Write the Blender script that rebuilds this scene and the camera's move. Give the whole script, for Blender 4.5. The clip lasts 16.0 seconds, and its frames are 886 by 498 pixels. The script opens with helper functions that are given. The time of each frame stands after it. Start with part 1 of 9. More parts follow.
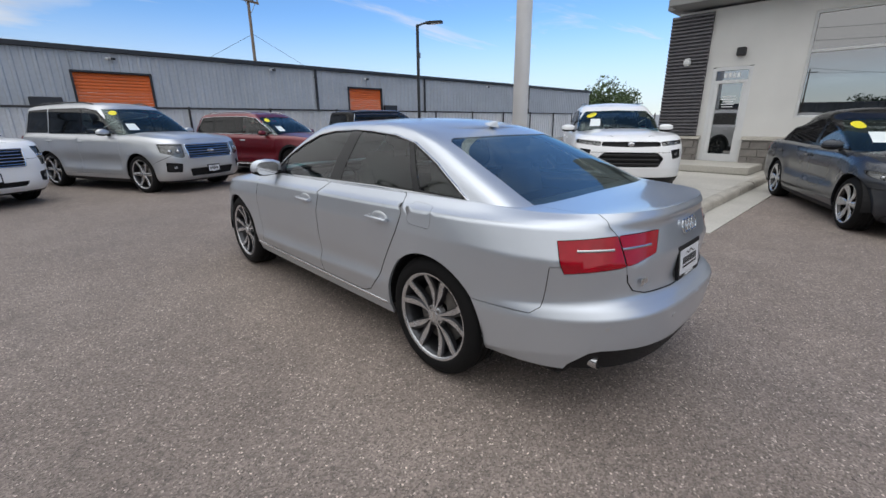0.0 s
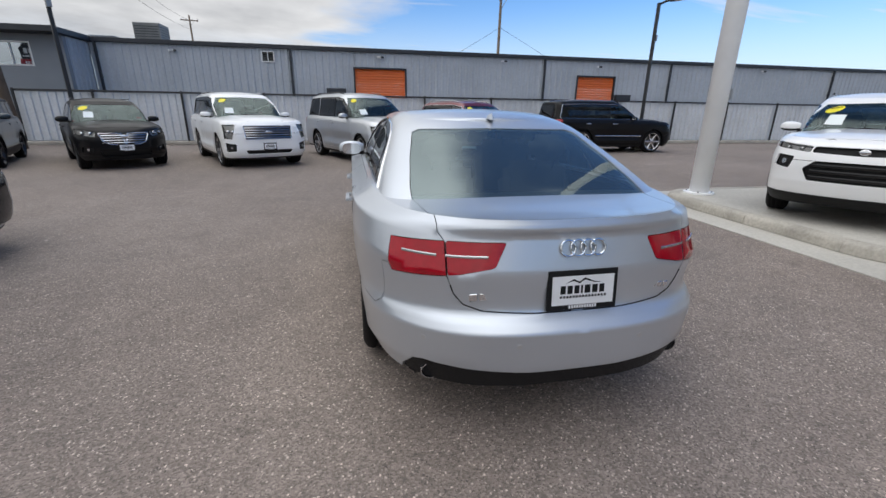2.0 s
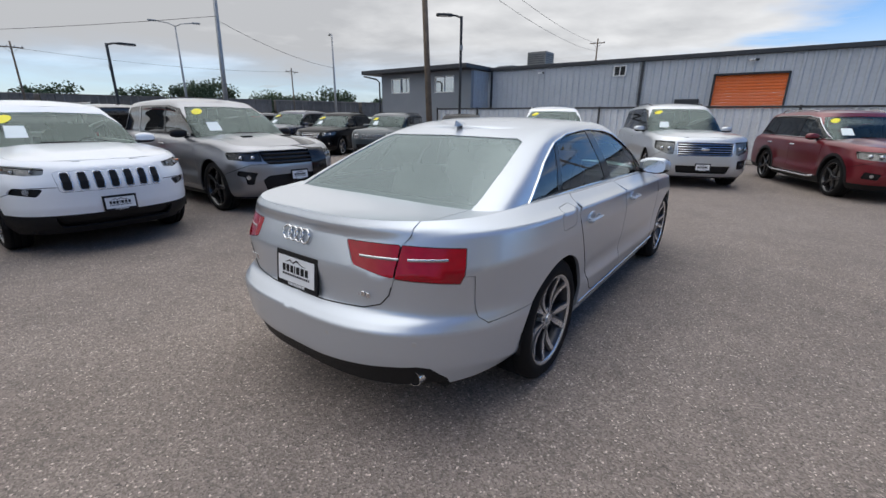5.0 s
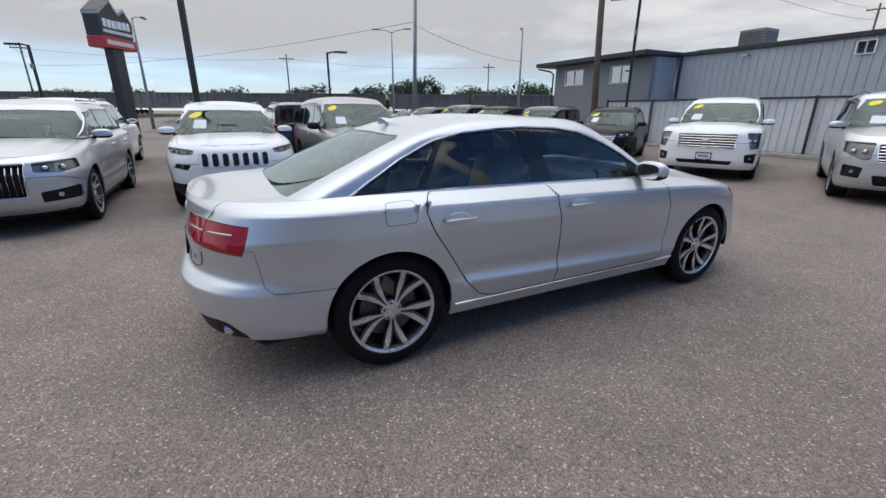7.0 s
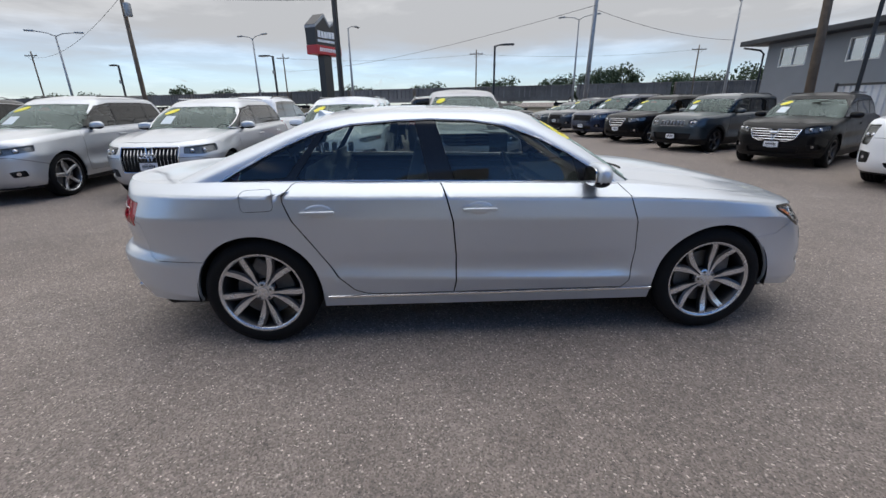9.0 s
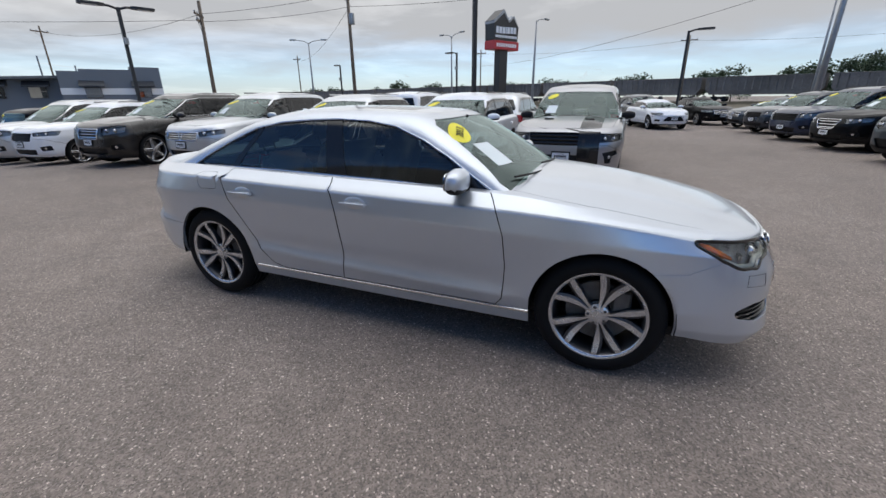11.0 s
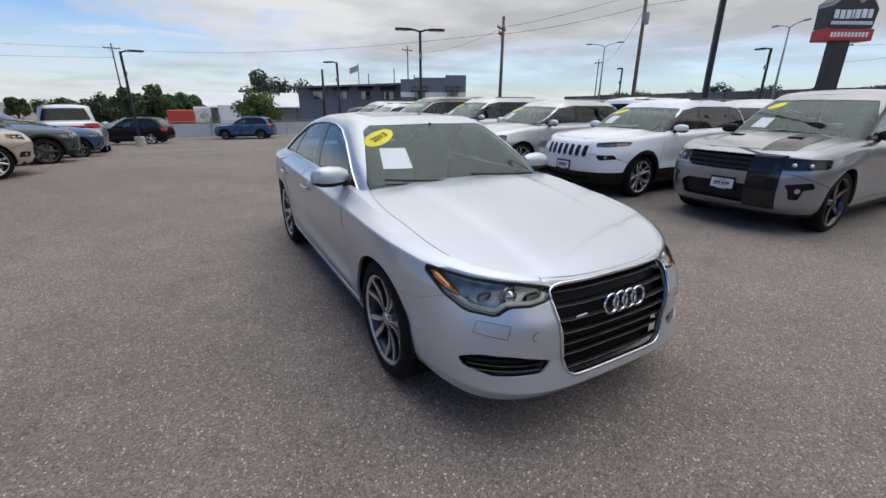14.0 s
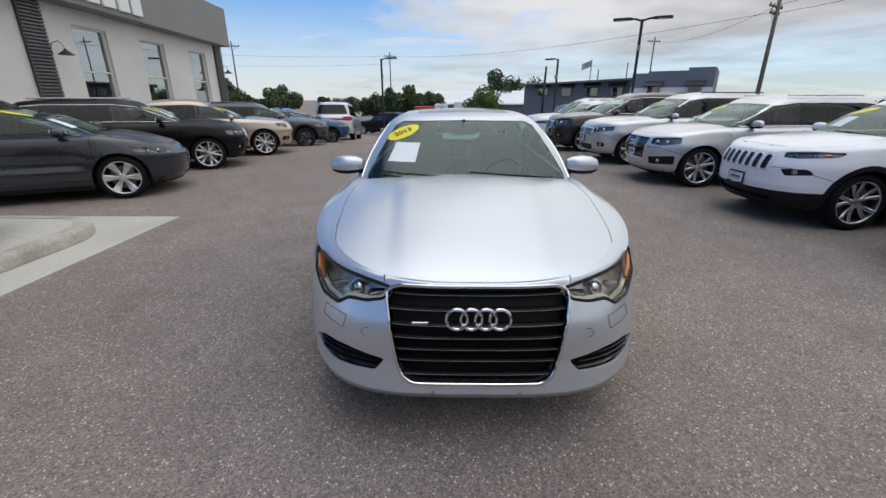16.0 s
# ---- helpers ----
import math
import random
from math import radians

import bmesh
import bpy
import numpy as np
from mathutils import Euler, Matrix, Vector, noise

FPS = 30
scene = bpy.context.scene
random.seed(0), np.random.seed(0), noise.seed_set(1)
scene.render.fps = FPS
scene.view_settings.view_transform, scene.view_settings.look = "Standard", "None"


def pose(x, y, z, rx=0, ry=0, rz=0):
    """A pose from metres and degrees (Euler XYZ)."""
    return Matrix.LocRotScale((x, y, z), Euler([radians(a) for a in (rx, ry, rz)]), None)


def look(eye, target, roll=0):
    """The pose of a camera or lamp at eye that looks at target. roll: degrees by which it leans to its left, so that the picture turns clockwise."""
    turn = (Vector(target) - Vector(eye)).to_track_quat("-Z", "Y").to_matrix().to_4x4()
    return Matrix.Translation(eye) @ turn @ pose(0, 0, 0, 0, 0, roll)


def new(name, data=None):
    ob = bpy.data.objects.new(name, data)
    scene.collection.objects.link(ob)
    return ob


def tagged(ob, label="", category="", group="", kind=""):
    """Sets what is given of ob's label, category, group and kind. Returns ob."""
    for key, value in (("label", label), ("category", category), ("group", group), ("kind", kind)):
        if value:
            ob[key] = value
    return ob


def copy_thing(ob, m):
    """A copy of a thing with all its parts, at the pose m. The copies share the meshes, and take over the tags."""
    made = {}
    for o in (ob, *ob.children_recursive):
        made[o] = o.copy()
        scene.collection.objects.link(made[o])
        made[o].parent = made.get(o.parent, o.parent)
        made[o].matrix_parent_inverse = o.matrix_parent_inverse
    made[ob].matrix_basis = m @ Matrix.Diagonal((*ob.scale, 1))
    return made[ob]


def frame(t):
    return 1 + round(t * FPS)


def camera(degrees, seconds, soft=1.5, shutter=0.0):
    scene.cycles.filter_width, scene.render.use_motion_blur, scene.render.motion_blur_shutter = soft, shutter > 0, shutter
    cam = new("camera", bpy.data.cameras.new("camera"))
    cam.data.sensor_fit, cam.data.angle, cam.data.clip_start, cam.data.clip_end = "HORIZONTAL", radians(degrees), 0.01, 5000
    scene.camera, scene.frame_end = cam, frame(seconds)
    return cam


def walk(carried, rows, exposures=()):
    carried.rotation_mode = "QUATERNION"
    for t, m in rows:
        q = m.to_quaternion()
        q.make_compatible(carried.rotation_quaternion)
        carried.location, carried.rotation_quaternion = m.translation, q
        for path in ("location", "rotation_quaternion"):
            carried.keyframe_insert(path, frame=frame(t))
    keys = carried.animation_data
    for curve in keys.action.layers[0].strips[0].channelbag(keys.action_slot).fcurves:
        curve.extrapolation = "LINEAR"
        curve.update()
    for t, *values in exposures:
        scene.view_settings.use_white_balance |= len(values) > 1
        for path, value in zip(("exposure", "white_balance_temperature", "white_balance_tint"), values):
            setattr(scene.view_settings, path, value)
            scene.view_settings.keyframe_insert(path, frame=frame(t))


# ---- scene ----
cam = camera(93.0, 16.0)
PATH = [
    (0, (-2.396, -3.111, 1.435), (-1.066, -1.735, 0.853), -0.4),
    (0.5, (-2.071, -3.433, 1.434), (-0.924, -1.906, 0.838), -0.1),
    (1, (-1.708, -3.667, 1.437), (-0.78, -2.004, 0.827), 0.4),
    (1.5, (-1.314, -3.894, 1.45), (-0.638, -2.117, 0.828), 0.6),
    (2, (-0.919, -3.976, 1.452), (-0.521, -2.12, 0.823), 0.8),
    (2.5, (-0.466, -4.073, 1.442), (-0.354, -2.176, 0.816), 0.9),
    (3, (-0.01, -4.078, 1.431), (-0.188, -2.186, 0.81), 0.9),
    (3.5, (0.465, -4.056, 1.434), (0.01, -2.208, 0.818), 0.7),
    (4, (0.905, -3.982, 1.435), (0.197, -2.213, 0.828), 0.7),
    (4.5, (1.299, -3.783, 1.438), (0.356, -2.124, 0.84), 0.4),
    (5, (1.714, -3.591, 1.444), (0.566, -2.064, 0.852), 0.6),
    (5.2, (1.841, -3.495, 1.431), (0.619, -2.024, 0.845), 0.5),
    (7.3, (3.189, -2.008, 1.488), (1.453, -1.245, 0.853), 0.3),
    (7.5, (3.27, -1.857, 1.478), (1.504, -1.169, 0.839), 0.3),
    (8, (3.348, -1.396, 1.48), (1.524, -0.897, 0.828), -0.0),
    (8.5, (3.408, -0.88, 1.485), (1.542, -0.586, 0.828), -0.4),
    (9, (3.383, -0.41, 1.474), (1.495, -0.328, 0.818), -0.7),
    (9.2, (3.378, -0.224, 1.492), (1.489, -0.23, 0.837), -0.9),
    (11.3, (3.059, 1.724, 1.517), (1.372, 0.891, 0.838), -0.5),
    (11.5, (2.98, 1.889, 1.536), (1.329, 0.987, 0.856), -0.5),
    (12, (2.791, 2.336, 1.533), (1.242, 1.265, 0.861), -0.2),
    (12.5, (2.553, 2.688, 1.524), (1.121, 1.46, 0.861), 0.0),
    (13, (2.297, 3.046, 1.534), (1.007, 1.665, 0.879), 0.1),
    (13.5, (2.026, 3.347, 1.542), (0.903, 1.827, 0.888), 0.2),
    (14, (1.676, 3.537, 1.552), (0.742, 1.896, 0.892), 0.3),
    (14.5, (1.298, 3.767, 1.569), (0.577, 2.025, 0.9), 0.3),
    (15, (0.927, 3.862, 1.559), (0.436, 2.046, 0.882), 0.4),
    (15.5, (0.526, 3.955, 1.557), (0.287, 2.09, 0.876), 0.4),
    (16, (0.139, 3.976, 1.553), (0.156, 2.093, 0.879), 0.0),
]
walk(cam, [(t, look(eye, target, roll)) for t, eye, target, roll in PATH],
     [(0, 0.20), (3, 0.26), (5, 0.30), (8.5, 0.31), (11.5, 0.25), (13.5, 0.18), (16, 0.16)])


# ---- sky and sun ----
SUN_AZ, SUN_EL = 252.0, 36.0        # compass-like: degrees clockwise from +y, and height
world = bpy.data.worlds.new("sky")
scene.world = world
world.use_nodes = True
WN, WL = world.node_tree.nodes, world.node_tree.links
WN.clear()


def wnode(kind, **kw):
    n = WN.new(kind)
    for k, v in kw.items():
        if k == "operation":
            n.operation = v
        elif k == "blend":
            n.blend_type = v
    return n


def build_sky():
    out = wnode("ShaderNodeOutputWorld")
    bg = wnode("ShaderNodeBackground")
    sky = wnode("ShaderNodeTexSky")
    sky.sky_type = "NISHITA"
    sky.sun_disc = False
    sky.sun_elevation = radians(SUN_EL)
    sky.sun_rotation = radians(SUN_AZ)
    sky.air_density, sky.dust_density, sky.ozone_density = 1.0, 0.1, 3.0
    gain = wnode("ShaderNodeVectorMath", operation="SCALE")
    gain.inputs["Scale"].default_value = SKY_GAIN
    WL.new(sky.outputs[0], gain.inputs[0])
    co = wnode("ShaderNodeTexCoord")
    sep = wnode("ShaderNodeSeparateXYZ")
    WL.new(co.outputs["Generated"], sep.inputs[0])

    def calc(op, a, b=None, c=None):
        n = wnode("ShaderNodeMath", operation=op)
        for i, v in enumerate((a, b, c)):
            if v is None:
                continue
            if isinstance(v, (int, float)):
                n.inputs[i].default_value = v
            else:
                WL.new(v, n.inputs[i])
        return n.outputs[0]

    x, y, z = sep.outputs
    up = calc("MAXIMUM", z, 0.0)
    den = calc("ADD", up, 0.10)
    comb = wnode("ShaderNodeCombineXYZ")
    WL.new(calc("DIVIDE", x, den), comb.inputs[0])
    WL.new(calc("DIVIDE", y, den), comb.inputs[1])
    big = wnode("ShaderNodeTexNoise")
    big.inputs["Scale"].default_value = 0.55
    big.inputs["Detail"].default_value = 7.0
    big.inputs["Roughness"].default_value = 0.58
    big.inputs["Distortion"].default_value = 0.35
    WL.new(comb.outputs[0], big.inputs["Vector"])
    thin = wnode("ShaderNodeTexNoise")
    thin.inputs["Scale"].default_value = 2.2
    thin.inputs["Detail"].default_value = 5.0
    WL.new(comb.outputs[0], thin.inputs["Vector"])
    # the cloud deck lies over the west; the east is clear
    cover = calc("SUBTRACT", calc("ADD", calc("MULTIPLY", big.outputs[0], 1.15), calc("MULTIPLY", up, 0.42)), calc("MULTIPLY", x, 1.15))
    ramp = wnode("ShaderNodeMapRange")
    ramp.interpolation_type = "SMOOTHSTEP"
    ramp.inputs["From Min"].default_value = 0.48
    ramp.inputs["From Max"].default_value = 0.74
    WL.new(cover, ramp.inputs["Value"])
    # a long gap in the clouds close over the western horizon
    low = wnode("ShaderNodeMapRange")
    low.interpolation_type = "SMOOTHSTEP"
    low.inputs["From Min"].default_value = 0.03
    low.inputs["From Max"].default_value = 0.15
    low.inputs["To Min"].default_value = 0.6
    low.inputs["To Max"].default_value = 1.0
    WL.new(calc("ADD", z, calc("MULTIPLY", calc("SUBTRACT", big.outputs[0], 0.5), 0.16)), low.inputs["Value"])
    mask = calc("MULTIPLY", ramp.outputs[0], low.outputs[0])
    # thin streaks of high cloud in the clear part
    streak = wnode("ShaderNodeMapping")
    streak.inputs["Scale"].default_value = (0.55, 1.7, 1.0)
    streak.inputs["Rotation"].default_value = (0, 0, radians(28))
    WL.new(comb.outputs[0], streak.inputs["Vector"])
    wisp = wnode("ShaderNodeTexNoise")
    wisp.inputs["Scale"].default_value = 0.9
    wisp.inputs["Detail"].default_value = 8.0
    wisp.inputs["Roughness"].default_value = 0.62
    wisp.inputs["Distortion"].default_value = 0.5
    WL.new(streak.outputs[0], wisp.inputs["Vector"])
    wr = wnode("ShaderNodeMapRange")
    wr.interpolation_type = "SMOOTHSTEP"
    wr.inputs["From Min"].default_value = 0.52
    wr.inputs["From Max"].default_value = 0.70
    wr.inputs["To Max"].default_value = 0.80
    WL.new(wisp.outputs[0], wr.inputs["Value"])
    mask = calc("MAXIMUM", mask, wr.outputs[0])
    # pale haze close over the horizon
    haze = wnode("ShaderNodeMapRange")
    haze.interpolation_type = "SMOOTHSTEP"
    haze.inputs["From Min"].default_value = 0.0
    haze.inputs["From Max"].default_value = 0.22
    haze.inputs["To Min"].default_value = 0.75
    haze.inputs["To Max"].default_value = 0.0
    WL.new(z, haze.inputs["Value"])
    mask = calc("MAXIMUM", mask, haze.outputs[0])
    shade = wnode("ShaderNodeMapRange")
    shade.inputs["From Min"].default_value = 0.40
    shade.inputs["From Max"].default_value = 0.63
    # the clouds are thinnest and whitest along their eastern edge
    body = calc("ADD", calc("MULTIPLY", big.outputs[0], 0.7), calc("MULTIPLY", thin.outputs[0], 0.3))
    WL.new(calc("SUBTRACT", body, calc("MULTIPLY", calc("ADD", x, 0.25), 0.22)), shade.inputs["Value"])
    cloud = wnode("ShaderNodeMix")
    cloud.data_type = "RGBA"
    cloud.inputs["A"].default_value = (1.02, 1.03, 1.05, 1)
    cloud.inputs["B"].default_value = (0.64, 0.655, 0.685, 1)
    WL.new(shade.outputs[0], cloud.inputs["Factor"])
    # an overcast sky is brightest overhead
    lift = wnode("ShaderNodeVectorMath", operation="SCALE")
    WL.new(cloud.outputs["Result"], lift.inputs[0])
    WL.new(calc("ADD", calc("MULTIPLY", calc("POWER", up, 3.0), CLOUD_RISE), CLOUD_BASE), lift.inputs["Scale"])
    mix = wnode("ShaderNodeMix")
    mix.data_type = "RGBA"
    WL.new(mask, mix.inputs["Factor"])
    tint = wnode("ShaderNodeVectorMath", operation="MULTIPLY")
    tint.inputs[1].default_value = (0.72, 0.95, 1.22)
    WL.new(gain.outputs[0], tint.inputs[0])
    WL.new(tint.outputs[0], mix.inputs["A"])
    WL.new(lift.outputs[0], mix.inputs["B"])
    WL.new(mix.outputs["Result"], bg.inputs["Color"])
    bg.inputs["Strength"].default_value = SKY_STRENGTH
    WL.new(bg.outputs[0], out.inputs[0])


SKY_GAIN, SKY_STRENGTH, CLOUD_BASE, CLOUD_RISE = 0.118, 1.0, 0.67, 1.35
build_sky()
sun = new("sun", bpy.data.lights.new("sun", "SUN"))
sun.data.energy, sun.data.angle, sun.data.color = 0.6, radians(115), (1.0, 0.975, 0.95)
sun.matrix_world = look((0, 0, 0), (-math.sin(radians(SUN_AZ)) * math.cos(radians(SUN_EL)), -math.cos(radians(SUN_AZ)) * math.cos(radians(SUN_EL)), -math.sin(radians(SUN_EL))))


# ---- materials ----
def mat(name, color, rough=0.5, metal=0.0, coat=0.0, vary=0.0, scale=3.0, fine=0.0, fine_scale=60.0, bump=0.0, bump_scale=80.0, alpha=1.0, spec=0.5, island=0.0):
    """A surface with a base colour, two sizes of variation and fine relief, at real-world size."""
    m = bpy.data.materials.new(name)
    m.use_nodes = True
    N, L = m.node_tree.nodes, m.node_tree.links
    b = N["Principled BSDF"]
    b.inputs["Base Color"].default_value = (*color, 1)
    b.inputs["Roughness"].default_value = rough
    b.inputs["Metallic"].default_value = metal
    b.inputs["Coat Weight"].default_value = coat
    b.inputs["Coat Roughness"].default_value = 0.09
    b.inputs["Specular IOR Level"].default_value = spec
    co = N.new("ShaderNodeTexCoord")
    col = None
    for amount, sc, det in ((vary, scale, 5.0), (fine, fine_scale, 3.0)):
        if not amount:
            continue
        n = N.new("ShaderNodeTexNoise")
        n.inputs["Scale"].default_value, n.inputs["Detail"].default_value = sc, det
        L.new(co.outputs["Object"], n.inputs["Vector"])
        r = N.new("ShaderNodeMapRange")
        r.inputs["From Min"].default_value, r.inputs["From Max"].default_value = 0.3, 0.7
        r.inputs["To Min"].default_value, r.inputs["To Max"].default_value = 1 - amount, 1 + amount
        L.new(n.outputs[0], r.inputs["Value"])
        v = N.new("ShaderNodeVectorMath")
        v.operation = "SCALE"
        if col is None:
            v.inputs[0].default_value = color
        else:
            L.new(col, v.inputs[0])
        L.new(r.outputs[0], v.inputs["Scale"])
        col = v.outputs[0]
        if amount is vary and rough > 0.2:
            rr = N.new("ShaderNodeMapRange")
            rr.inputs["To Min"].default_value, rr.inputs["To Max"].default_value = rough * 0.85, min(1.0, rough * 1.15)
            L.new(n.outputs[0], rr.inputs["Value"])
            L.new(rr.outputs[0], b.inputs["Roughness"])
    if island:
        oi = N.new("ShaderNodeObjectInfo")
        r = N.new("ShaderNodeMapRange")
        r.inputs["To Min"].default_value, r.inputs["To Max"].default_value = 1 - island, 1 + island
        L.new(oi.outputs["Random"], r.inputs["Value"])
        v = N.new("ShaderNodeVectorMath")
        v.operation = "SCALE"
        if col is None:
            v.inputs[0].default_value = color
        else:
            L.new(col, v.inputs[0])
        L.new(r.outputs[0], v.inputs["Scale"])
        col = v.outputs[0]
    if col is not None:
        L.new(col, b.inputs["Base Color"])
    if bump:
        n = N.new("ShaderNodeTexNoise")
        n.inputs["Scale"].default_value, n.inputs["Detail"].default_value = bump_scale, 4.0
        L.new(co.outputs["Object"], n.inputs["Vector"])
        bp = N.new("ShaderNodeBump")
        bp.inputs["Strength"].default_value, bp.inputs["Distance"].default_value = 1.0, bump
        L.new(n.outputs[0], bp.inputs["Height"])
        L.new(bp.outputs[0], b.inputs["Normal"])
    return m


def paint(name, color, metal=0.0, rough=0.32, spec=0.5):
    """Car paint: a base with fine flakes, dust and a clear coat."""
    return mat(name, color, rough, metal, coat=0.75, vary=0.04, scale=1.3, fine=0.05 if metal else 0.01, fine_scale=900.0, spec=spec)


def glass(name, tint, opacity, rough=0.0, ior=1.6, veil=(0.03, 0.035, 0.035), sheen=(1, 1, 1)):
    """Tinted sheet glass: a see-through tint under a sharp reflection."""
    m = bpy.data.materials.new(name)
    m.use_nodes = True
    N, L = m.node_tree.nodes, m.node_tree.links
    N.clear()
    out = N.new("ShaderNodeOutputMaterial")
    tr = N.new("ShaderNodeBsdfTransparent")
    tr.inputs[0].default_value = (*tint, 1)
    # diffuse share of the glass; pale values imitate a milky reflection
    body = N.new("ShaderNodeBsdfDiffuse")
    body.inputs[0].default_value = (*veil, 1)
    mx = N.new("ShaderNodeMixShader")
    mx.inputs[0].default_value = opacity
    L.new(tr.outputs[0], mx.inputs[1])
    L.new(body.outputs[0], mx.inputs[2])
    gl = N.new("ShaderNodeBsdfGlossy")
    gl.inputs["Roughness"].default_value = rough
    gl.inputs["Color"].default_value = (*sheen, 1)
    fr = N.new("ShaderNodeFresnel")
    fr.inputs[0].default_value = ior
    m2 = N.new("ShaderNodeMixShader")
    L.new(fr.outputs[0], m2.inputs[0])
    L.new(mx.outputs[0], m2.inputs[1])
    L.new(gl.outputs[0], m2.inputs[2])
    L.new(m2.outputs[0], out.inputs[0])
    return m


M = {}
M["silver"] = paint("silver_paint", (0.55, 0.588, 0.64), 0.66, 0.33)
M["silver2"] = paint("satin_silver_paint", (0.56, 0.58, 0.605), 0.66, 0.32)
M["white"] = paint("white_paint", (0.86, 0.87, 0.88), 0.0, 0.3)
M["grey"] = paint("grey_metallic_paint", (0.33, 0.335, 0.355), 0.8, 0.30)
M["dgrey"] = paint("dark_grey_metallic_paint", (0.032, 0.038, 0.050), 0.5, 0.28)
M["black"] = mat("black_paint", (0.004, 0.004, 0.005), 0.4, coat=0.35, vary=0.05, spec=0.1)
M["red"] = paint("dark_red_paint", (0.15, 0.006, 0.014), 0.35, 0.3)
M["blue"] = paint("blue_paint", (0.022, 0.075, 0.17), 0.4, 0.28)
M["slate"] = paint("slate_blue_paint", (0.034, 0.047, 0.057), 0.3, 0.3)
M["beige"] = paint("beige_metallic_paint", (0.50, 0.42, 0.35), 0.5, 0.32)
M["navy"] = paint("dark_blue_paint", (0.014, 0.024, 0.055), 0.3, 0.28)
M["brown"] = paint("dark_brown_paint", (0.014, 0.012, 0.011), 0.2, 0.28)
M["glass"] = glass("window_glass", (0.55, 0.62, 0.60), 0.05, ior=1.7)
# pale green diffuse colour here and below adds painted haze to the sky reflection
M["rear_glass"] = glass("rear_glass", (0.58, 0.66, 0.63), 0.06, ior=2.5, veil=(0.27, 0.34, 0.31), sheen=(0.80, 0.95, 0.97))
M["windshield"] = glass("windshield_glass", (0.60, 0.74, 0.69), 0.025, ior=1.62, veil=(0.16, 0.25, 0.22), sheen=(0.82, 0.97, 0.95))
M["privacy"] = glass("privacy_glass", (0.10, 0.11, 0.11), 0.25, ior=1.55, veil=(0.015, 0.016, 0.017))
M["lens"] = glass("clear_lens", (0.95, 0.95, 0.93), 0.01, ior=1.32)
M["plastic"] = mat("black_plastic", (0.008, 0.008, 0.009), 0.55, vary=0.2, spec=0.3, bump=0.0006, bump_scale=900)
M["gloss"] = mat("gloss_black_trim", (0.010, 0.010, 0.011), 0.12)
M["rubber"] = mat("tyre_rubber", (0.007, 0.007, 0.0075), 0.75, spec=0.2, vary=0.25, scale=8, bump=0.001, bump_scale=300)
M["chrome"] = mat("chrome", (0.72, 0.73, 0.75), 0.08, 1.0)
M["alloy"] = mat("machined_alloy", (0.62, 0.625, 0.64), 0.26, 0.85, vary=0.08, scale=14)
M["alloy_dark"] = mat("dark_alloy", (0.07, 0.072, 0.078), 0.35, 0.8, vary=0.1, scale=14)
M["rimblack"] = mat("black_wheel_paint", (0.012, 0.012, 0.013), 0.25, 0.0, coat=0.6)
M["disc"] = mat("brake_steel", (0.16, 0.15, 0.14), 0.65, 0.6, vary=0.2, scale=20)
M["redlens"] = mat("red_lens", (0.34, 0.002, 0.012), 0.10, coat=0.4, vary=0.12, scale=25, spec=0.3)
M["amber"] = mat("amber_lens", (0.55, 0.13, 0.015), 0.12, coat=1.0)
M["reflector"] = mat("lamp_reflector", (0.55, 0.56, 0.58), 0.18, 0.9)
M["housing"] = mat("lamp_housing", (0.05, 0.052, 0.055), 0.3, 0.3)
M["lamp_grey"] = mat("lamp_reflector_grey", (0.26, 0.265, 0.27), 0.3, 0.5, vary=0.3, scale=18)
M["smoke"] = mat("smoked_lamp_reflector", (0.40, 0.39, 0.36), 0.25, 0.55, vary=0.45, scale=16)
M["drl"] = mat("light_guide", (0.85, 0.80, 0.66), 0.2, coat=1.0)
M["plate"] = mat("dealer_plate_white", (0.74, 0.75, 0.77), 0.35, vary=0.05, scale=9)
# black for print and trim, and for the shade put behind panel gaps
M["ink"] = mat("black_ink_and_gap_shade", (0.010, 0.010, 0.011), 0.5, spec=0.2)
M["grille_black"] = mat("grille_black", (0.005, 0.005, 0.006), 0.45, spec=0.12)
M["inkred"] = mat("red_ink", (0.42, 0.02, 0.02), 0.4)
M["yellow"] = mat("yellow_sticker", (0.84, 0.74, 0.02), 0.5, vary=0.05)
M["paper"] = mat("paper", (0.74, 0.80, 0.80), 0.6, vary=0.05)
M["seat_light"] = mat("light_grey_leather", (0.22, 0.21, 0.20), 0.5, vary=0.12, scale=6, bump=0.0008, bump_scale=250)
M["seat_dark"] = mat("dark_leather", (0.035, 0.034, 0.034), 0.5, vary=0.15, scale=6)
M["cabin"] = mat("cabin_trim", (0.018, 0.018, 0.02), 0.65, spec=0.3, vary=0.15, scale=5)


# ---- mesh helpers ----
def link_mesh(name, verts, faces, material, parent=None, label="", smooth=True, normals=None):
    me = bpy.data.meshes.new(name)
    me.from_pydata([tuple(map(float, v)) for v in verts], [], faces)
    me.update()
    if smooth:
        me.polygons.foreach_set("use_smooth", [True] * len(me.polygons))
    if normals is not None:
        me.normals_split_custom_set_from_vertices([tuple(map(float, n)) for n in normals])
    me.materials.append(material)
    ob = new(name, me)
    if parent is not None:
        ob.parent = parent
    if label:
        tagged(ob, label=label)
    return ob


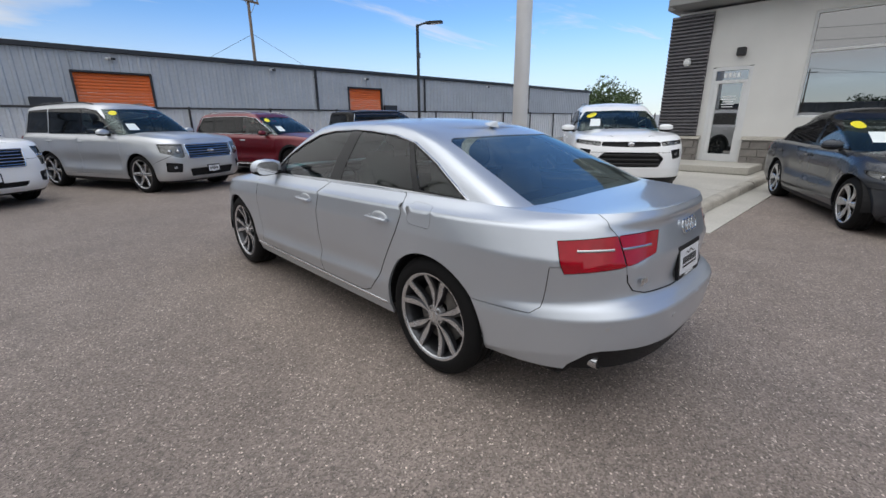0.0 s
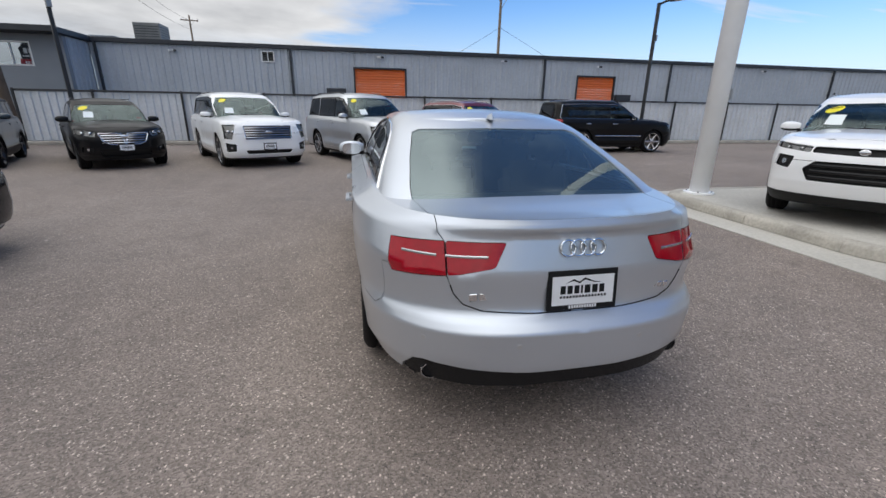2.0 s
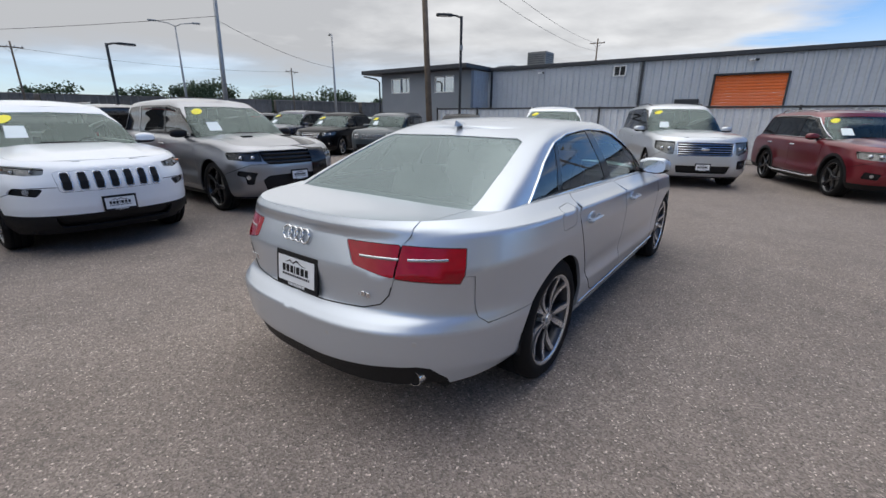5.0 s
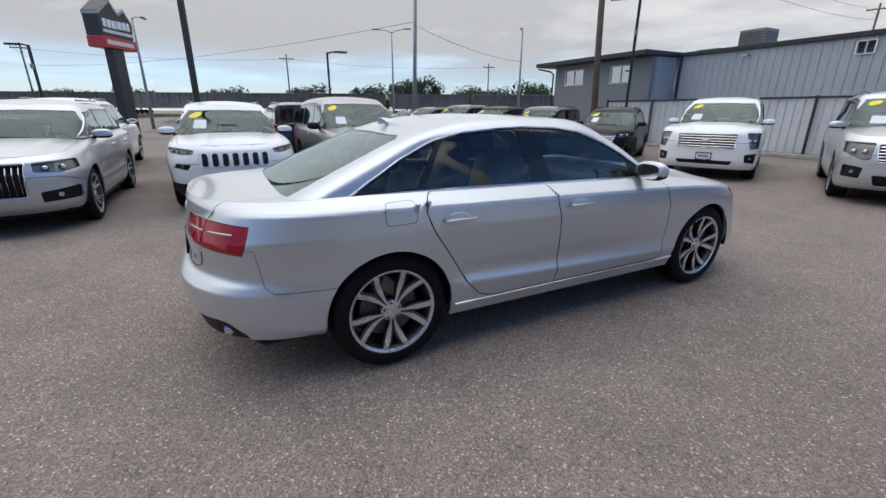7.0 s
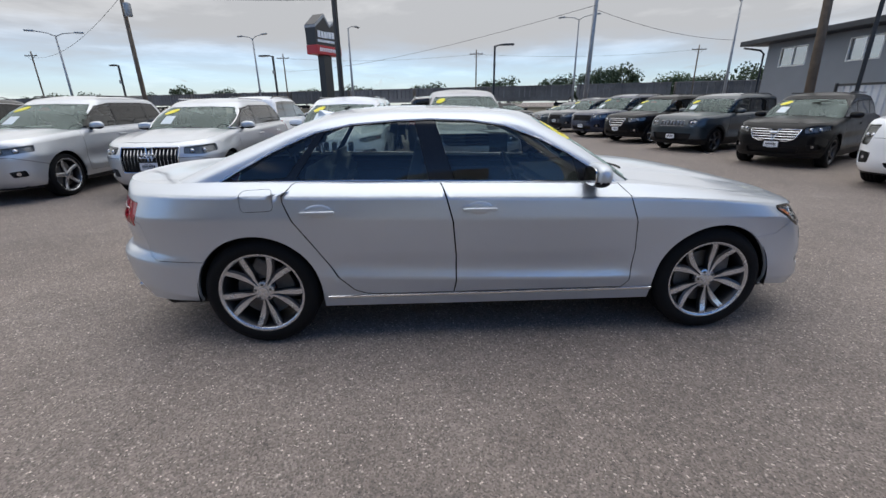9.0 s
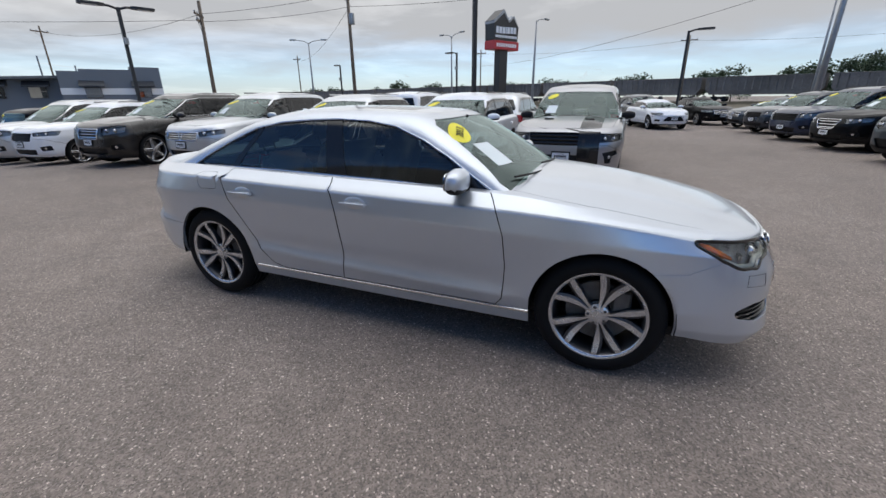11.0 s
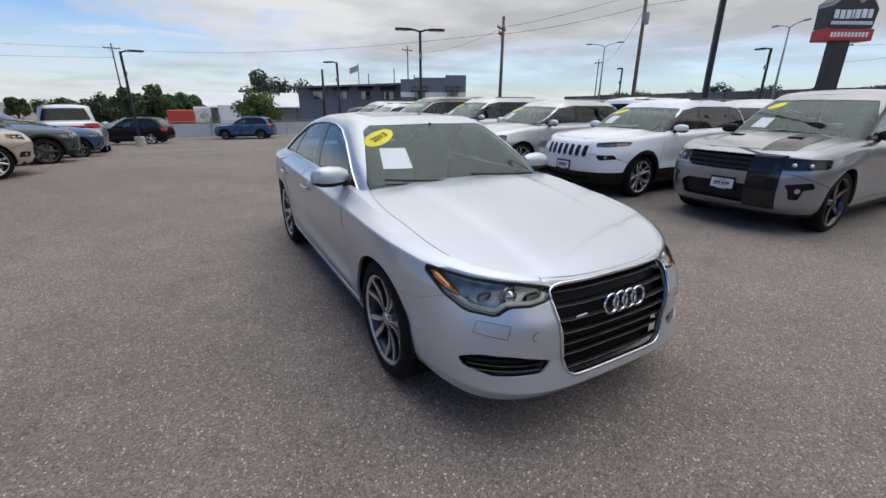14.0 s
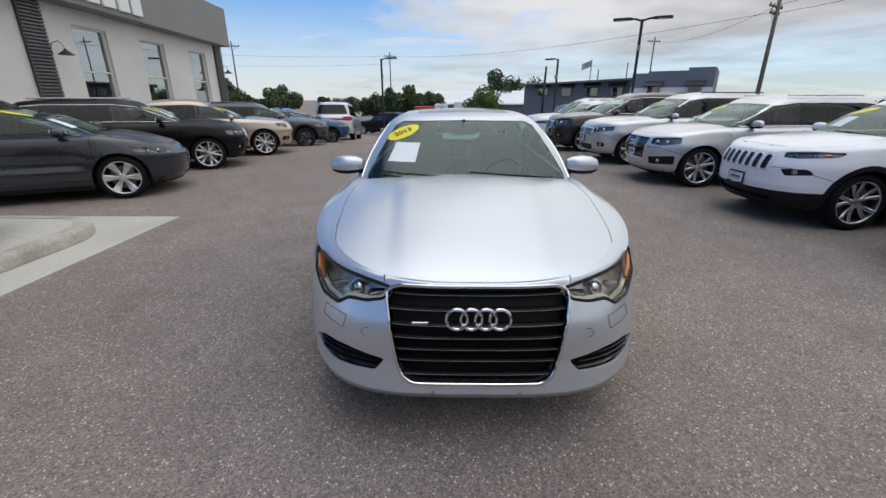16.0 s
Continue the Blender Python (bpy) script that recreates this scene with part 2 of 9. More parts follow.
def part(name, bm, material, parent=None, label="", smooth=False, angle=40):
    """Links a bmesh as one mesh object under a thing or under a part."""
    me = bpy.data.meshes.new(name)
    if smooth:
        for f in bm.faces:
            f.smooth = True
        for e in bm.edges:
            if len(e.link_faces) == 2 and e.calc_face_angle(0) > radians(angle):
                e.smooth = False
    bm.to_mesh(me)
    bm.free()
    me.materials.append(material)
    ob = new(name, me)
    if parent is not None:
        ob.parent = parent
    if label:
        tagged(ob, label=label)
    return ob


def thing(name, label, category, group="", kind="", m=None):
    ob = new(name)
    ob.empty_display_size = 0.2
    tagged(ob, label, category, group, kind)
    if m is not None:
        ob.matrix_world = m
    return ob


def box(bm, c, s, bevel=0.0, rot=None, seg=1):
    """A box with centre c and size s, its edges rounded by bevel."""
    t = Matrix.Translation(c) @ (rot.to_4x4() if rot is not None else Matrix.Identity(4)) @ Matrix.Diagonal((*s, 1))
    r = bmesh.ops.create_cube(bm, size=1.0, matrix=t)
    if bevel:
        es = {e for v in r["verts"] for e in v.link_edges}
        bmesh.ops.bevel(bm, geom=list(es), offset=bevel, segments=seg, affect="EDGES", clamp_overlap=True)
    return r["verts"]


def tube(bm, pts, radius, sides=8, closed=False, caps=True, flat=None, up=None):
    """A tube along points; radius may be a list; flat=(a, b) makes an oval or strip section, its b axis near up."""
    pts = [Vector(p) for p in pts]
    n = len(pts)
    rings = []
    ref = Vector(up) if up is not None else Vector((0, 0, 1))
    for i, p in enumerate(pts):
        a = pts[(i - 1) % n] if closed or i > 0 else p
        b = pts[(i + 1) % n] if closed or i < n - 1 else p
        d = (b - a).normalized() if (b - a).length > 1e-9 else Vector((0, 1, 0))
        r0 = ref if abs(d.dot(ref)) < 0.95 else Vector((1, 0, 0))
        s = d.cross(r0).normalized()
        q = s.cross(d).normalized()
        rad = radius[i] if isinstance(radius, (list, tuple)) else radius
        ra, rb = (flat if flat else (rad, rad))
        rings.append([bm.verts.new(p + s * (ra * math.cos(2 * math.pi * k / sides)) + q * (rb * math.sin(2 * math.pi * k / sides))) for k in range(sides)])
    for i in range(n if closed else n - 1):
        A, B = rings[i], rings[(i + 1) % n]
        for k in range(sides):
            bm.faces.new((A[k], A[(k + 1) % sides], B[(k + 1) % sides], B[k]))
    if caps and not closed:
        bm.faces.new(rings[0][::-1])
        bm.faces.new(rings[-1])


def lathe(bm, profile, segs=32, axis="x", closed=False):
    """A turned body round the axis; profile of (radius, along)."""
    rings = []
    for r, a in profile:
        ring = []
        for k in range(segs):
            t = 2 * math.pi * k / segs
            c, s = r * math.cos(t), r * math.sin(t)
            ring.append(bm.verts.new({"x": (a, c, s), "y": (c, a, s), "z": (c, s, a)}[axis]))
        rings.append(ring)
    m = len(rings)
    for i in range(m if closed else m - 1):
        A, B = rings[i], rings[(i + 1) % m]
        for k in range(segs):
            bm.faces.new((A[k], A[(k + 1) % segs], B[(k + 1) % segs], B[k]))
    return rings


def cap(bm, ring, flip=False):
    bm.faces.new(ring[::-1] if flip else ring)


def prism(bm, outline, z0, z1, axis="z"):
    """A polygon pushed along an axis. Outline points are the two other axes in order."""
    def put(a, b, c):
        return {"z": (a, b, c), "y": (a, c, b), "x": (c, a, b)}[axis]
    lo = [bm.verts.new(put(a, b, z0)) for a, b in outline]
    hi = [bm.verts.new(put(a, b, z1)) for a, b in outline]
    n = len(outline)
    bm.faces.new(lo[::-1])
    bm.faces.new(hi)
    for i in range(n):
        bm.faces.new((lo[i], lo[(i + 1) % n], hi[(i + 1) % n], hi[i]))


def fix(bm):
    bmesh.ops.recalc_face_normals(bm, faces=bm.faces[:])
    return bm


def lettering(name, text, size, m, material, parent=None, label="", depth=0.002, width=1.0):
    """Words in the built-in font as a mesh, centred at the pose m, facing its +z."""
    cu = bpy.data.curves.new(name, "FONT")
    cu.body, cu.size, cu.extrude, cu.align_x, cu.align_y = text, size, depth, "CENTER", "CENTER"
    tmp = bpy.data.objects.new(name, cu)
    me = bpy.data.meshes.new_from_object(tmp)
    bpy.data.objects.remove(tmp)
    me.transform(m @ Matrix.Diagonal((width, 1, 1, 1)))
    me.materials.clear()
    me.materials.append(material)
    ob = new(name, me)
    if parent is not None:
        ob.parent = parent
    if label:
        tagged(ob, label=label)
    return ob


# ---- vehicle surfaces ----
def smooth_table(tab, y):
    """A smooth curve through (position, value) pairs that never overshoots."""
    tab = sorted(tab)
    X, Z = np.array([a for a, _ in tab], float), np.array([b for _, b in tab], float)
    y = np.clip(np.asarray(y, float), X[0], X[-1])
    if len(X) == 1:
        return np.full_like(y, Z[0])
    d = np.diff(Z) / np.diff(X)
    m = np.r_[d[0], np.where(d[:-1] * d[1:] > 0, 2 * d[:-1] * d[1:] / (d[:-1] + d[1:] + 1e-12), 0.0), d[-1]]
    i = np.clip(np.searchsorted(X, y) - 1, 0, len(X) - 2)
    h = X[i + 1] - X[i]
    t = (y - X[i]) / h
    return (2 * t**3 - 3 * t**2 + 1) * Z[i] + (t**3 - 2 * t**2 + t) * h * m[i] + (3 * t**2 - 2 * t**3) * Z[i + 1] + (t**3 - t**2) * h * m[i + 1]


class Rail:
    """Half of a line round the car in plan, from the nose (u=0) by the side (1 to 2) to the tail (3)."""

    def __init__(self, hw, front, rear, z, crease=False, side=None):
        self.hw, self.front, self.rear, self.z, self.crease, self.side = hw, front, rear, z, crease, side

    def at(self, u):
        u = np.clip(np.asarray(u, float), 0, 3)
        (yf, lf, nf), (yr, lr, nr) = self.front, self.rear
        a, c = np.clip(u, 0, 1) * np.pi / 2, np.clip(u - 2, 0, 1) * np.pi / 2
        pw = lambda v, n: np.abs(np.maximum(v, 0)) ** (2 / n)  # noqa: E731
        x = np.where(u < 1, pw(np.sin(a), nf), np.where(u > 2, pw(np.cos(c), nr), 1.0)) * self.hw
        y = np.where(u < 1, yf - lf * (1 - pw(np.cos(a), nf)), np.where(u > 2, yr + lr * (1 - pw(np.sin(c), nr)), (yf - lf) + ((yr + lr) - (yf - lf)) * np.clip(u - 1, 0, 1)))
        if self.side:
            x = x + smooth_table(self.side, y) * (x / self.hw) ** 4
        return np.stack([x, y, smooth_table(self.z, y)], -1)


class Surface:
    """Common: places by metres U along and W across, normals, and the way back from a projection."""

    def prepare(self, line, W1):
        uu = np.linspace(0, 3, 601)
        p = line(uu)
        s = np.r_[0, np.cumsum(np.linalg.norm(np.diff(p, axis=0), axis=1))]
        self.uu, self.ss, self.U1, self.W1 = uu, s, s[-1], W1
        self.views = {}
        self.gu = np.linspace(0, self.U1, 260)
        self.gw = np.linspace(0, W1, 70)
        a, b = np.meshgrid(self.gu, self.gw, indexing="ij")
        self.grid = self.place(a.ravel(), b.ravel()).reshape(260, 70, 3)

    def place(self, U, W):
        return self.raw(np.interp(U, self.ss, self.uu), np.asarray(W, float))

    def normal(self, U, W):
        e = 1.5e-3
        a = self.place(np.minimum(U + e, self.U1), W) - self.place(np.maximum(U - e, 0), W)
        b = self.place(U, np.minimum(W + e, self.W1)) - self.place(U, np.maximum(W - e, 0))
        n = np.cross(b, a)
        ln = np.linalg.norm(n, axis=-1, keepdims=True)
        return n / np.maximum(ln, 1e-12)

    def back(self, view, a, b):
        """U, W of the surface point that shows at (a, b) in a view: S side (y, z), F front (x, z), R rear (x, z), T top (x, y)."""
        if view not in self.views:
            ax0, ax1 = {"S": (1, 2), "F": (0, 2), "R": (0, 2), "T": (1, 0)}[view]
            lo, hi = {"S": (0.25, 2.75), "F": (0, 1.02), "R": (1.98, 3), "T": (0, 3)}[view]
            rows = (self.gu >= np.interp(lo, self.uu, self.ss) - 1e-9) & (self.gu <= np.interp(hi, self.uu, self.ss) + 1e-9)
            g, gu, gw = self.grid[rows], self.gu[rows], self.gw
            A, B = g[:, :, ax0].T.copy(), g[:, :, ax1].copy()
            if A[35, 0] > A[35, -1]:
                A, gq = A[:, ::-1].copy(), gu[::-1].copy()
            else:
                gq = gu
            if B[len(gu) // 2, 0] > B[len(gu) // 2, -1]:
                B, gw = B[:, ::-1].copy(), gw[::-1].copy()
            A, B = np.maximum.accumulate(A, axis=1), np.maximum.accumulate(B, axis=1)
            self.views[view] = (A, B, gq, gw, gu[0], (len(gu) - 1) / (gu[-1] - gu[0]), len(gu))
        A, B, gq, gw, u0, ku, nu = self.views[view]
        if view == "T":
            a, b = b, a
        W, U = self.W1 * 0.5, -1.0
        kw = 69 / self.W1
        for _ in range(14):
            k = min(max(W * kw, 0.0), 68.999)
            i = int(k)
            f = k - i
            U1 = float(np.interp(a, A[i] * (1 - f) + A[i + 1] * f, gq))
            k = min(max((U1 - u0) * ku, 0.0), nu - 1.001)
            i = int(k)
            f = k - i
            W1 = float(np.interp(b, B[i] * (1 - f) + B[i + 1] * f, gw))
            done = abs(U1 - U) < 2e-5 and abs(W1 - W) < 2e-5
            U, W = U1, W1
            if done:
                break
        return U, W


class Tub(Surface):
    """A wall of stacked rails, smooth across them but for creases."""

    def __init__(self, rails):
        self.rails = rails
        mid = np.array([r.at(np.array([1.5]))[0] for r in rails])
        self.t = np.r_[0, np.cumsum(np.linalg.norm(np.diff(mid, axis=0), axis=1))]
        self.prepare(rails[len(rails) // 2].at, self.t[-1])

    def raw(self, u, w):
        P = np.stack([r.at(u) for r in self.rails])
        t = self.t
        h = np.diff(t)[:, None, None]
        d = np.diff(P, axis=0) / h
        mid = (d[:-1] * h[1:] + d[1:] * h[:-1]) / (h[:-1] + h[1:])
        left, right = np.concatenate([d[:1], mid, d[-1:]]), np.concatenate([d[:1], mid, d[-1:]])
        for k, r in enumerate(self.rails):
            if r.crease and 0 < k < len(self.rails) - 1:
                left[k], right[k] = d[k - 1], d[k]
        i = np.clip(np.searchsorted(t, w, side="right") - 1, 0, len(t) - 2)
        n = np.arange(len(u))
        hh = (t[i + 1] - t[i])[:, None]
        s = ((w - t[i]) / hh[:, 0])[:, None]
        return (2 * s**3 - 3 * s**2 + 1) * P[i, n] + (s**3 - 2 * s**2 + s) * hh * right[i, n] + (3 * s**2 - 2 * s**3) * P[i + 1, n] + (s**3 - s**2) * hh * left[i + 1, n]


class Cap(Surface):
    """A lid from a rail to the middle line, whose height is a table along the car."""

    def __init__(self, rail, zc, power=2.2, dome=None):
        self.rail, self.zc, self.power, self.dome = rail, zc, power, dome
        self.prepare(rail.at, rail.hw)

    def raw(self, u, w):
        e = self.rail.at(u)
        s = np.clip(w / self.rail.hw, 0, 1)
        z = e[:, 2] + (smooth_table(self.zc, e[:, 1]) - e[:, 2]) * (1 - (1 - s) ** self.power)
        x = e[:, 0] * (1 - s)
        if self.dome:
            line, height, width = self.dome      # a raised middle with a crease along each side
            q = np.clip((smooth_table(line, e[:, 1]) - x) / width, 0, 1)
            z = z + smooth_table(height, e[:, 1]) * q * (2 - q)
        return np.stack([x, e[:, 1], z], -1)


def rounded(poly, r, n=4):
    """Rounds the corners of a closed polygon of (view, a, b) or (a, b) by about r."""
    out, m = [], len(poly)
    for i in range(m):
        a, p, b = poly[i - 1], poly[i], poly[(i + 1) % m]
        if len(p) == 3 and not (a[0] == p[0] == b[0]):
            out.append(p)
            continue
        A, P, B = (np.array(q[-2:], float) for q in (a, p, b))
        la, lb = np.linalg.norm(A - P), np.linalg.norm(B - P)
        k = min(r, la * 0.45, lb * 0.45)
        if k < 1e-6:
            out.append(p)
            continue
        p0, p1 = P + (A - P) / la * k, P + (B - P) / lb * k
        for j in range(n + 1):
            t = j / n
            q = (1 - t) ** 2 * p0 + 2 * t * (1 - t) * P + t * t * p1
            out.append((*p[:-2], *q))
    return out


def inside(poly, pts):
    x, y = pts[:, 0], pts[:, 1]
    c = np.zeros(len(pts), bool)
    for (x0, y0), (x1, y1) in zip(poly, np.roll(poly, -1, axis=0)):
        hit = (y0 > y) != (y1 > y)
        with np.errstate(divide="ignore", invalid="ignore"):
            c ^= hit & (x < (x1 - x0) * (y - y0) / (y1 - y0) + x0)
    return c


class Skin:
    """A surface cut into labelled regions along polygons, each a patch with clean edges."""

    def __init__(self, surf, step, regions, base):
        from mathutils.geometry import delaunay_2d_cdt
        self.surf = surf
        U1, W1 = surf.U1, surf.W1
        nu, nw = max(4, int(U1 / step)), max(3, int(W1 / step * 1.15))
        gu, gw = np.linspace(0, U1, nu + 1), np.linspace(0, W1, nw + 1)
        self.polys = {}
        pts, edges, near, order = [], [], [], []
        for label, poly in regions:
            uv = []
            m = len(poly)
            for i in range(m):
                v0, a0, b0 = poly[i]
                v1, a1, b1 = poly[(i + 1) % m]
                p0 = surf.back(v0, a0, b0)
                if v0 == v1:
                    k = max(1, int(math.hypot(a1 - a0, b1 - b0) / (step * 0.9)))
                    uv += [surf.back(v0, a0 + (a1 - a0) * j / k, b0 + (b1 - b0) * j / k) for j in range(k)]
                else:
                    p1 = surf.back(v1, a1, b1)
                    k = max(1, int(math.hypot(p1[0] - p0[0], p1[1] - p0[1]) / (step * 0.9)))
                    uv += [(p0[0] + (p1[0] - p0[0]) * j / k, p0[1] + (p1[1] - p0[1]) * j / k) for j in range(k)]
            clean = []
            for q in uv:
                if not clean or math.hypot(q[0] - clean[-1][0], q[1] - clean[-1][1]) > 2e-3:
                    clean.append(q)
            if len(clean) < 3:
                continue
            poly_uv = np.array(clean)
            order.append((label, poly_uv))
            self.polys.setdefault(label, poly_uv)
            n0 = len(pts)
            pts += [tuple(q) for q in poly_uv]
            edges += [(n0 + i, n0 + (i + 1) % len(poly_uv)) for i in range(len(poly_uv))]
            for q0, q1 in zip(poly_uv, np.roll(poly_uv, -1, axis=0)):
                near += [q0, (q0 + q1) / 2]
        a, b = np.meshgrid(gu, gw, indexing="ij")
        grid = np.stack([a.ravel(), b.ravel()], -1)
        border = (grid[:, 0] < 1e-9) | (grid[:, 0] > U1 - 1e-9) | (grid[:, 1] < 1e-9) | (grid[:, 1] > W1 - 1e-9)
        if near:
            near = np.array(near)
            keep = np.ones(len(grid), bool)
            for lo in range(0, len(grid), 2000):
                g = grid[lo : lo + 2000]
                dist = np.sqrt(((g[:, None] - near[None]) ** 2).sum(-1)).min(1)
                keep[lo : lo + 2000] = dist > step * 0.42
            grid = grid[keep | border]
        pts = [Vector(p) for p in pts] + [Vector(p) for p in grid]
        vs, _, tris, *_ = delaunay_2d_cdt(pts, edges, [], 0, 1e-4)
        uv = np.array([(v.x, v.y) for v in vs])
        tri = np.array([t for t in tris if len(t) == 3])
        uv[:, 0], uv[:, 1] = np.clip(uv[:, 0], 0, U1), np.clip(uv[:, 1], 0, W1)
        cen = uv[tri].mean(1)
        lab = np.full(len(tri), -1)
        self.names = [base] + [l for l, _ in order]
        for i, (label, poly_uv) in reversed(list(enumerate(order))):
            lab[inside(poly_uv, cen)] = i
        self.uv, self.tri = uv, tri
        self.label = np.array([base if k < 0 else order[k][0] for k in lab], dtype=object)
        self.P = surf.place(uv[:, 0], uv[:, 1])
        self.N = surf.normal(uv[:, 0], uv[:, 1])
        if isinstance(surf, Cap):
            fn = np.cross(self.P[tri[:, 1]] - self.P[tri[:, 0]], self.P[tri[:, 2]] - self.P[tri[:, 0]])
            fn[fn[:, 2] < 0] *= -1
            fn[np.linalg.norm(fn, axis=1) < 6e-6] = 0
            fn[fn[:, 2] < 0.3 * np.linalg.norm(fn, axis=1)] = 0
            acc = np.zeros_like(self.P)
            for k in range(3):
                np.add.at(acc, tri[:, k], fn)
            acc[np.abs(self.P[:, 0]) < 1e-4, 0] = 0
            self.N = acc / np.maximum(np.linalg.norm(acc, axis=1, keepdims=True), 1e-12)
            bad = self.N[:, 2] < 0
        else:
            self.zmid = self.P[:, 2].mean()
            bad = self.N[:, 0] * self.P[:, 0] + self.N[:, 1] * np.where(self.P[:, 1] < 0, self.P[:, 1] * 0.3, self.P[:, 1] * 0.1) + self.N[:, 2] * np.maximum(self.P[:, 2] - self.zmid, 0) < -1e-3
        self.N[bad] *= -1
        z = np.linalg.norm(self.N, axis=1) < 0.5
        self.N[z] = (0, 0, 1)
        on = lambda v, e: np.abs(v - e) < 1e-4  # noqa: E731
        self.edge = np.stack([on(uv[:, 0], 0), on(uv[:, 0], U1), on(uv[:, 1], 0), on(uv[:, 1], W1)], -1)

    def patch(self, labels, side=1, gap=0.002, depth=0.012, shift=0.0, lip=()):
        """Vertices, faces and normals of the regions; borders named in lip (0 nose, 1 tail, 2 bottom, 3 top) get a turned edge too."""
        pick = np.isin(self.label, list(labels))
        tri = self.tri[pick]
        if not len(tri):
            return [], [], []
        ids, inv = np.unique(tri, return_inverse=True)
        tri = inv.reshape(-1, 3)
        P, Nn, E = self.P[ids].copy(), self.N[ids], self.edge[ids]
        fn = np.cross(P[tri[:, 1]] - P[tri[:, 0]], P[tri[:, 2]] - P[tri[:, 0]])
        flip = (fn * Nn[tri].sum(1)).sum(1) < 0
        tri[flip] = tri[flip][:, ::-1]
        count = {}
        for t in tri:
            for k in range(3):
                count.setdefault((min(t[k], t[k - 1]), max(t[k], t[k - 1])), []).append((t[k - 1], t[k]))
        inward = np.zeros_like(P)
        rim = []
        for key, uses in count.items():
            if len(uses) != 1:
                continue
            a, b = uses[0]
            shared = E[a] & E[b]
            if shared.any() and not any(shared[k] for k in lip):
                continue
            d = np.cross(Nn[a] + Nn[b], P[b] - P[a])
            ln = np.linalg.norm(d)
            if ln < 1e-12:
                continue
            d /= ln
            inward[a] += d
            inward[b] += d
            rim.append((a, b))
        ln = np.linalg.norm(inward, axis=1, keepdims=True)
        inward = np.where(ln > 1e-9, inward / np.maximum(ln, 1e-9), 0)
        P = P + inward * gap + Nn * shift
        verts, norms, faces = list(P), list(Nn), [tuple(map(int, t)) for t in tri]
        if depth:
            made = {}
            for a, b in rim:
                q = []
                for v, low in ((a, 0), (b, 0), (b, 1), (a, 1)):
                    if (v, low) not in made:
                        made[v, low] = len(verts)
                        verts.append(P[v] - Nn[v] * depth * low + inward[v] * depth * 0.15 * low)
                        norms.append(-inward[v])
                    q.append(made[v, low])
                faces.append(tuple(q[::-1]))
        if side < 0:
            verts = [v * (-1, 1, 1) for v in verts]
            norms = [v * (-1, 1, 1) for v in norms]
            faces = [f[::-1] for f in faces]
        return verts, faces, norms

    def outline(self, label, side=1, shift=0.0, n=None):
        """The edge of a region's polygon as points on the surface, moved out by shift."""
        uv = self.polys[label]
        p = self.surf.place(uv[:, 0], uv[:, 1])
        if shift:
            p = p + self.sign(uv) * shift
        return [Vector((q[0] * side, q[1], q[2])) for q in p]

    def sign(self, uv):
        nn = self.surf.normal(uv[:, 0], uv[:, 1])
        if isinstance(self.surf, Cap):
            nn[nn[:, 2] < 0] *= -1
        else:
            p = self.surf.place(uv[:, 0], uv[:, 1])
            nn[nn[:, 0] * p[:, 0] + nn[:, 1] * np.where(p[:, 1] < 0, p[:, 1] * 0.3, p[:, 1] * 0.1) + nn[:, 2] * np.maximum(p[:, 2] - self.zmid, 0) < 0] *= -1
        return nn

    def spot(self, view, a, b, side=1):
        """A point on the surface and its normal."""
        uv = np.array([self.surf.back(view, a, b)])
        p, n = self.surf.place(uv[:, 0], uv[:, 1])[0], self.sign(uv)[0]
        return Vector((p[0] * side, p[1], p[2])), Vector((n[0] * side, n[1], n[2]))


def panel(name, pieces, material, parent, label="", gap=0.002, depth=0.012, shift=0.0, lip=()):
    """One body part from regions of one or more skins: pieces of (skin, labels, side)."""
    V, F, N = [], [], []
    for skin, labels, side in pieces:
        v, f, n = skin.patch(labels, side, gap, depth, shift, lip)
        k = len(V)
        V += v
        N += n
        F += [tuple(i + k for i in q) for q in f]
    if not F:
        return None
    return link_mesh(name, V, F, material, parent, label, True, N)


def both(*pairs):
    return [(s, l, d) for s, l in pairs for d in (1, -1)]


# ---- wheels ----
WHEELS = {}


def mesh_of(name, bm, *mats):
    me = bpy.data.meshes.new(name)
    bm.to_mesh(me)
    bm.free()
    for m in mats:
        me.materials.append(m)
    return me


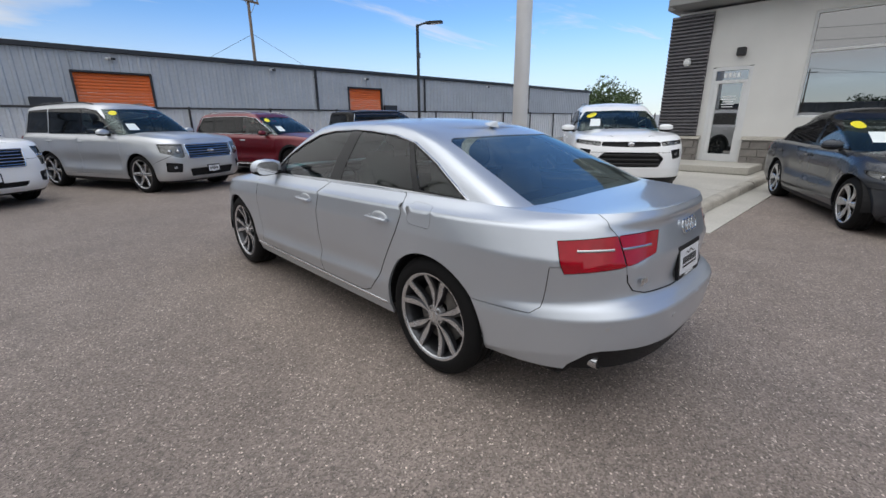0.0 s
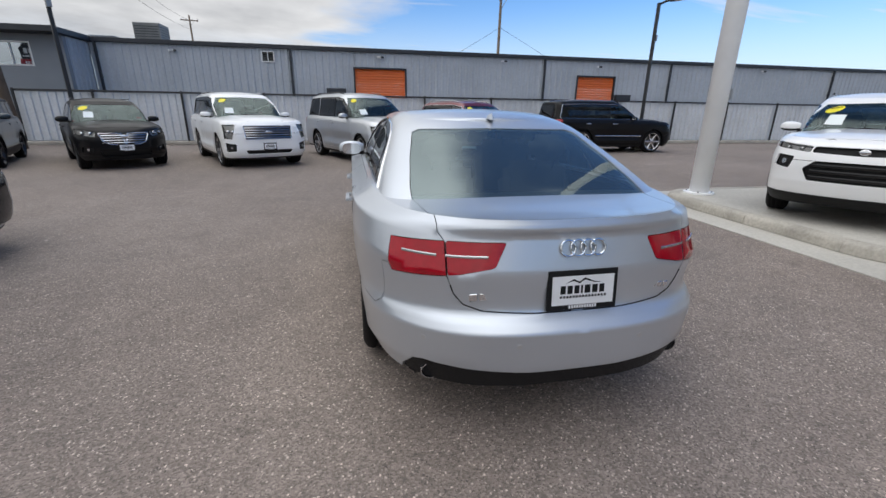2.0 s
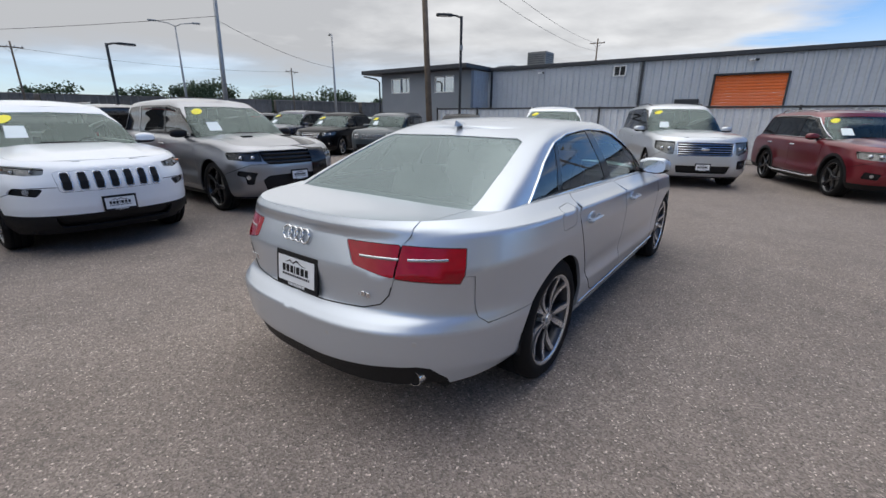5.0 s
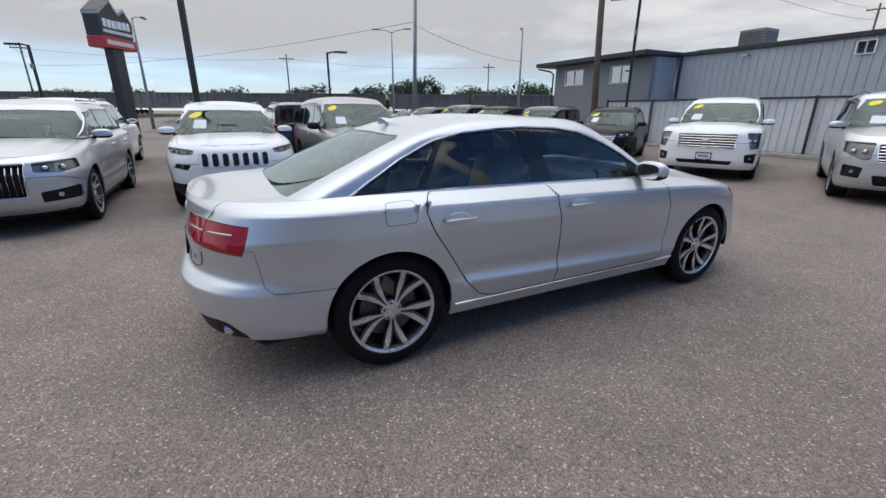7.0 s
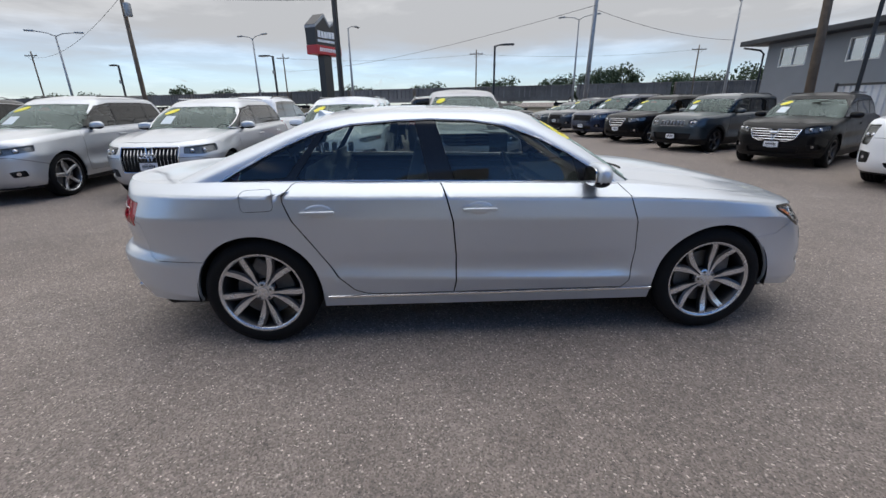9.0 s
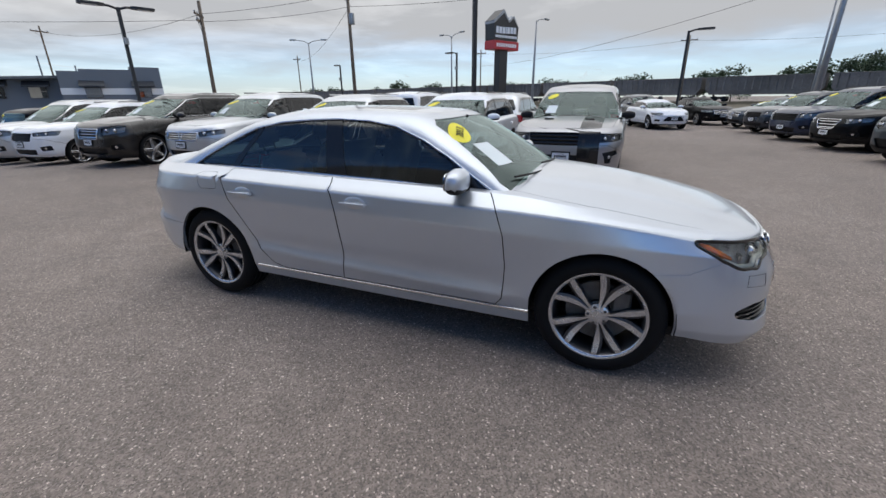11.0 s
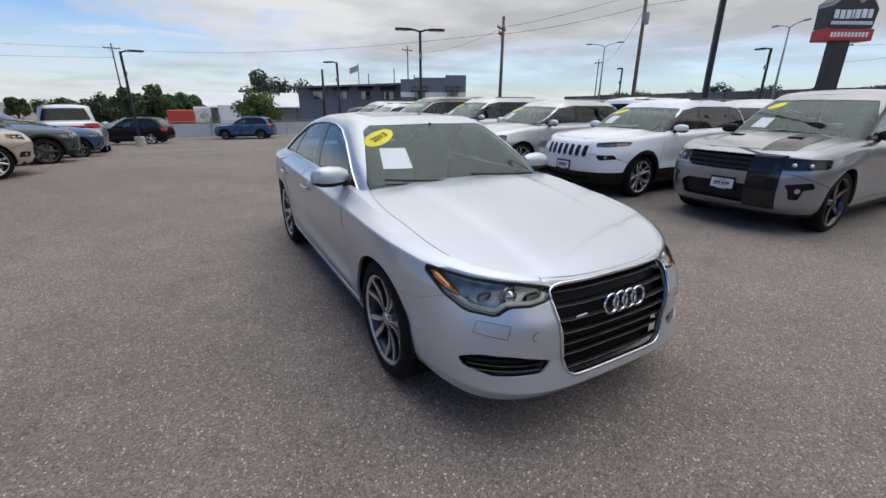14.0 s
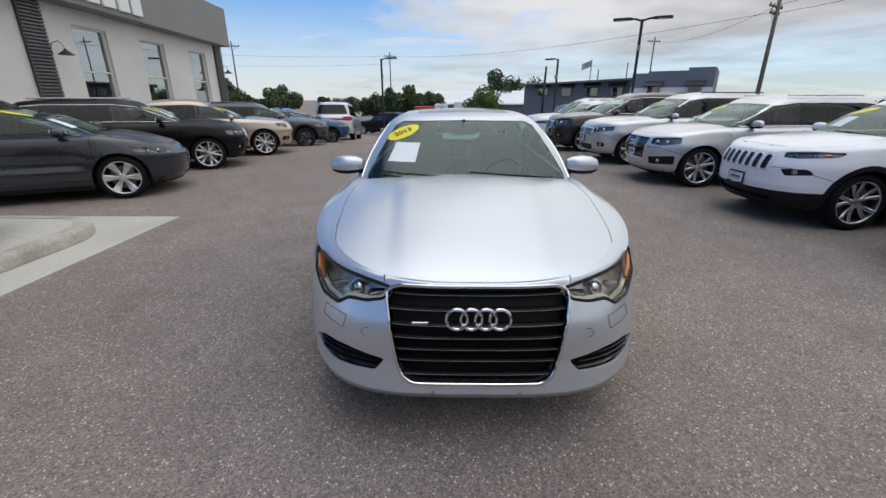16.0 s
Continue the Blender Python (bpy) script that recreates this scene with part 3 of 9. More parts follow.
def wheel_meshes(r, rim, width, style):
    """Meshes of a wheel lying along x, its outer face at +x: spokes with barrel, tyre, brake disc."""
    key = (round(r, 3), round(rim, 3), round(width, 3), style)
    if key in WHEELS:
        return WHEELS[key]
    h = width / 2
    made = []
    bm = bmesh.new()
    prof = [(rim - 0.012, -h + 0.02), (rim + 0.004, -h), (rim + (r - rim) * 0.45, -h - 0.006), (r - 0.028, -h + 0.006), (r - 0.010, -h + 0.020), (r, -h + 0.042)]
    for g in (-0.055, 0.0, 0.055):
        prof += [(r, g - 0.008), (r - 0.008, g - 0.006), (r - 0.008, g + 0.006), (r, g + 0.008)]
    prof += [(r, h - 0.042), (r - 0.010, h - 0.020), (r - 0.028, h - 0.006), (rim + (r - rim) * 0.45, h + 0.006), (rim + 0.004, h), (rim - 0.012, h - 0.02)]
    lathe(bm, prof, 48)
    me = bpy.data.meshes.new("tyre")
    for f in bm.faces:
        f.smooth = True
    fix(bm).to_mesh(me)
    bm.free()
    me.materials.append(M["rubber"])
    made.append(me)
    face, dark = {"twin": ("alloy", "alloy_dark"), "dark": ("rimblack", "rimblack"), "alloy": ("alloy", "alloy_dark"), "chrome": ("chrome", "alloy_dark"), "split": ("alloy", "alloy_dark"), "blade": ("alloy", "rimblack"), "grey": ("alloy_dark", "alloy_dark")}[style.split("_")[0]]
    count = int(style.split("_")[1])
    bm = bmesh.new()
    lathe(bm, [(rim - 0.03, -h + 0.03), (rim - 0.035, h - 0.05), (rim - 0.018, h - 0.014), (rim - 0.004, h - 0.002), (rim + 0.003, h - 0.004)], 48)
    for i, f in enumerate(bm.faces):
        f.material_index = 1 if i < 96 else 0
        f.smooth = True
    made.append(mesh_of("wheel", fix(bm), M[face], M[dark]))
    x0, hub = h - 0.03, 0.062
    twin, split = style.startswith("twin"), style.startswith("split")
    step = 2 * math.pi / count
    arms = ((-0.105, -0.222), (0.105, 0.222)) if twin else ((-0.10, -0.20), (0.10, 0.20)) if split else ((0.0, 0.0),)
    spokes = []
    for k0, k1 in arms:
        bm = bmesh.new()
        cols = []
        for j in range(10):
            t = j / 9
            rr = hub * 0.7 + (rim - 0.012 - hub * 0.7) * t
            an = (k0 + (k1 - k0) * (t ** 1.7 if twin else t ** 0.8)) * step
            if twin:
                w = 0.0100 + 0.0165 * math.sin(math.pi / 2 * min(1.0, max(0.0, t - 0.10) / 0.52)) ** 1.6 - 0.006 * max(0.0, t - 0.7)
            else:
                w = (0.021 + 0.004 * t) if split else (0.024 + 0.038 * t) if style.startswith("blade") else (0.034 - 0.006 * t)
            xo = x0 - 0.016 * math.sin(math.pi * min(1, t * 1.1)) + 0.018 * t
            deep = 0.045 - 0.014 * t
            c, sn = math.cos(an), math.sin(an)
            skew = (0.30 if k0 > 0 else -0.30) if twin else 0.0
            ring = []
            for sx, dx in ((-1.0, -deep), (-1.0, -0.006), (-0.62 + skew * 0.6, 0), (0.62 + skew * 0.6, 0), (1.0, -0.006), (1.0, -deep)):
                ring.append(bm.verts.new((xo + dx, rr * c - sn * w * sx, rr * sn + c * w * sx)))
            cols.append(ring)
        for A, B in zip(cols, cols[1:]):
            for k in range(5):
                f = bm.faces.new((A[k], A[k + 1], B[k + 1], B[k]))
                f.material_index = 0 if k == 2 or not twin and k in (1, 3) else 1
        spokes.append(mesh_of("spoke", fix(bm), M[face], M[dark]))
    bm = bmesh.new()
    rings = lathe(bm, [(hub * 1.12, x0 - 0.04), (hub * 1.05, x0 - 0.008), (hub * 0.8, x0 - 0.001), (0.034, x0 + 0.001), (0.032, x0 + 0.007)], 24)
    cap(bm, rings[-1])
    made.append(mesh_of("hub_cap", fix(bm), M[face], M[dark]))
    bm = bmesh.new()
    tube(bm, [(x0 - 0.012, 0.05, 0), (x0 + 0.004, 0.05, 0)], 0.009, 6)
    made.append(mesh_of("wheel_bolt", bm, M["disc"], M[dark]))
    made.append((spokes, count))
    bm = bmesh.new()
    rr = lathe(bm, [(0.07, 0.0), (rim * 0.68, 0.0), (rim * 0.68, -0.022), (0.07, -0.022)], 32)
    box(bm, (-0.012, rim * 0.45, rim * 0.25), (0.075, 0.10, 0.16), 0.012)
    me = bpy.data.meshes.new("brake_disc")
    fix(bm).to_mesh(me)
    bm.free()
    me.materials.append(M["disc"])
    made.append(me)
    WHEELS[key] = made
    return made


def add_wheels(car, wb, track, r, rim, width, style, label="", hub=None):
    ty, wh, hc, bo, (spokes, count), di = wheel_meshes(r, rim, width, style)
    n = 0
    for y in (wb / 2, -wb / 2):
        for s in (1, -1):
            w = new("wheel", wh)
            w.parent = car
            w.matrix_basis = pose(s * track / 2, y, hub or r, [0, 31, 57, 12][n], 0, 0 if s > 0 else 180)
            if label:
                tagged(w, label=label)
            t = new("tyre", ty)
            t.parent = w
            d = new("brake_disc", di)
            d.parent = w
            d.location = (width / 2 - 0.095, 0, 0)
            for i in range(count):
                for me in spokes:
                    o = new("spoke", me)
                    o.parent = w
                    o.rotation_euler = (2 * math.pi * i / count, 0, 0)
            o = new("hub_cap", hc)
            o.parent = w
            if hub:
                for i in range(5):
                    o = new("wheel_bolt", bo)
                    o.parent = w
                    o.rotation_euler = (2 * math.pi * (i + 0.5) / 5, 0, 0)
            n += 1


def seat_mesh(light):
    key = ("seat", light)
    if key in WHEELS:
        return WHEELS[key]
    bm = bmesh.new()
    box(bm, (0, 0.02, 0.08), (0.50, 0.50, 0.16), 0.05, seg=3)
    box(bm, (0, -0.27, 0.42), (0.48, 0.13, 0.62), 0.055, Matrix.Rotation(radians(-16), 3, "X"), seg=3)
    for s in (-1, 1):
        box(bm, (s * 0.21, -0.24, 0.40), (0.09, 0.17, 0.48), 0.04, Matrix.Rotation(radians(-16), 3, "X"), seg=3)
        tube(bm, [(s * 0.06, -0.355, 0.68), (s * 0.06, -0.375, 0.80)], 0.007, 6)
    box(bm, (0, -0.375, 0.82), (0.26, 0.10, 0.17), 0.045, Matrix.Rotation(radians(-12), 3, "X"), seg=3)
    me = bpy.data.meshes.new("seat")
    for f in bm.faces:
        f.smooth = True
    fix(bm).to_mesh(me)
    bm.free()
    me.materials.append(M["seat_light" if light else "seat_dark"])
    WHEELS[key] = me
    return me


def cabin(car, hw, y_dash, y_rear, z_floor, z_belt, light, third=False, back=0.10):
    """Floor, dashboard, seats and steering wheel."""
    bm = bmesh.new()
    box(bm, (0, (y_dash + y_rear) / 2, z_floor), (hw * 1.9, y_dash - y_rear + 0.9, 0.06), 0.01)
    box(bm, (0, y_dash - 0.02, z_belt - 0.17), (hw * 1.75, 0.55, 0.24), 0.06, seg=3)
    box(bm, (0, y_dash + 0.30, z_belt - 0.10), (hw * 1.7, 0.5, 0.12), 0.03)
    box(bm, (0, (y_dash + y_rear) / 2 + 0.1, z_floor + 0.2), (0.24, 1.4, 0.34), 0.05, seg=2)
    box(bm, (0, y_rear + 0.02, z_belt - 0.12), (hw * 1.7, 0.40, 0.06), 0.02)
    for s in (-1, 1):
        box(bm, (s * (hw - 0.06), (y_dash + y_rear) / 2, (z_floor + z_belt) / 2 - 0.04), (0.05, y_dash - y_rear + 0.3, z_belt - z_floor - 0.12), 0.02)
    part("cabin_trim", fix(bm), M["cabin"], car)
    me = seat_mesh(light)
    rows = [(y_dash - 0.92, 0.37), (y_dash - 1.64, 0.36)] + ([(y_dash - 2.5, 0.34)] if third else [])
    for i, (y, x) in enumerate(rows):
        for s in (-1, 1):
            ob = new("seat", me)
            ob.parent = car
            ob.location = (s * x, y, z_floor + 0.20 - back * i)
    bm = bmesh.new()
    ring = [(-0.37 + 0.185 * math.cos(a), y_dash - 0.36 - 0.07 * math.sin(a), z_belt - 0.10 + 0.17 * math.sin(a)) for a in np.linspace(0, 2 * math.pi, 25)[:-1]]
    tube(bm, ring, 0.014, 6, closed=True)
    tube(bm, [(-0.37, y_dash - 0.16, z_belt - 0.15), (-0.37, y_dash - 0.355, z_belt - 0.10)], 0.05, 8)
    box(bm, (-0.37, y_dash - 0.355, z_belt - 0.10), (0.34, 0.03, 0.05), 0.012)
    part("steering_wheel", fix(bm), M["cabin"], car, smooth=True)


def mirror_pair(car, y, x, z, paint_mat, size=1.0):
    for s in (1, -1):
        bm = bmesh.new()
        rows = [(0.00, 0.52, 0.62), (0.05, 0.80, 0.90), (0.12, 1.0, 1.0), (0.19, 0.90, 0.93), (0.235, 0.62, 0.66), (0.25, 0.30, 0.34)]
        rings = []
        for d, ky, kz in rows:
            ring = []
            for k in range(16):
                a = 2 * math.pi * k / 16
                cy, cz = math.cos(a), math.sin(a)
                yy = 0.075 * ky * (abs(cy) ** 0.75) * (1 if cy > 0 else -0.55)
                zz = 0.078 * kz * (abs(cz) ** 0.8) * (1 if cz > 0 else -0.85)
                ring.append(bm.verts.new((s * (x + d * size), y + yy * size, z + zz * size)))
            rings.append(ring)
        for A, B in zip(rings, rings[1:]):
            for k in range(16):
                bm.faces.new((A[k], A[(k + 1) % 16], B[(k + 1) % 16], B[k]))
        cap(bm, rings[0])
        cap(bm, rings[-1])
        for f in bm.faces:
            f.material_index = int(f.calc_center_median().z < z - 0.022 * size)
        ob = part("door_mirror", fix(bm), paint_mat, car, smooth=True, angle=60)
        ob.data.materials.append(M["plastic"])
        bm = bmesh.new()
        face = []
        for k in range(20):
            c, q = math.cos(2 * math.pi * k / 20), math.sin(2 * math.pi * k / 20)
            face.append((s * (x + (0.125 + 0.092 * math.copysign(abs(c) ** 0.65, c)) * size), z + (0.002 + 0.055 * math.copysign(abs(q) ** 0.65, q)) * size))
        prism(bm, face, y - 0.045 * size, y - 0.038 * size, "y")
        part("mirror_glass", fix(bm), M["chrome"], ob)
        bm = bmesh.new()
        tube(bm, [(s * (x - 0.07), y + 0.02, z - 0.085), (s * (x + 0.03), y + 0.015, z - 0.05)], 0.028, 8)
        part("mirror_foot", bm, M["plastic"], ob, smooth=True)


def dealer_plate(car, p, n, w=0.30, h=0.15, frame=True):
    """A white dealer plate with a mountain shape and bars, in a black frame; p its centre, n the way it faces."""
    n = Vector(n).normalized()
    right = Vector((0, 0, 1)).cross(n).normalized()
    up = n.cross(right).normalized()
    m = Matrix((right, up, n)).transposed().to_4x4()
    m.translation = Vector(p)
    bm = bmesh.new()
    box(bm, (0, 0, 0.004), (w + 0.018, h + 0.018, 0.014), 0.003)
    bm.transform(m)
    plate = part("licence_plate", bm, M["ink"], car, "white dealer plate in a black frame")
    bm = bmesh.new()
    box(bm, (0, 0, 0.012), (w * 0.93, h * 0.80, 0.003))
    bm.transform(m)
    part("plate_face", bm, M["plate"], plate)
    bm = bmesh.new()
    z = 0.0145
    peaks = [(-0.085, 0.030), (-0.045, 0.048), (-0.02, 0.036), (0.005, 0.052), (0.05, 0.034), (0.085, 0.030), (0.05, 0.029), (0.006, 0.043), (-0.02, 0.029), (-0.045, 0.040)]
    sx, sy = w / 0.30, h / 0.15
    f = bm.faces.new([bm.verts.new((a * sx, b * sy, z)) for a, b in peaks])
    x = -0.105
    for wd in (0.026, 0.026, 0.026, 0.010, 0.030, 0.028, 0.026):
        box(bm, ((x + wd / 2) * sx, 0.004 * sy, z), (wd * 0.86 * sx, 0.034 * sy, 0.001))
        x += wd + 0.005
    for k in range(15):
        box(bm, ((-0.10 + 0.0143 * k) * sx, -0.026 * sy, z), (0.009 * sx, 0.010 * sy, 0.001))
    bm.transform(m)
    part("plate_print", fix(bm), M["ink"], plate)
    bm = bmesh.new()
    for k in range(11):
        box(bm, ((-0.058 + 0.0118 * k) * sx, -0.069 * sy, 0.0125), (0.008 * sx, 0.013 * sy, 0.001))
    bm.transform(m)
    part("frame_print", bm, M["plate"], plate)
    return plate


def rings_badge(car, p, n, size, name="badge"):
    n = Vector(n).normalized()
    right = Vector((0, 0, 1)).cross(n).normalized()
    up = n.cross(right).normalized()
    bm = bmesh.new()
    r = size / 6.2
    for k in range(4):
        c = Vector(p) + right * ((k - 1.5) * r * 1.36) + n * 0.006
        tube(bm, [c + right * (r * math.cos(a)) + up * (r * math.sin(a)) for a in np.linspace(0, 2 * math.pi, 33)[:-1]], r * 0.15, 8, closed=True)
    return part(name, fix(bm), M["chrome"], car, "four linked chrome rings", smooth=True)


def strip(car, name, pts, a, b, material, up=None, closed=False, parent=None):
    bm = bmesh.new()
    tube(bm, pts, 0.01, 8, closed=closed, flat=(a, b), up=up)
    return part(name, fix(bm), material, parent or car, smooth=True)


def arch_poly(yc, zc, r, n=26):
    pts = [("S", yc + r, -0.2)]
    pts += [("S", yc + r * math.cos(a), zc + r * math.sin(a)) for a in np.linspace(0, math.pi, n)]
    return pts + [("S", yc - r, -0.2)]


def wheel_well(car, y, z, r, hw):
    for s in (1, -1):
        bm = bmesh.new()
        A, B = [], []
        for a in np.linspace(-0.12, math.pi + 0.12, 20):
            yy, zz = y + r * math.cos(a), z + r * math.sin(a)
            A.append(bm.verts.new((s * (hw - 0.03), yy, zz)))
            B.append(bm.verts.new((s * (hw - 0.34), yy, zz)))
        for i in range(19):
            bm.faces.new((A[i], A[i + 1], B[i + 1], B[i]))
        bm.faces.new(B)
        part("wheel_arch_liner", fix(bm), M["plastic"], car)


def lamp_unit(car, skin, label, side, cover, back, name, depth=0.05, text=""):
    unit = panel(name, [(skin, [label], side)], back, car, text, gap=0.004, depth=0.0, shift=-depth)
    panel("lens", [(skin, [label], side)], cover, unit, gap=0.003, depth=0.02)
    return unit


def underbody(car, hw, yf, yr, z):
    bm = bmesh.new()
    box(bm, (0, (yf + yr) / 2, z), (hw * 1.55, yf - yr - 0.5, 0.10), 0.03)
    part("underbody", bm, M["plastic"], car)


# ---- the silver saloon ----
def silver_saloon():
    car = thing("saloon_car", "silver metallic four-door saloon car standing on the asphalt", "car")
    zt = [(2.30, 0.757), (2.05, 0.79), (1.86, 0.822), (1.71, 0.848), (1.34, 0.888), (0.85, 0.912), (0.45, 0.922), (-0.24, 0.938), (-0.92, 0.952), (-1.57, 0.968), (-2.1, 0.972), (-2.46, 0.965)]
    top = [(2.27, 0.785), (2.15, 0.815), (2.0, 0.840), (1.86, 0.863), (1.70, 0.886), (1.3, 0.942), (0.9, 0.985), (0.3, 1.005), (-0.8, 1.024), (-1.6, 1.04), (-2.1, 1.025), (-2.48, 1.034)]
    tub = Tub([
        Rail(0.872, (2.345, 0.95, 3.5), (-2.50, 0.98, 2.9), [(2.31, 0.225), (2.22, 0.23), (2.05, 0.258), (1.9, 0.283), (1.84, 0.287), (1.05, 0.222), (-1.05, 0.230), (-1.87, 0.287), (-2.1, 0.28), (-2.4, 0.275)]),
        Rail(0.901, (2.392, 1.03, 3.4), (-2.545, 1.05, 2.9), [(2.36, 0.282), (2.1, 0.325), (1.9, 0.345), (1.8, 0.345), (1.0, 0.31), (0, 0.31), (-1.8, 0.32), (-2.2, 0.38), (-2.53, 0.41)], crease=True),
        Rail(0.920, (2.366, 1.07, 3.4), (-2.565, 1.10, 2.9), [(2.36, 0.43), (1.5, 0.42), (0.9, 0.385), (-0.25, 0.415), (-0.9, 0.445), (-1.8, 0.52), (-2.575, 0.575)], crease=True, side=[(1.0, 0.0), (0.75, 0.006), (-0.9, 0.006), (-1.1, 0.0)]),
        Rail(0.920, (2.372, 1.09, 3.3), (-2.535, 1.10, 2.9), [(2.36, 0.49), (1.5, 0.48), (0.9, 0.445), (-0.25, 0.472), (-0.9, 0.50), (-1.8, 0.56), (-2.575, 0.605)], side=[(1.05, 0.0), (0.8, -0.013), (-0.9, -0.013), (-1.1, 0.0)]),
        Rail(0.924, (2.375, 1.12, 3.1), (-2.486, 1.10, 2.9), [(2.36, 0.58), (0, 0.60), (-1.8, 0.62), (-2.55, 0.645)], side=[(1.9, 0.0), (1.46, 0.010), (0.9, -0.004), (-0.9, -0.004), (-1.46, 0.010), (-1.9, 0.0)]),
        Rail(0.938, (2.335, 1.15, 2.9), (-2.490, 1.10, 3.0), [(2.335, 0.69), (1.7, 0.76), (0, 0.80), (-1.6, 0.83), (-2.5, 0.805)], crease=True),
        Rail(0.924, (2.297, 1.18, 2.75), (-2.452, 1.12, 2.75), zt, crease=True),
        Rail(0.932, (2.297, 1.19, 2.72), (-2.452, 1.13, 2.72), [(a, b + 0.011) for a, b in zt], crease=True),
        Rail(0.905, (2.290, 1.21, 2.8), (-2.459, 1.16, 2.75), [(a, b + 0.023) for a, b in zt]),
        Rail(0.828, (2.27, 1.25, 3.0), (-2.448, 1.25, 2.9), top),
    ])
    fd = [(0.80, 1.3), (0.80, 0.99), (0.85, 0.93), (0.905, 0.77), (0.922, 0.58), (0.91, 0.37), (0.87, 0.318), (-0.235, 0.318), (-0.22, 0.40), (-0.22, 0.57), (-0.24, 0.80), (-0.28, 0.95), (-0.31, 1.03), (-0.31, 1.3)]
    rd = [(-0.31, 1.3), (-0.31, 1.03), (-0.28, 0.95), (-0.24, 0.80), (-0.22, 0.57), (-0.22, 0.40), (-0.235, 0.318), (-0.74, 0.318), (-0.80, 0.327), (-0.87, 0.355), (-0.96, 0.45), (-1.08, 0.64), (-1.20, 0.82), (-1.245, 0.93), (-1.245, 0.97), (-1.18, 1.05), (-1.18, 1.3)]
    S = lambda pts: [("S", a, b) for a, b in pts]  # noqa: E731
    F = lambda pts: [("F", a, b) for a, b in pts]  # noqa: E731
    head = rounded(F([(0.385, 0.757), (0.53, 0.780), (0.69, 0.795), (0.815, 0.818), (0.828, 0.80), (0.805, 0.73), (0.745, 0.668), (0.645, 0.655), (0.59, 0.692), (0.50, 0.695), (0.415, 0.712)]), 0.02)
    grille = rounded(F([(-0.2, 0.775), (0.355, 0.772), (0.402, 0.745), (0.405, 0.71), (0.362, 0.42), (0.335, 0.355), (0.29, 0.33), (-0.2, 0.33)]), 0.03)
    intake = rounded(F([(0.42, 0.435), (0.60, 0.470), (0.72, 0.475), (0.79, 0.445), (0.78, 0.405), (0.68, 0.37), (0.47, 0.375)]), 0.02)
    tail_out = rounded([("S", -2.165, 0.918), ("S", -2.215, 0.772), ("R", 0.69, 0.785), ("R", 0.566, 0.800), ("R", 0.566, 0.937)], 0.008)
    tail_in = rounded([("R", 0.562, 0.938), ("R", 0.562, 0.800), ("R", 0.372, 0.840), ("R", 0.322, 0.942)], 0.015)
    lid = [("R", 0.595, 1.3), ("R", 0.590, 0.97), ("R", 0.564, 0.93), ("R", 0.564, 0.80), ("R", 0.535, 0.72), ("R", 0.495, 0.672), ("R", 0.42, 0.648), ("R", 0.2, 0.637), ("R", -0.2, 0.637), ("R", -0.2, 1.3)]
    diff = [("R", 0.735, 0.31), ("R", 0.70, 0.385), ("R", 0.66, 0.40), ("R", 0.55, 0.397), ("R", 0.2, 0.372), ("R", -0.2, 0.372), ("R", -0.2, -0.2), ("R", 0.735, -0.2)]
    rbump = [("S", -1.5, -0.2), ("S", -1.5, 0.565), ("S", -2.09, 0.565), ("S", -2.13, 0.60), ("S", -2.16, 0.80), ("R", 0.62, 0.83), ("R", 0.40, 0.80), ("R", -0.2, 0.80), ("R", -0.2, -0.2)]
    fbump = [("S", 1.5, -0.2), ("S", 1.5, 0.63), ("S", 1.87, 0.652), ("S", 1.90, 0.67), ("F", 0.66, 0.74), ("F", 0.42, 0.745), ("F", 0.412, 1.3), ("F", -0.2, 1.3), ("F", -0.2, -0.2)]
    fend = [("S", 1.10, -0.2), ("S", 1.10, 0.318), ("S", 0.87, 0.318), ("S", 0.91, 0.37), ("S", 0.922, 0.58), ("S", 0.905, 0.77), ("S", 0.85, 0.93), ("S", 0.80, 0.99), ("S", 0.80, 1.3), ("S", 1.9, 1.4), ("F", 0.2, 1.3), ("F", 0.2, -0.2)]
    fuel = rounded(S([(-1.49, 1.0), (-1.305, 1.005), (-1.30, 0.885), (-1.49, 0.88)]), 0.035)
    skin = Skin(tub, 0.035, [
        ("hole", arch_poly(-1.456, 0.345, 0.385)), ("hole", arch_poly(1.456, 0.345, 0.385)),
        ("grille", grille), ("head", head), ("intake", intake), ("tail_out", tail_out), ("tail_in", tail_in), ("diffuser", diff),
        ("lid", lid), ("rbump", rbump), ("fdoor", S(fd)), ("rdoor", S(rd)), ("fuel", fuel), ("fbump", fbump), ("fender", fend)], "body")
    deck = Cap(tub.rails[-1], [(2.27, 0.785), (2.2, 0.818), (2.1, 0.848), (1.93, 0.890), (1.44, 0.985), (1.10, 1.022), (0.9, 1.03), (0, 1.05), (-1.6, 1.05), (-1.75, 1.047), (-2.1, 1.033), (-2.3, 1.024), (-2.40, 1.026), (-2.48, 1.040)], 2.4, ([(2.3, 0.40), (1.5, 0.455), (0.9, 0.50)], [(2.3, 0.0), (2.05, 0.010), (1.4, 0.014), (0.95, 0.008), (0.8, 0.0), (-2.4, 0.0)], 0.11))
    T = lambda pts: [("T", a, b) for a, b in pts]  # noqa: E731
    hood = T([(-0.2, 2.6), (0.405, 2.6), (0.42, 2.235), (0.55, 2.16), (0.665, 2.06), (0.71, 1.95), (0.748, 1.75), (0.782, 1.32), (0.775, 1.10), (0.74, 0.90), (-0.2, 0.93)])
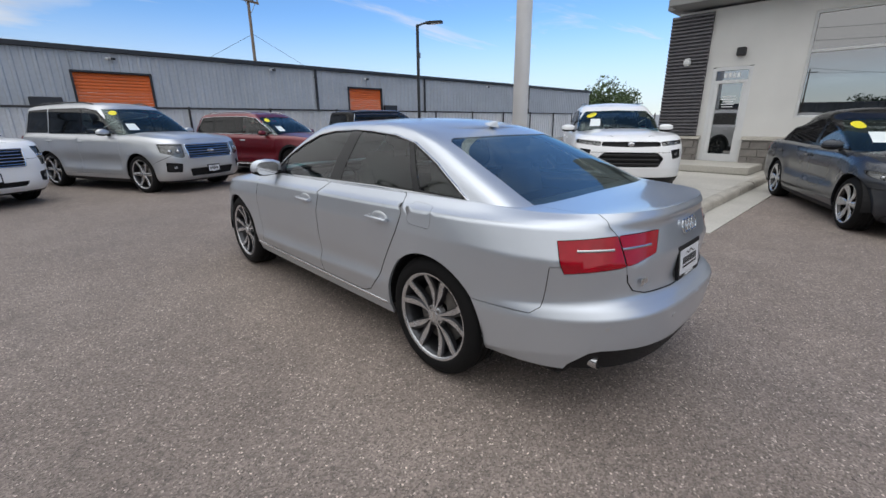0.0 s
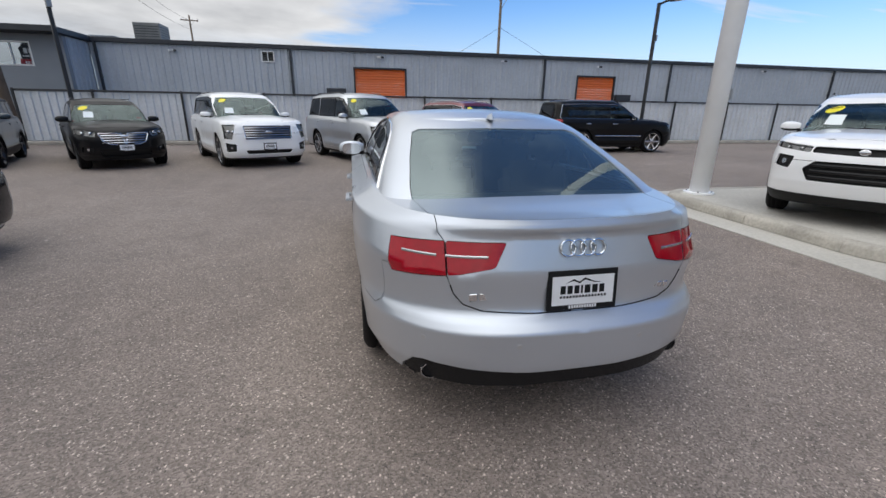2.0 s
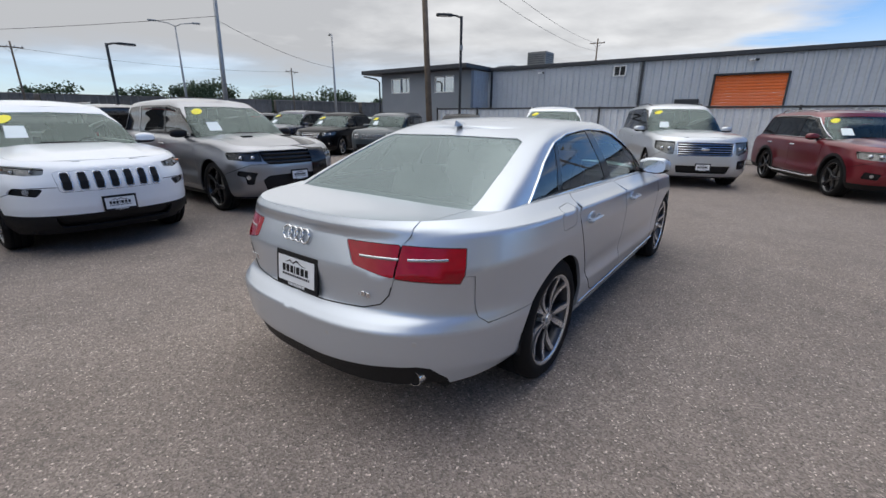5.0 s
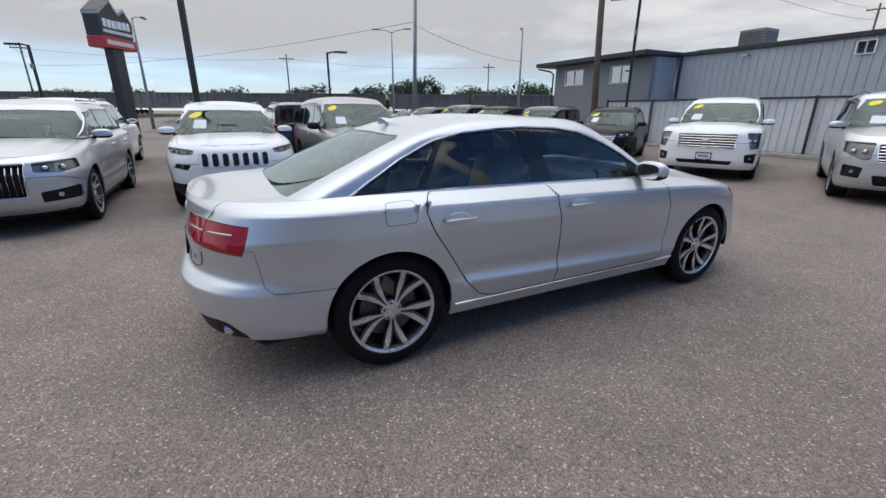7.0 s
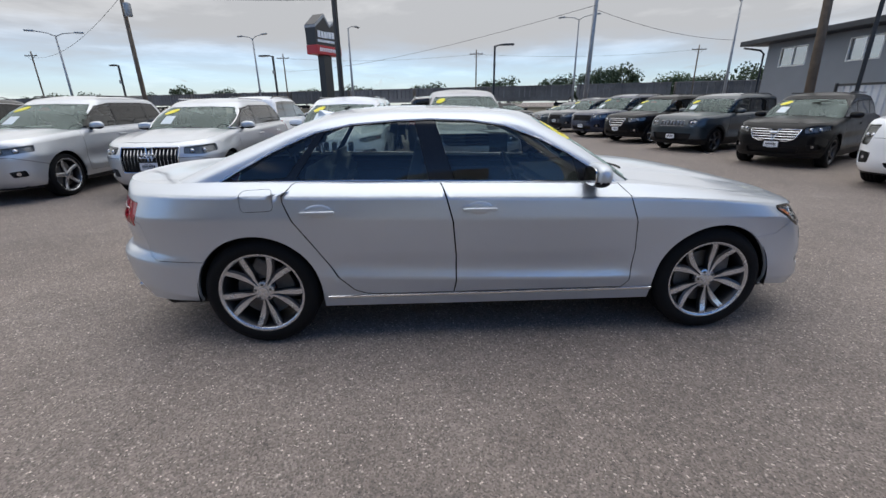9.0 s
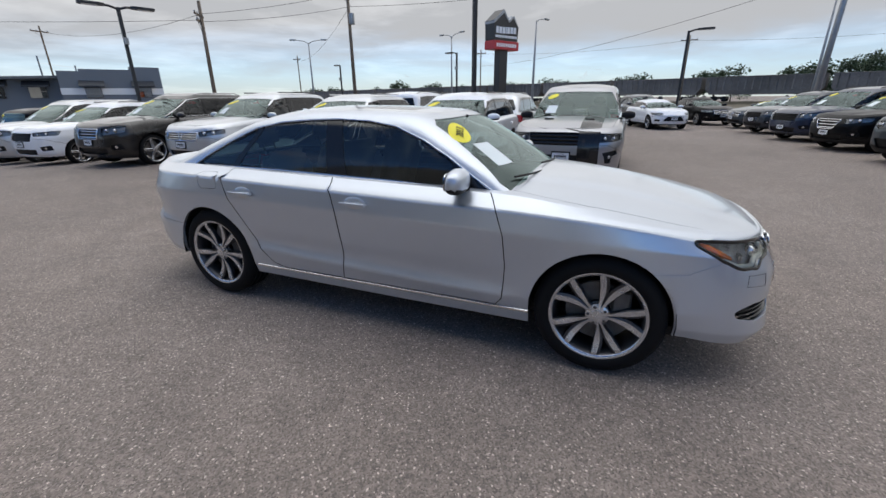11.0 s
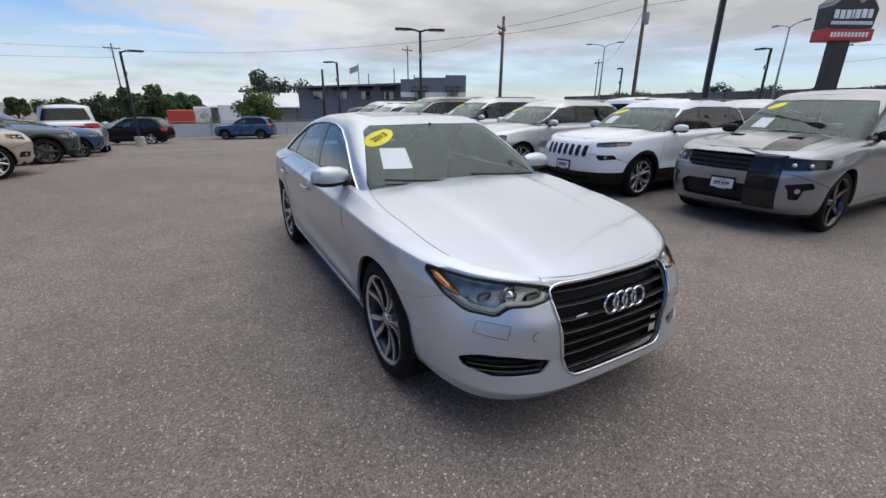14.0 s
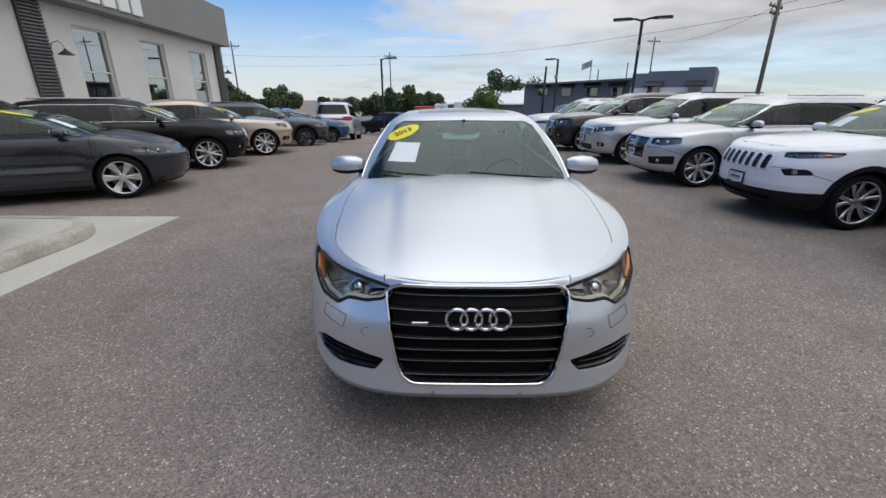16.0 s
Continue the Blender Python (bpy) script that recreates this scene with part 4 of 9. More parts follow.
    well = T([(-0.2, 0.93), (0.74, 0.90), (0.775, 0.86), (0.788, 0.6), (0.788, -1.3), (0.755, -1.6), (0.70, -1.80), (0.645, -1.875), (-0.2, -1.90)])
    trunk = T([(-0.2, -1.90), (0.645, -1.875), (0.635, -1.94), (0.615, -2.2), (0.60, -2.7), (-0.2, -2.7)])
    dskin = Skin(deck, 0.04, [("hood", hood), ("lid", trunk), ("hole", well), ("fender", T([(0.3, 3), (1.2, 3), (1.2, 0.80), (0.3, 0.80)]))], "body")
    cen = dskin.P[dskin.tri].mean(1)
    dskin.label[(cen[:, 1] > 2.1) & (cen[:, 0] < 0.41)] = "hood"
    dskin.label[(cen[:, 1] < -2.25) & (cen[:, 0] < 0.56)] = "lid"
    cen = skin.P[skin.tri].mean(1)
    skin.label[(cen[:, 1] < -2.2) & (cen[:, 0] < 0.6) & (cen[:, 2] < 0.36)] = "diffuser"
    skin.label[(cen[:, 1] < -2.2) & (cen[:, 0] < 0.3) & (cen[:, 2] > 0.97)] = "lid"
    belt = [(1.05, 0.995), (0.81, 0.972), (0.12, 1.0), (-0.8, 1.02), (-1.63, 1.032), (-1.8, 1.03), (-2.1, 1.02)]
    house = Tub([
        Rail(0.800, (1.02, 0.36, 4.0), (-2.06, 0.36, 3.8), [(a, b - 0.015) for a, b in belt]),
        Rail(0.755, (0.83, 0.38, 3.8), (-1.815, 0.34, 3.8), [(0.9, 1.105), (0, 1.135), (-1.7, 1.120)]),
        Rail(0.690, (0.60, 0.38, 3.6), (-1.535, 0.32, 3.8), [(0.6, 1.255), (0, 1.27), (-1.5, 1.238)]),
        Rail(0.628, (0.41, 0.36, 3.4), (-1.295, 0.30, 3.6), [(0.4, 1.360), (0, 1.365), (-0.6, 1.37), (-1.27, 1.332)]),
        Rail(0.575, (0.335, 0.34, 3.3), (-1.20, 0.32, 3.4), [(0.34, 1.395), (0, 1.408), (-0.6, 1.415), (-1.19, 1.366)]),
        Rail(0.520, (0.29, 0.33, 3.2), (-1.14, 0.34, 3.2), [(0.3, 1.412), (0, 1.428), (-0.6, 1.435), (-1.14, 1.384)]),
    ])
    ws = [("F", -0.2, 1.388), ("F", 0.50, 1.378), ("F", 0.565, 1.345), ("F", 0.655, 1.18), ("F", 0.728, 1.03), ("F", 0.728, 0.9), ("F", -0.2, 0.9)]
    rg = [("R", -0.2, 1.345), ("R", 0.50, 1.335), ("R", 0.548, 1.318), ("R", 0.602, 1.20), ("R", 0.640, 1.08), ("R", 0.645, 1.03), ("R", -0.2, 1.03)]
    wtop = [(-1.33, 1.205), (-1.08, 1.308), (-0.855, 1.352), (-0.58, 1.372), (-0.37, 1.378), (-0.11, 1.368), (0.10, 1.338), (0.32, 1.258), (0.50, 1.168), (0.64, 1.082)]
    dlo = rounded(S([(-1.65, 1.035), *wtop, (0.80, 0.985), (0.12, 1.012), (-0.8, 1.032)]), 0.012)
    glassF = S([(-0.33, 1.374), (-0.11, 1.358), (0.09, 1.330), (0.31, 1.25), (0.49, 1.16), (0.52, 1.14), (0.56, 1.004), (-0.22, 1.026)])
    glassR = S([(-1.005, 1.322), (-0.855, 1.342), (-0.58, 1.364), (-0.46, 1.366), (-0.38, 1.028), (-0.8, 1.04), (-1.19, 1.046)])
    glassQ = rounded(S([(-1.60, 1.046), (-1.32, 1.19), (-1.07, 1.296), (-1.25, 1.053)]), 0.012)
    yel = [("F", 0.49 + 0.125 * math.cos(a), 1.300 + 0.040 * math.sin(a) - 0.038 * math.cos(a)) for a in np.linspace(0, 2 * math.pi, 21)[:-1]]
    pap = [("F", 0.585, 1.115), ("F", 0.375, 1.112), ("F", 0.345, 1.235), ("F", 0.535, 1.238)]
    hskin = Skin(house, 0.035, [("sticker", yel), ("paper", pap), ("ws", ws), ("rg", rg), ("glassF", glassF), ("glassR", glassR), ("glassQ", glassQ), ("pillar", dlo)], "frame")
    roof = Cap(house.rails[-1], [(0.29, 1.412), (0.2, 1.428), (0, 1.448), (-0.3, 1.460), (-0.6, 1.461), (-0.9, 1.445), (-1.14, 1.402)], 2.2)
    sunroof = rounded([("T", 0.40, 0.10), ("T", 0.40, -0.38), ("T", -0.4, -0.38), ("T", -0.4, 0.10)], 0.04)
    rskin = Skin(roof, 0.05, [("sunroof", sunroof)], "frame")
    p = M["silver"]
    # added black sheet under the panels: shade in the gaps, by colour
    panel("inner_shell", both((skin, ["body", "fender", "fdoor", "rdoor", "lid", "rbump", "fbump", "fuel"]), (dskin, ["body", "hood", "lid", "fender"])), M["ink"], car, gap=0, depth=0, shift=-0.026)
    body = panel("body_shell", both((skin, ["body"]), (dskin, ["body"]), (hskin, ["frame"]), (rskin, ["frame"])), p, car, depth=0.02)
    for s in (1, -1):
        panel("front_fender", [(skin, ["fender"], s), (dskin, ["fender"], s)], p, car, depth=0.02)
        for nm, key, hx in (("front_door", "fdoor", -0.08), ("rear_door", "rdoor", -1.04)):
            door = panel(nm, [(skin, [key], s)], p, car, gap=0.0045, depth=0.025)
            # black strip added along the door edge, standing in for the gap's shade
            strip(car, "door_seal", skin.outline(key, s, -0.005), 0.0075, 0.004, M["rubber"], closed=True, parent=door)
            q, n = skin.spot("S", hx, 0.872, s)
            bm = bmesh.new()
            box(bm, (0, 0, 0), (0.024, 0.215, 0.034), 0.011, seg=3)
            for e in (-0.085, 0.085):
                box(bm, (-0.018 * s, e, 0), (0.03, 0.03, 0.026), 0.008, seg=2)
            bm.transform(Matrix.Translation(q + n * 0.034))
            part("door_handle", fix(bm), p, door, smooth=True)
            bm = bmesh.new()
            bmesh.ops.create_uvsphere(bm, u_segments=16, v_segments=8, radius=1.0, matrix=Matrix.Translation(q - n * 0.003) @ Matrix.Diagonal((0.010, 0.085, 0.046, 1)))
            part("handle_recess", bm, M["silver2"], door, smooth=True)
        panel("fuel_flap" if s > 0 else "quarter_panel", [(skin, ["fuel"], s)], p, body, gap=0.0012 if s > 0 else 0, depth=0.012 if s > 0 else 0)
        panel("front_window", [(hskin, ["glassF"], s)], M["glass"], car, shift=-0.004, depth=0.004)
        panel("rear_window", [(hskin, ["glassR"], s)], M["glass"], car, shift=-0.004, depth=0.004)
        panel("quarter_window", [(hskin, ["glassQ"], s)], M["glass"], car, shift=-0.004, depth=0.004)
        panel("window_pillar", [(hskin, ["pillar"], s)], M["gloss"], car, shift=-0.001, depth=0.004)
        strip(car, "window_trim", hskin.outline("pillar", s, 0.003), 0.008, 0.006, M["chrome"], closed=True)
        # head lamp
        lamp = lamp_unit(car, skin, "head", s, M["lens"], M["smoke"], "headlight", 0.055, "clear headlight with an amber corner and a light guide")
        strip(car, "lamp_border", skin.outline("head", s, -0.002), 0.006, 0.010, M["gloss"], closed=True, parent=lamp)
        edge = skin.outline("head", s, -0.022)
        low = [q for q in edge if q.z < 0.80 and abs(q.x) < 0.80]
        lowpts = sorted([q for q in low if q.z < smooth_table([(0.38, 0.735), (0.55, 0.74), (0.80, 0.76)], abs(q.x))], key=lambda q: abs(q.x))
        c0 = Vector((0.60 * s, 2.08, 0.74))
        bm = bmesh.new()
        tube(bm, [q + (c0 - q).normalized() * 0.020 for q in lowpts], 0.013, 8)
        part("light_guide", fix(bm), M["drl"], lamp, smooth=True)
        q, n = skin.spot("F", 0.565, 0.745, s)
        bm = bmesh.new()
        bmesh.ops.create_uvsphere(bm, u_segments=18, v_segments=10, radius=0.036, matrix=Matrix.Translation(q - n * 0.045))
        part("projector", bm, M["chrome"], lamp, smooth=True)
        bm = bmesh.new()
        tube(bm, [q - n * 0.05 + Vector((0.044 * math.cos(a), 0, 0.044 * math.sin(a))) for a in np.linspace(0, 2 * math.pi, 25)[:-1]], 0.006, 6, closed=True)
        part("projector_ring", fix(bm), M["reflector"], lamp, smooth=True)
        for fx in (0.47, 0.67):
            q, n = skin.spot("F", fx, 0.735, s)
            bm = bmesh.new()
            box(bm, q - n * 0.045, (0.085, 0.02, 0.045), 0.012, seg=2)
            part("reflector", bm, M["reflector"], lamp, smooth=True)
        q, n = skin.spot("F", 0.782, 0.755, s)
        bm = bmesh.new()
        tube(bm, [skin.spot("F", x, z, s)[0] - n * 0.016 for x, z in ((0.808, 0.806), (0.799, 0.785), (0.780, 0.755), (0.755, 0.730))], [0.011, 0.022, 0.020, 0.008], 8)
        part("side_marker", fix(bm), M["amber"], lamp, "amber side marker", smooth=True)
        # lower intake
        ins = panel("air_intake", [(skin, ["intake"], s)], M["plastic"], car, "black lower air intake with slats", gap=0, depth=0, shift=-0.06)
        for z in (0.400, 0.425, 0.450):
            bm = bmesh.new()
            tube(bm, [skin.spot("F", x, z - 0.004, s)[0] - skin.spot("F", x, z - 0.004, s)[1] * 0.018 for x in np.linspace(0.47, 0.765, 8)], 0.005, 6, flat=(0.012, 0.0045))
            part("slat", fix(bm), M["gloss"], ins, smooth=True)
        # washer cover and sensors on the bumper
        poly = [("F", 0.60, 0.615), ("F", 0.715, 0.63), ("F", 0.735, 0.575), ("F", 0.62, 0.555)]
        pts = []
        for i in range(4):
            a, b = poly[i], poly[(i + 1) % 4]
            for k in range(5):
                q, n = skin.spot("F", a[1] + (b[1] - a[1]) * k / 5, a[2] + (b[2] - a[2]) * k / 5, s)
                pts.append(q + n * 0.0005)
        strip(car, "washer_cover_seam", pts, 0.0012, 0.0012, M["plastic"], closed=True)
        q, n = skin.spot("F", 0.50, 0.565, s)
        bm = bmesh.new()
        tube(bm, [q + Vector((0.022 * math.cos(a), 0.008 * abs(math.cos(a)) * 0, 0.022 * math.sin(a))) + n * 0.001 for a in np.linspace(0, 2 * math.pi, 21)[:-1]], 0.0012, 5, closed=True)
        part("tow_cover_seam", fix(bm), M["plastic"], car)
        for rx, rz in ((0.28, 0.52), (0.66, 0.52)):
            q, n = skin.spot("R", rx, rz, s)
            bm = bmesh.new()
            tube(bm, [q - n * 0.002, q + n * 0.0015], 0.012, 12)
            part("parking_sensor", bm, M["silver2"], car)
        # tail lamps
        for key in ("tail_out", "tail_in"):
            t = panel("tail_light", [(skin, [key], s)], M["redlens"], car, "red tail light with a clear band", gap=0.0018, depth=0.03)
            pts = []
            x0, x1 = (0.60, 0.73) if key == "tail_out" else (0.40, 0.565)
            for x in np.linspace(x0, x1, 7):
                q, n = skin.spot("R", x, 0.880 - 0.02 * (x - 0.5), s)
                pts.append(q + n * 0.001)
            bm = bmesh.new()
            tube(bm, pts, 0.01, 8, flat=(0.0035, 0.0065), up=(0, 0, 1))
            part("clear_band", fix(bm), M["reflector"], t, smooth=True)
        # exhaust
        bm = bmesh.new()
        ring = lathe(bm, [(0.034, -0.10), (0.037, 0.0), (0.040, 0.0), (0.040, -0.11)], 24, axis="y")
        bm.transform(Matrix.Translation((0.62 * s, -2.355, 0.322)) @ Matrix.Diagonal((1.15, -1, 1, 1)))
        tip = part("exhaust_tip", fix(bm), M["chrome"], car, smooth=True)
        bm = bmesh.new()
        rr = lathe(bm, [(0.036, -2.35), (0.036, -2.29)], 20, axis="y")
        cap(bm, rr[0])
        bm.transform(Matrix.Translation((0.62 * s, 0, 0.325)))
        part("exhaust_pipe", fix(bm), M["ink"], tip)
        # chrome strip on the sill
        strip(car, "sill_trim", [skin.spot("S", y, 0.305, s)[0] + skin.spot("S", y, 0.305, s)[1] * 0.003 for y in np.linspace(-1.04, 1.07, 22)], 0.005, 0.009, M["chrome"])
        # wipers
    panel("hood", both((dskin, ["hood"])), p, car, depth=0.02,)
    panel("front_liner", both((dskin, ["hood"]), (skin, ["fbump"])), p, car, gap=0, depth=0, shift=-0.005)
    panel("boot_liner", both((dskin, ["lid"]), (skin, ["lid"])), p, car, gap=0.0005, depth=0, shift=-0.006)
    panel("boot_lid", both((skin, ["lid"]), (dskin, ["lid"])), p, car, depth=0.02)
    for s in (1, -1):
        run = [q for q in skin.outline("lid", s, 0.0) if q.z < 0.80 and abs(q.x) > 0.012]
        strip(car, "boot_seam", sorted(run, key=lambda q: -math.atan2(q.z - 0.82, abs(q.x))), 0.0035, 0.003, M["ink"])
    panel("front_bumper", both((skin, ["fbump"])), p, car, depth=0.02,)
    panel("rear_bumper", both((skin, ["rbump"])), p, car, depth=0.02)
    panel("diffuser", both((skin, ["diffuser"])), M["plastic"], car, depth=0.02, shift=-0.012)
    panel("windshield", [(hskin, ["ws"], 1), (hskin, ["ws", "sticker", "paper"], -1)], M["windshield"], car, shift=-0.004, depth=0.004)
    panel("year_sticker", [(hskin, ["sticker"], 1)], M["yellow"], car, "oval yellow year sticker on the windshield", gap=0, depth=0.002, shift=-0.002)
    panel("price_sheet", [(hskin, ["paper"], 1)], M["paper"], car, "pale paper sheet behind the windshield", gap=0, depth=0.002, shift=-0.006)
    panel("rear_windshield", both((hskin, ["rg"])), M["rear_glass"], car, shift=-0.004, depth=0.004)
    panel("sunroof", both((rskin, ["sunroof"])), M["gloss"], car, shift=-0.001)
    # year on the sticker
    q, n = hskin.spot("F", 0.49, 1.300, 1)
    right = (hskin.spot("F", 0.42, 1.318, 1)[0] - hskin.spot("F", 0.56, 1.268, 1)[0]).normalized()
    upv = n.cross(right).normalized()
    mm = Matrix((right, upv, n)).transposed().to_4x4()
    mm.translation = q + n * 0.002
    lettering("year_print", "2013", 0.075, mm, M["ink"], car, depth=0.001)
    # grille
    g = panel("grille", both((skin, ["grille"])), M["grille_black"], car, "black grille with thin bright slats in a chrome frame", gap=0, depth=0, shift=-0.055)
    edge = [q for q in skin.outline("grille", 1, 0.004) if q.x > 0.001]
    edge = sorted(edge, key=lambda q: math.atan2(q.x - 0.02, q.z - 0.55))
    loop = edge + [Vector((-q.x, q.y, q.z)) for q in edge[::-1]]
    strip(car, "grille_frame", loop, 0.0065, 0.008, M["chrome"], closed=True, parent=g)
    for k in range(7):
        z = 0.372 + 0.0615 * k
        half = 0.345 + (z - 0.37) * 0.150 if z < 0.73 else 0.375
        pts = []
        for x in np.linspace(-half, half, 15):
            q, n = skin.spot("F", abs(x), z, 1 if x >= 0 else -1)
            pts.append(q - n * 0.014)
        bm = bmesh.new()
        tube(bm, [v - Vector((0, 0.012, 0)) for v in pts], 0.01, 8, flat=(0.015, 0.0075), up=(0, 0, 1))
        bar = part("grille_bar", fix(bm), M["grille_black"], g, smooth=True)
        strip(car, "bar_edge", [v + Vector((0, 0.003, -0.002)) for v in pts], 0.0012, 0.0012, M["lamp_grey"], parent=bar)
    q, n = skin.spot("F", 0.0, 0.655)
    rings_badge(g, Vector((0, q.y + 0.016, 0.655)), (0, 1, 0.12), 0.285)
    bm = bmesh.new()
    box(bm, (0.255, 2.345, 0.622), (0.072, 0.006, 0.013), 0.002)
    part("small_badge", bm, M["chrome"], g)
    q, n = skin.spot("R", 0.0, 0.915)
    rings_badge(car, Vector((0, q.y - 0.002, 0.915)), (0, -1, 0.25), 0.205, "rear_badge")
    q, n = skin.spot("R", 0.0, 0.735)
    dealer_plate(car, Vector((0.008, q.y - 0.002, 0.735)), (0, -1, 0.10), 0.305, 0.158)
    for x, w in ((-0.43, 0.075), (0.42, 0.075)):
        q, n = skin.spot("R", abs(x), 0.712, 1 if x > 0 else -1)
        bm = bmesh.new()
        for k in range(2 if x < 0 else 3):
            box(bm, q - Vector((0.03, 0, 0)) + Vector(((0.030 if x > 0 else 0.046) * k, -0.003, 0)), (0.023, 0.006, 0.026) if x > 0 else (0.036, 0.006, 0.034), 0.003)
        part("model_badge", bm, M["chrome"], car)
    # antenna fin, wipers
    bm = bmesh.new()
    vs = [bm.verts.new(v) for v in ((0, -1.04, 1.41), (0.028, -1.13, 1.40), (0, -1.20, 1.39), (-0.028, -1.13, 1.40), (0, -1.185, 1.436), (0, -1.13, 1.430))]
    for f in ((0, 1, 5), (1, 4, 5), (1, 2, 4), (2, 3, 4), (3, 5, 4), (3, 0, 5)):
        bm.faces.new([vs[i] for i in f])
    part("roof_antenna", fix(bm), p, car)
    for x0, x1 in ((-0.62, -0.02), (0.02, 0.62)):
        bm = bmesh.new()
        pts = []
        for k in range(6):
            t = k / 5
            x = x0 + (x1 - x0) * t
            q, n = hskin.spot("F", abs(x), 1.005 + 0.035 * t, 1 if x >= 0 else -1)
            pts.append(q + n * 0.018)
        tube(bm, pts, 0.007, 6)
        part("wiper", fix(bm), M["plastic"], car)
    bm = bmesh.new()
    box(bm, (0, 0.30, 1.295), (0.21, 0.035, 0.065), 0.014, seg=2)
    tube(bm, [(0, 0.34, 1.33), (0, 0.36, 1.39)], 0.012, 6)
    part("rear_view_mirror", bm, M["cabin"], car, smooth=True)
    mirror_pair(car, 0.62, 0.80, 1.055, p, 1.0)
    cabin(car, 0.78, 0.72, -1.25, 0.30, 0.99, True)
    underbody(car, 0.90, 2.3, -2.45, 0.24)
    for y in (1.456, -1.456):
        wheel_well(car, y, 0.345, 0.395, 0.93)
    add_wheels(car, 2.912, 1.552, 0.360, 0.266, 0.258, "twin_5", "two-tone alloy wheel with five double spokes", 0.343)
    return car


silver_saloon()


# ---- ground ----
def ground_height(x, y):
    """The lot is level, and falls away to the south and beyond the street."""
    return -0.02 - np.interp(-np.asarray(y, float), [9, 11, 13, 16, 19, 22, 34, 60, 200], [0, 0.03, 0.12, 0.29, 0.50, 0.71, 1.28, 1.6, 2.0])


def ground_sheet():
    xs = np.unique(np.r_[np.linspace(-45, 45, 91), np.linspace(-900, 900, 37)])
    ys = np.unique(np.r_[np.linspace(-45, 30, 76), np.linspace(-900, 900, 37)])
    V = [(x, y, float(ground_height(x, y))) for x in xs for y in ys]
    n = len(ys)
    Fc = [(i * n + j, (i + 1) * n + j, (i + 1) * n + j + 1, i * n + j + 1) for i in range(len(xs) - 1) for j in range(n - 1)]
    m = bpy.data.materials.new("asphalt")
    m.use_nodes = True
    N, L = m.node_tree.nodes, m.node_tree.links
    b = N["Principled BSDF"]
    co = N.new("ShaderNodeTexCoord")

    def noise_tex(scale, detail, rough=0.55):
        t = N.new("ShaderNodeTexNoise")
        t.inputs["Scale"].default_value, t.inputs["Detail"].default_value, t.inputs["Roughness"].default_value = scale, detail, rough
        L.new(co.outputs["Object"], t.inputs["Vector"])
        return t.outputs[0]

    def ramp(v, a, b0, c, d):
        r = N.new("ShaderNodeMapRange")
        r.inputs["From Min"].default_value, r.inputs["From Max"].default_value = a, b0
        r.inputs["To Min"].default_value, r.inputs["To Max"].default_value = c, d
        L.new(v, r.inputs["Value"])
        return r.outputs[0]

    def mul(a, b0):
        t = N.new("ShaderNodeMath")
        t.operation = "MULTIPLY"
        L.new(a, t.inputs[0])
        L.new(b0, t.inputs[1])
        return t.outputs[0]

    vor = N.new("ShaderNodeTexVoronoi")
    vor.inputs["Scale"].default_value = 120.0
    L.new(co.outputs["Object"], vor.inputs["Vector"])
    stone = N.new("ShaderNodeSeparateColor")
    L.new(vor.outputs["Color"], stone.inputs[0])
    grain = ramp(stone.outputs[0], 0.0, 1.0, 0.62, 1.38)
    pale = ramp(stone.outputs[1], 0.94, 0.97, 1.0, 2.3)
    pit = ramp(stone.outputs[2], 0.05, 0.08, 0.55, 1.0)
    coarse = ramp(noise_tex(26.0, 5.0, 0.8), 0.30, 0.70, 0.82, 1.18)
    worn = ramp(noise_tex(0.22, 5.0), 0.3, 0.7, 0.84, 1.16)
    blot = ramp(noise_tex(1.7, 6.0, 0.65), 0.32, 0.7, 0.90, 1.10)
    stain = ramp(noise_tex(3.1, 4.0, 0.7), 0.60, 0.74, 1.0, 0.80)
    v = mul(mul(mul(mul(grain, pale), mul(pit, coarse)), mul(worn, blot)), stain)
    hue = N.new("ShaderNodeMix")
    hue.data_type = "RGBA"
    hue.inputs["A"].default_value = (0.223, 0.181, 0.154, 1)
    hue.inputs["B"].default_value = (0.213, 0.179, 0.158, 1)
    L.new(noise_tex(0.6, 3.0), hue.inputs["Factor"])
    sc = N.new("ShaderNodeVectorMath")
    sc.operation = "SCALE"
    L.new(hue.outputs["Result"], sc.inputs[0])
    L.new(v, sc.inputs["Scale"])
    L.new(sc.outputs[0], b.inputs["Base Color"])
    b.inputs["Roughness"].default_value = 0.82
    bp = N.new("ShaderNodeBump")
    bp.inputs["Strength"].default_value, bp.inputs["Distance"].default_value = 0.8, 0.004
    L.new(vor.outputs["Distance"], bp.inputs["Height"])
    L.new(bp.outputs[0], b.inputs["Normal"])
    ob = link_mesh("ground", V, Fc, m, smooth=True)
    tagged(ob, "worn grey-brown asphalt of a car lot", "ground", kind="structure")


ground_sheet()


# ---- buildings, fence, pad ----
M["siding"] = mat("grey_metal_siding", (0.40, 0.43, 0.475), 0.55, 0.1, vary=0.07, scale=0.7, fine=0.05, fine_scale=9)
M["siding_white"] = mat("pale_metal_fence", (0.60, 0.625, 0.66), 0.5, 0.1, vary=0.08, scale=0.8, fine=0.06, fine_scale=11)
M["trim_dark"] = mat("dark_metal_trim", (0.028, 0.032, 0.04), 0.5, 0.2, vary=0.15, scale=2)
M["orange"] = mat("orange_roller_door", (0.66, 0.125, 0.016), 0.5, vary=0.08, scale=1.5)
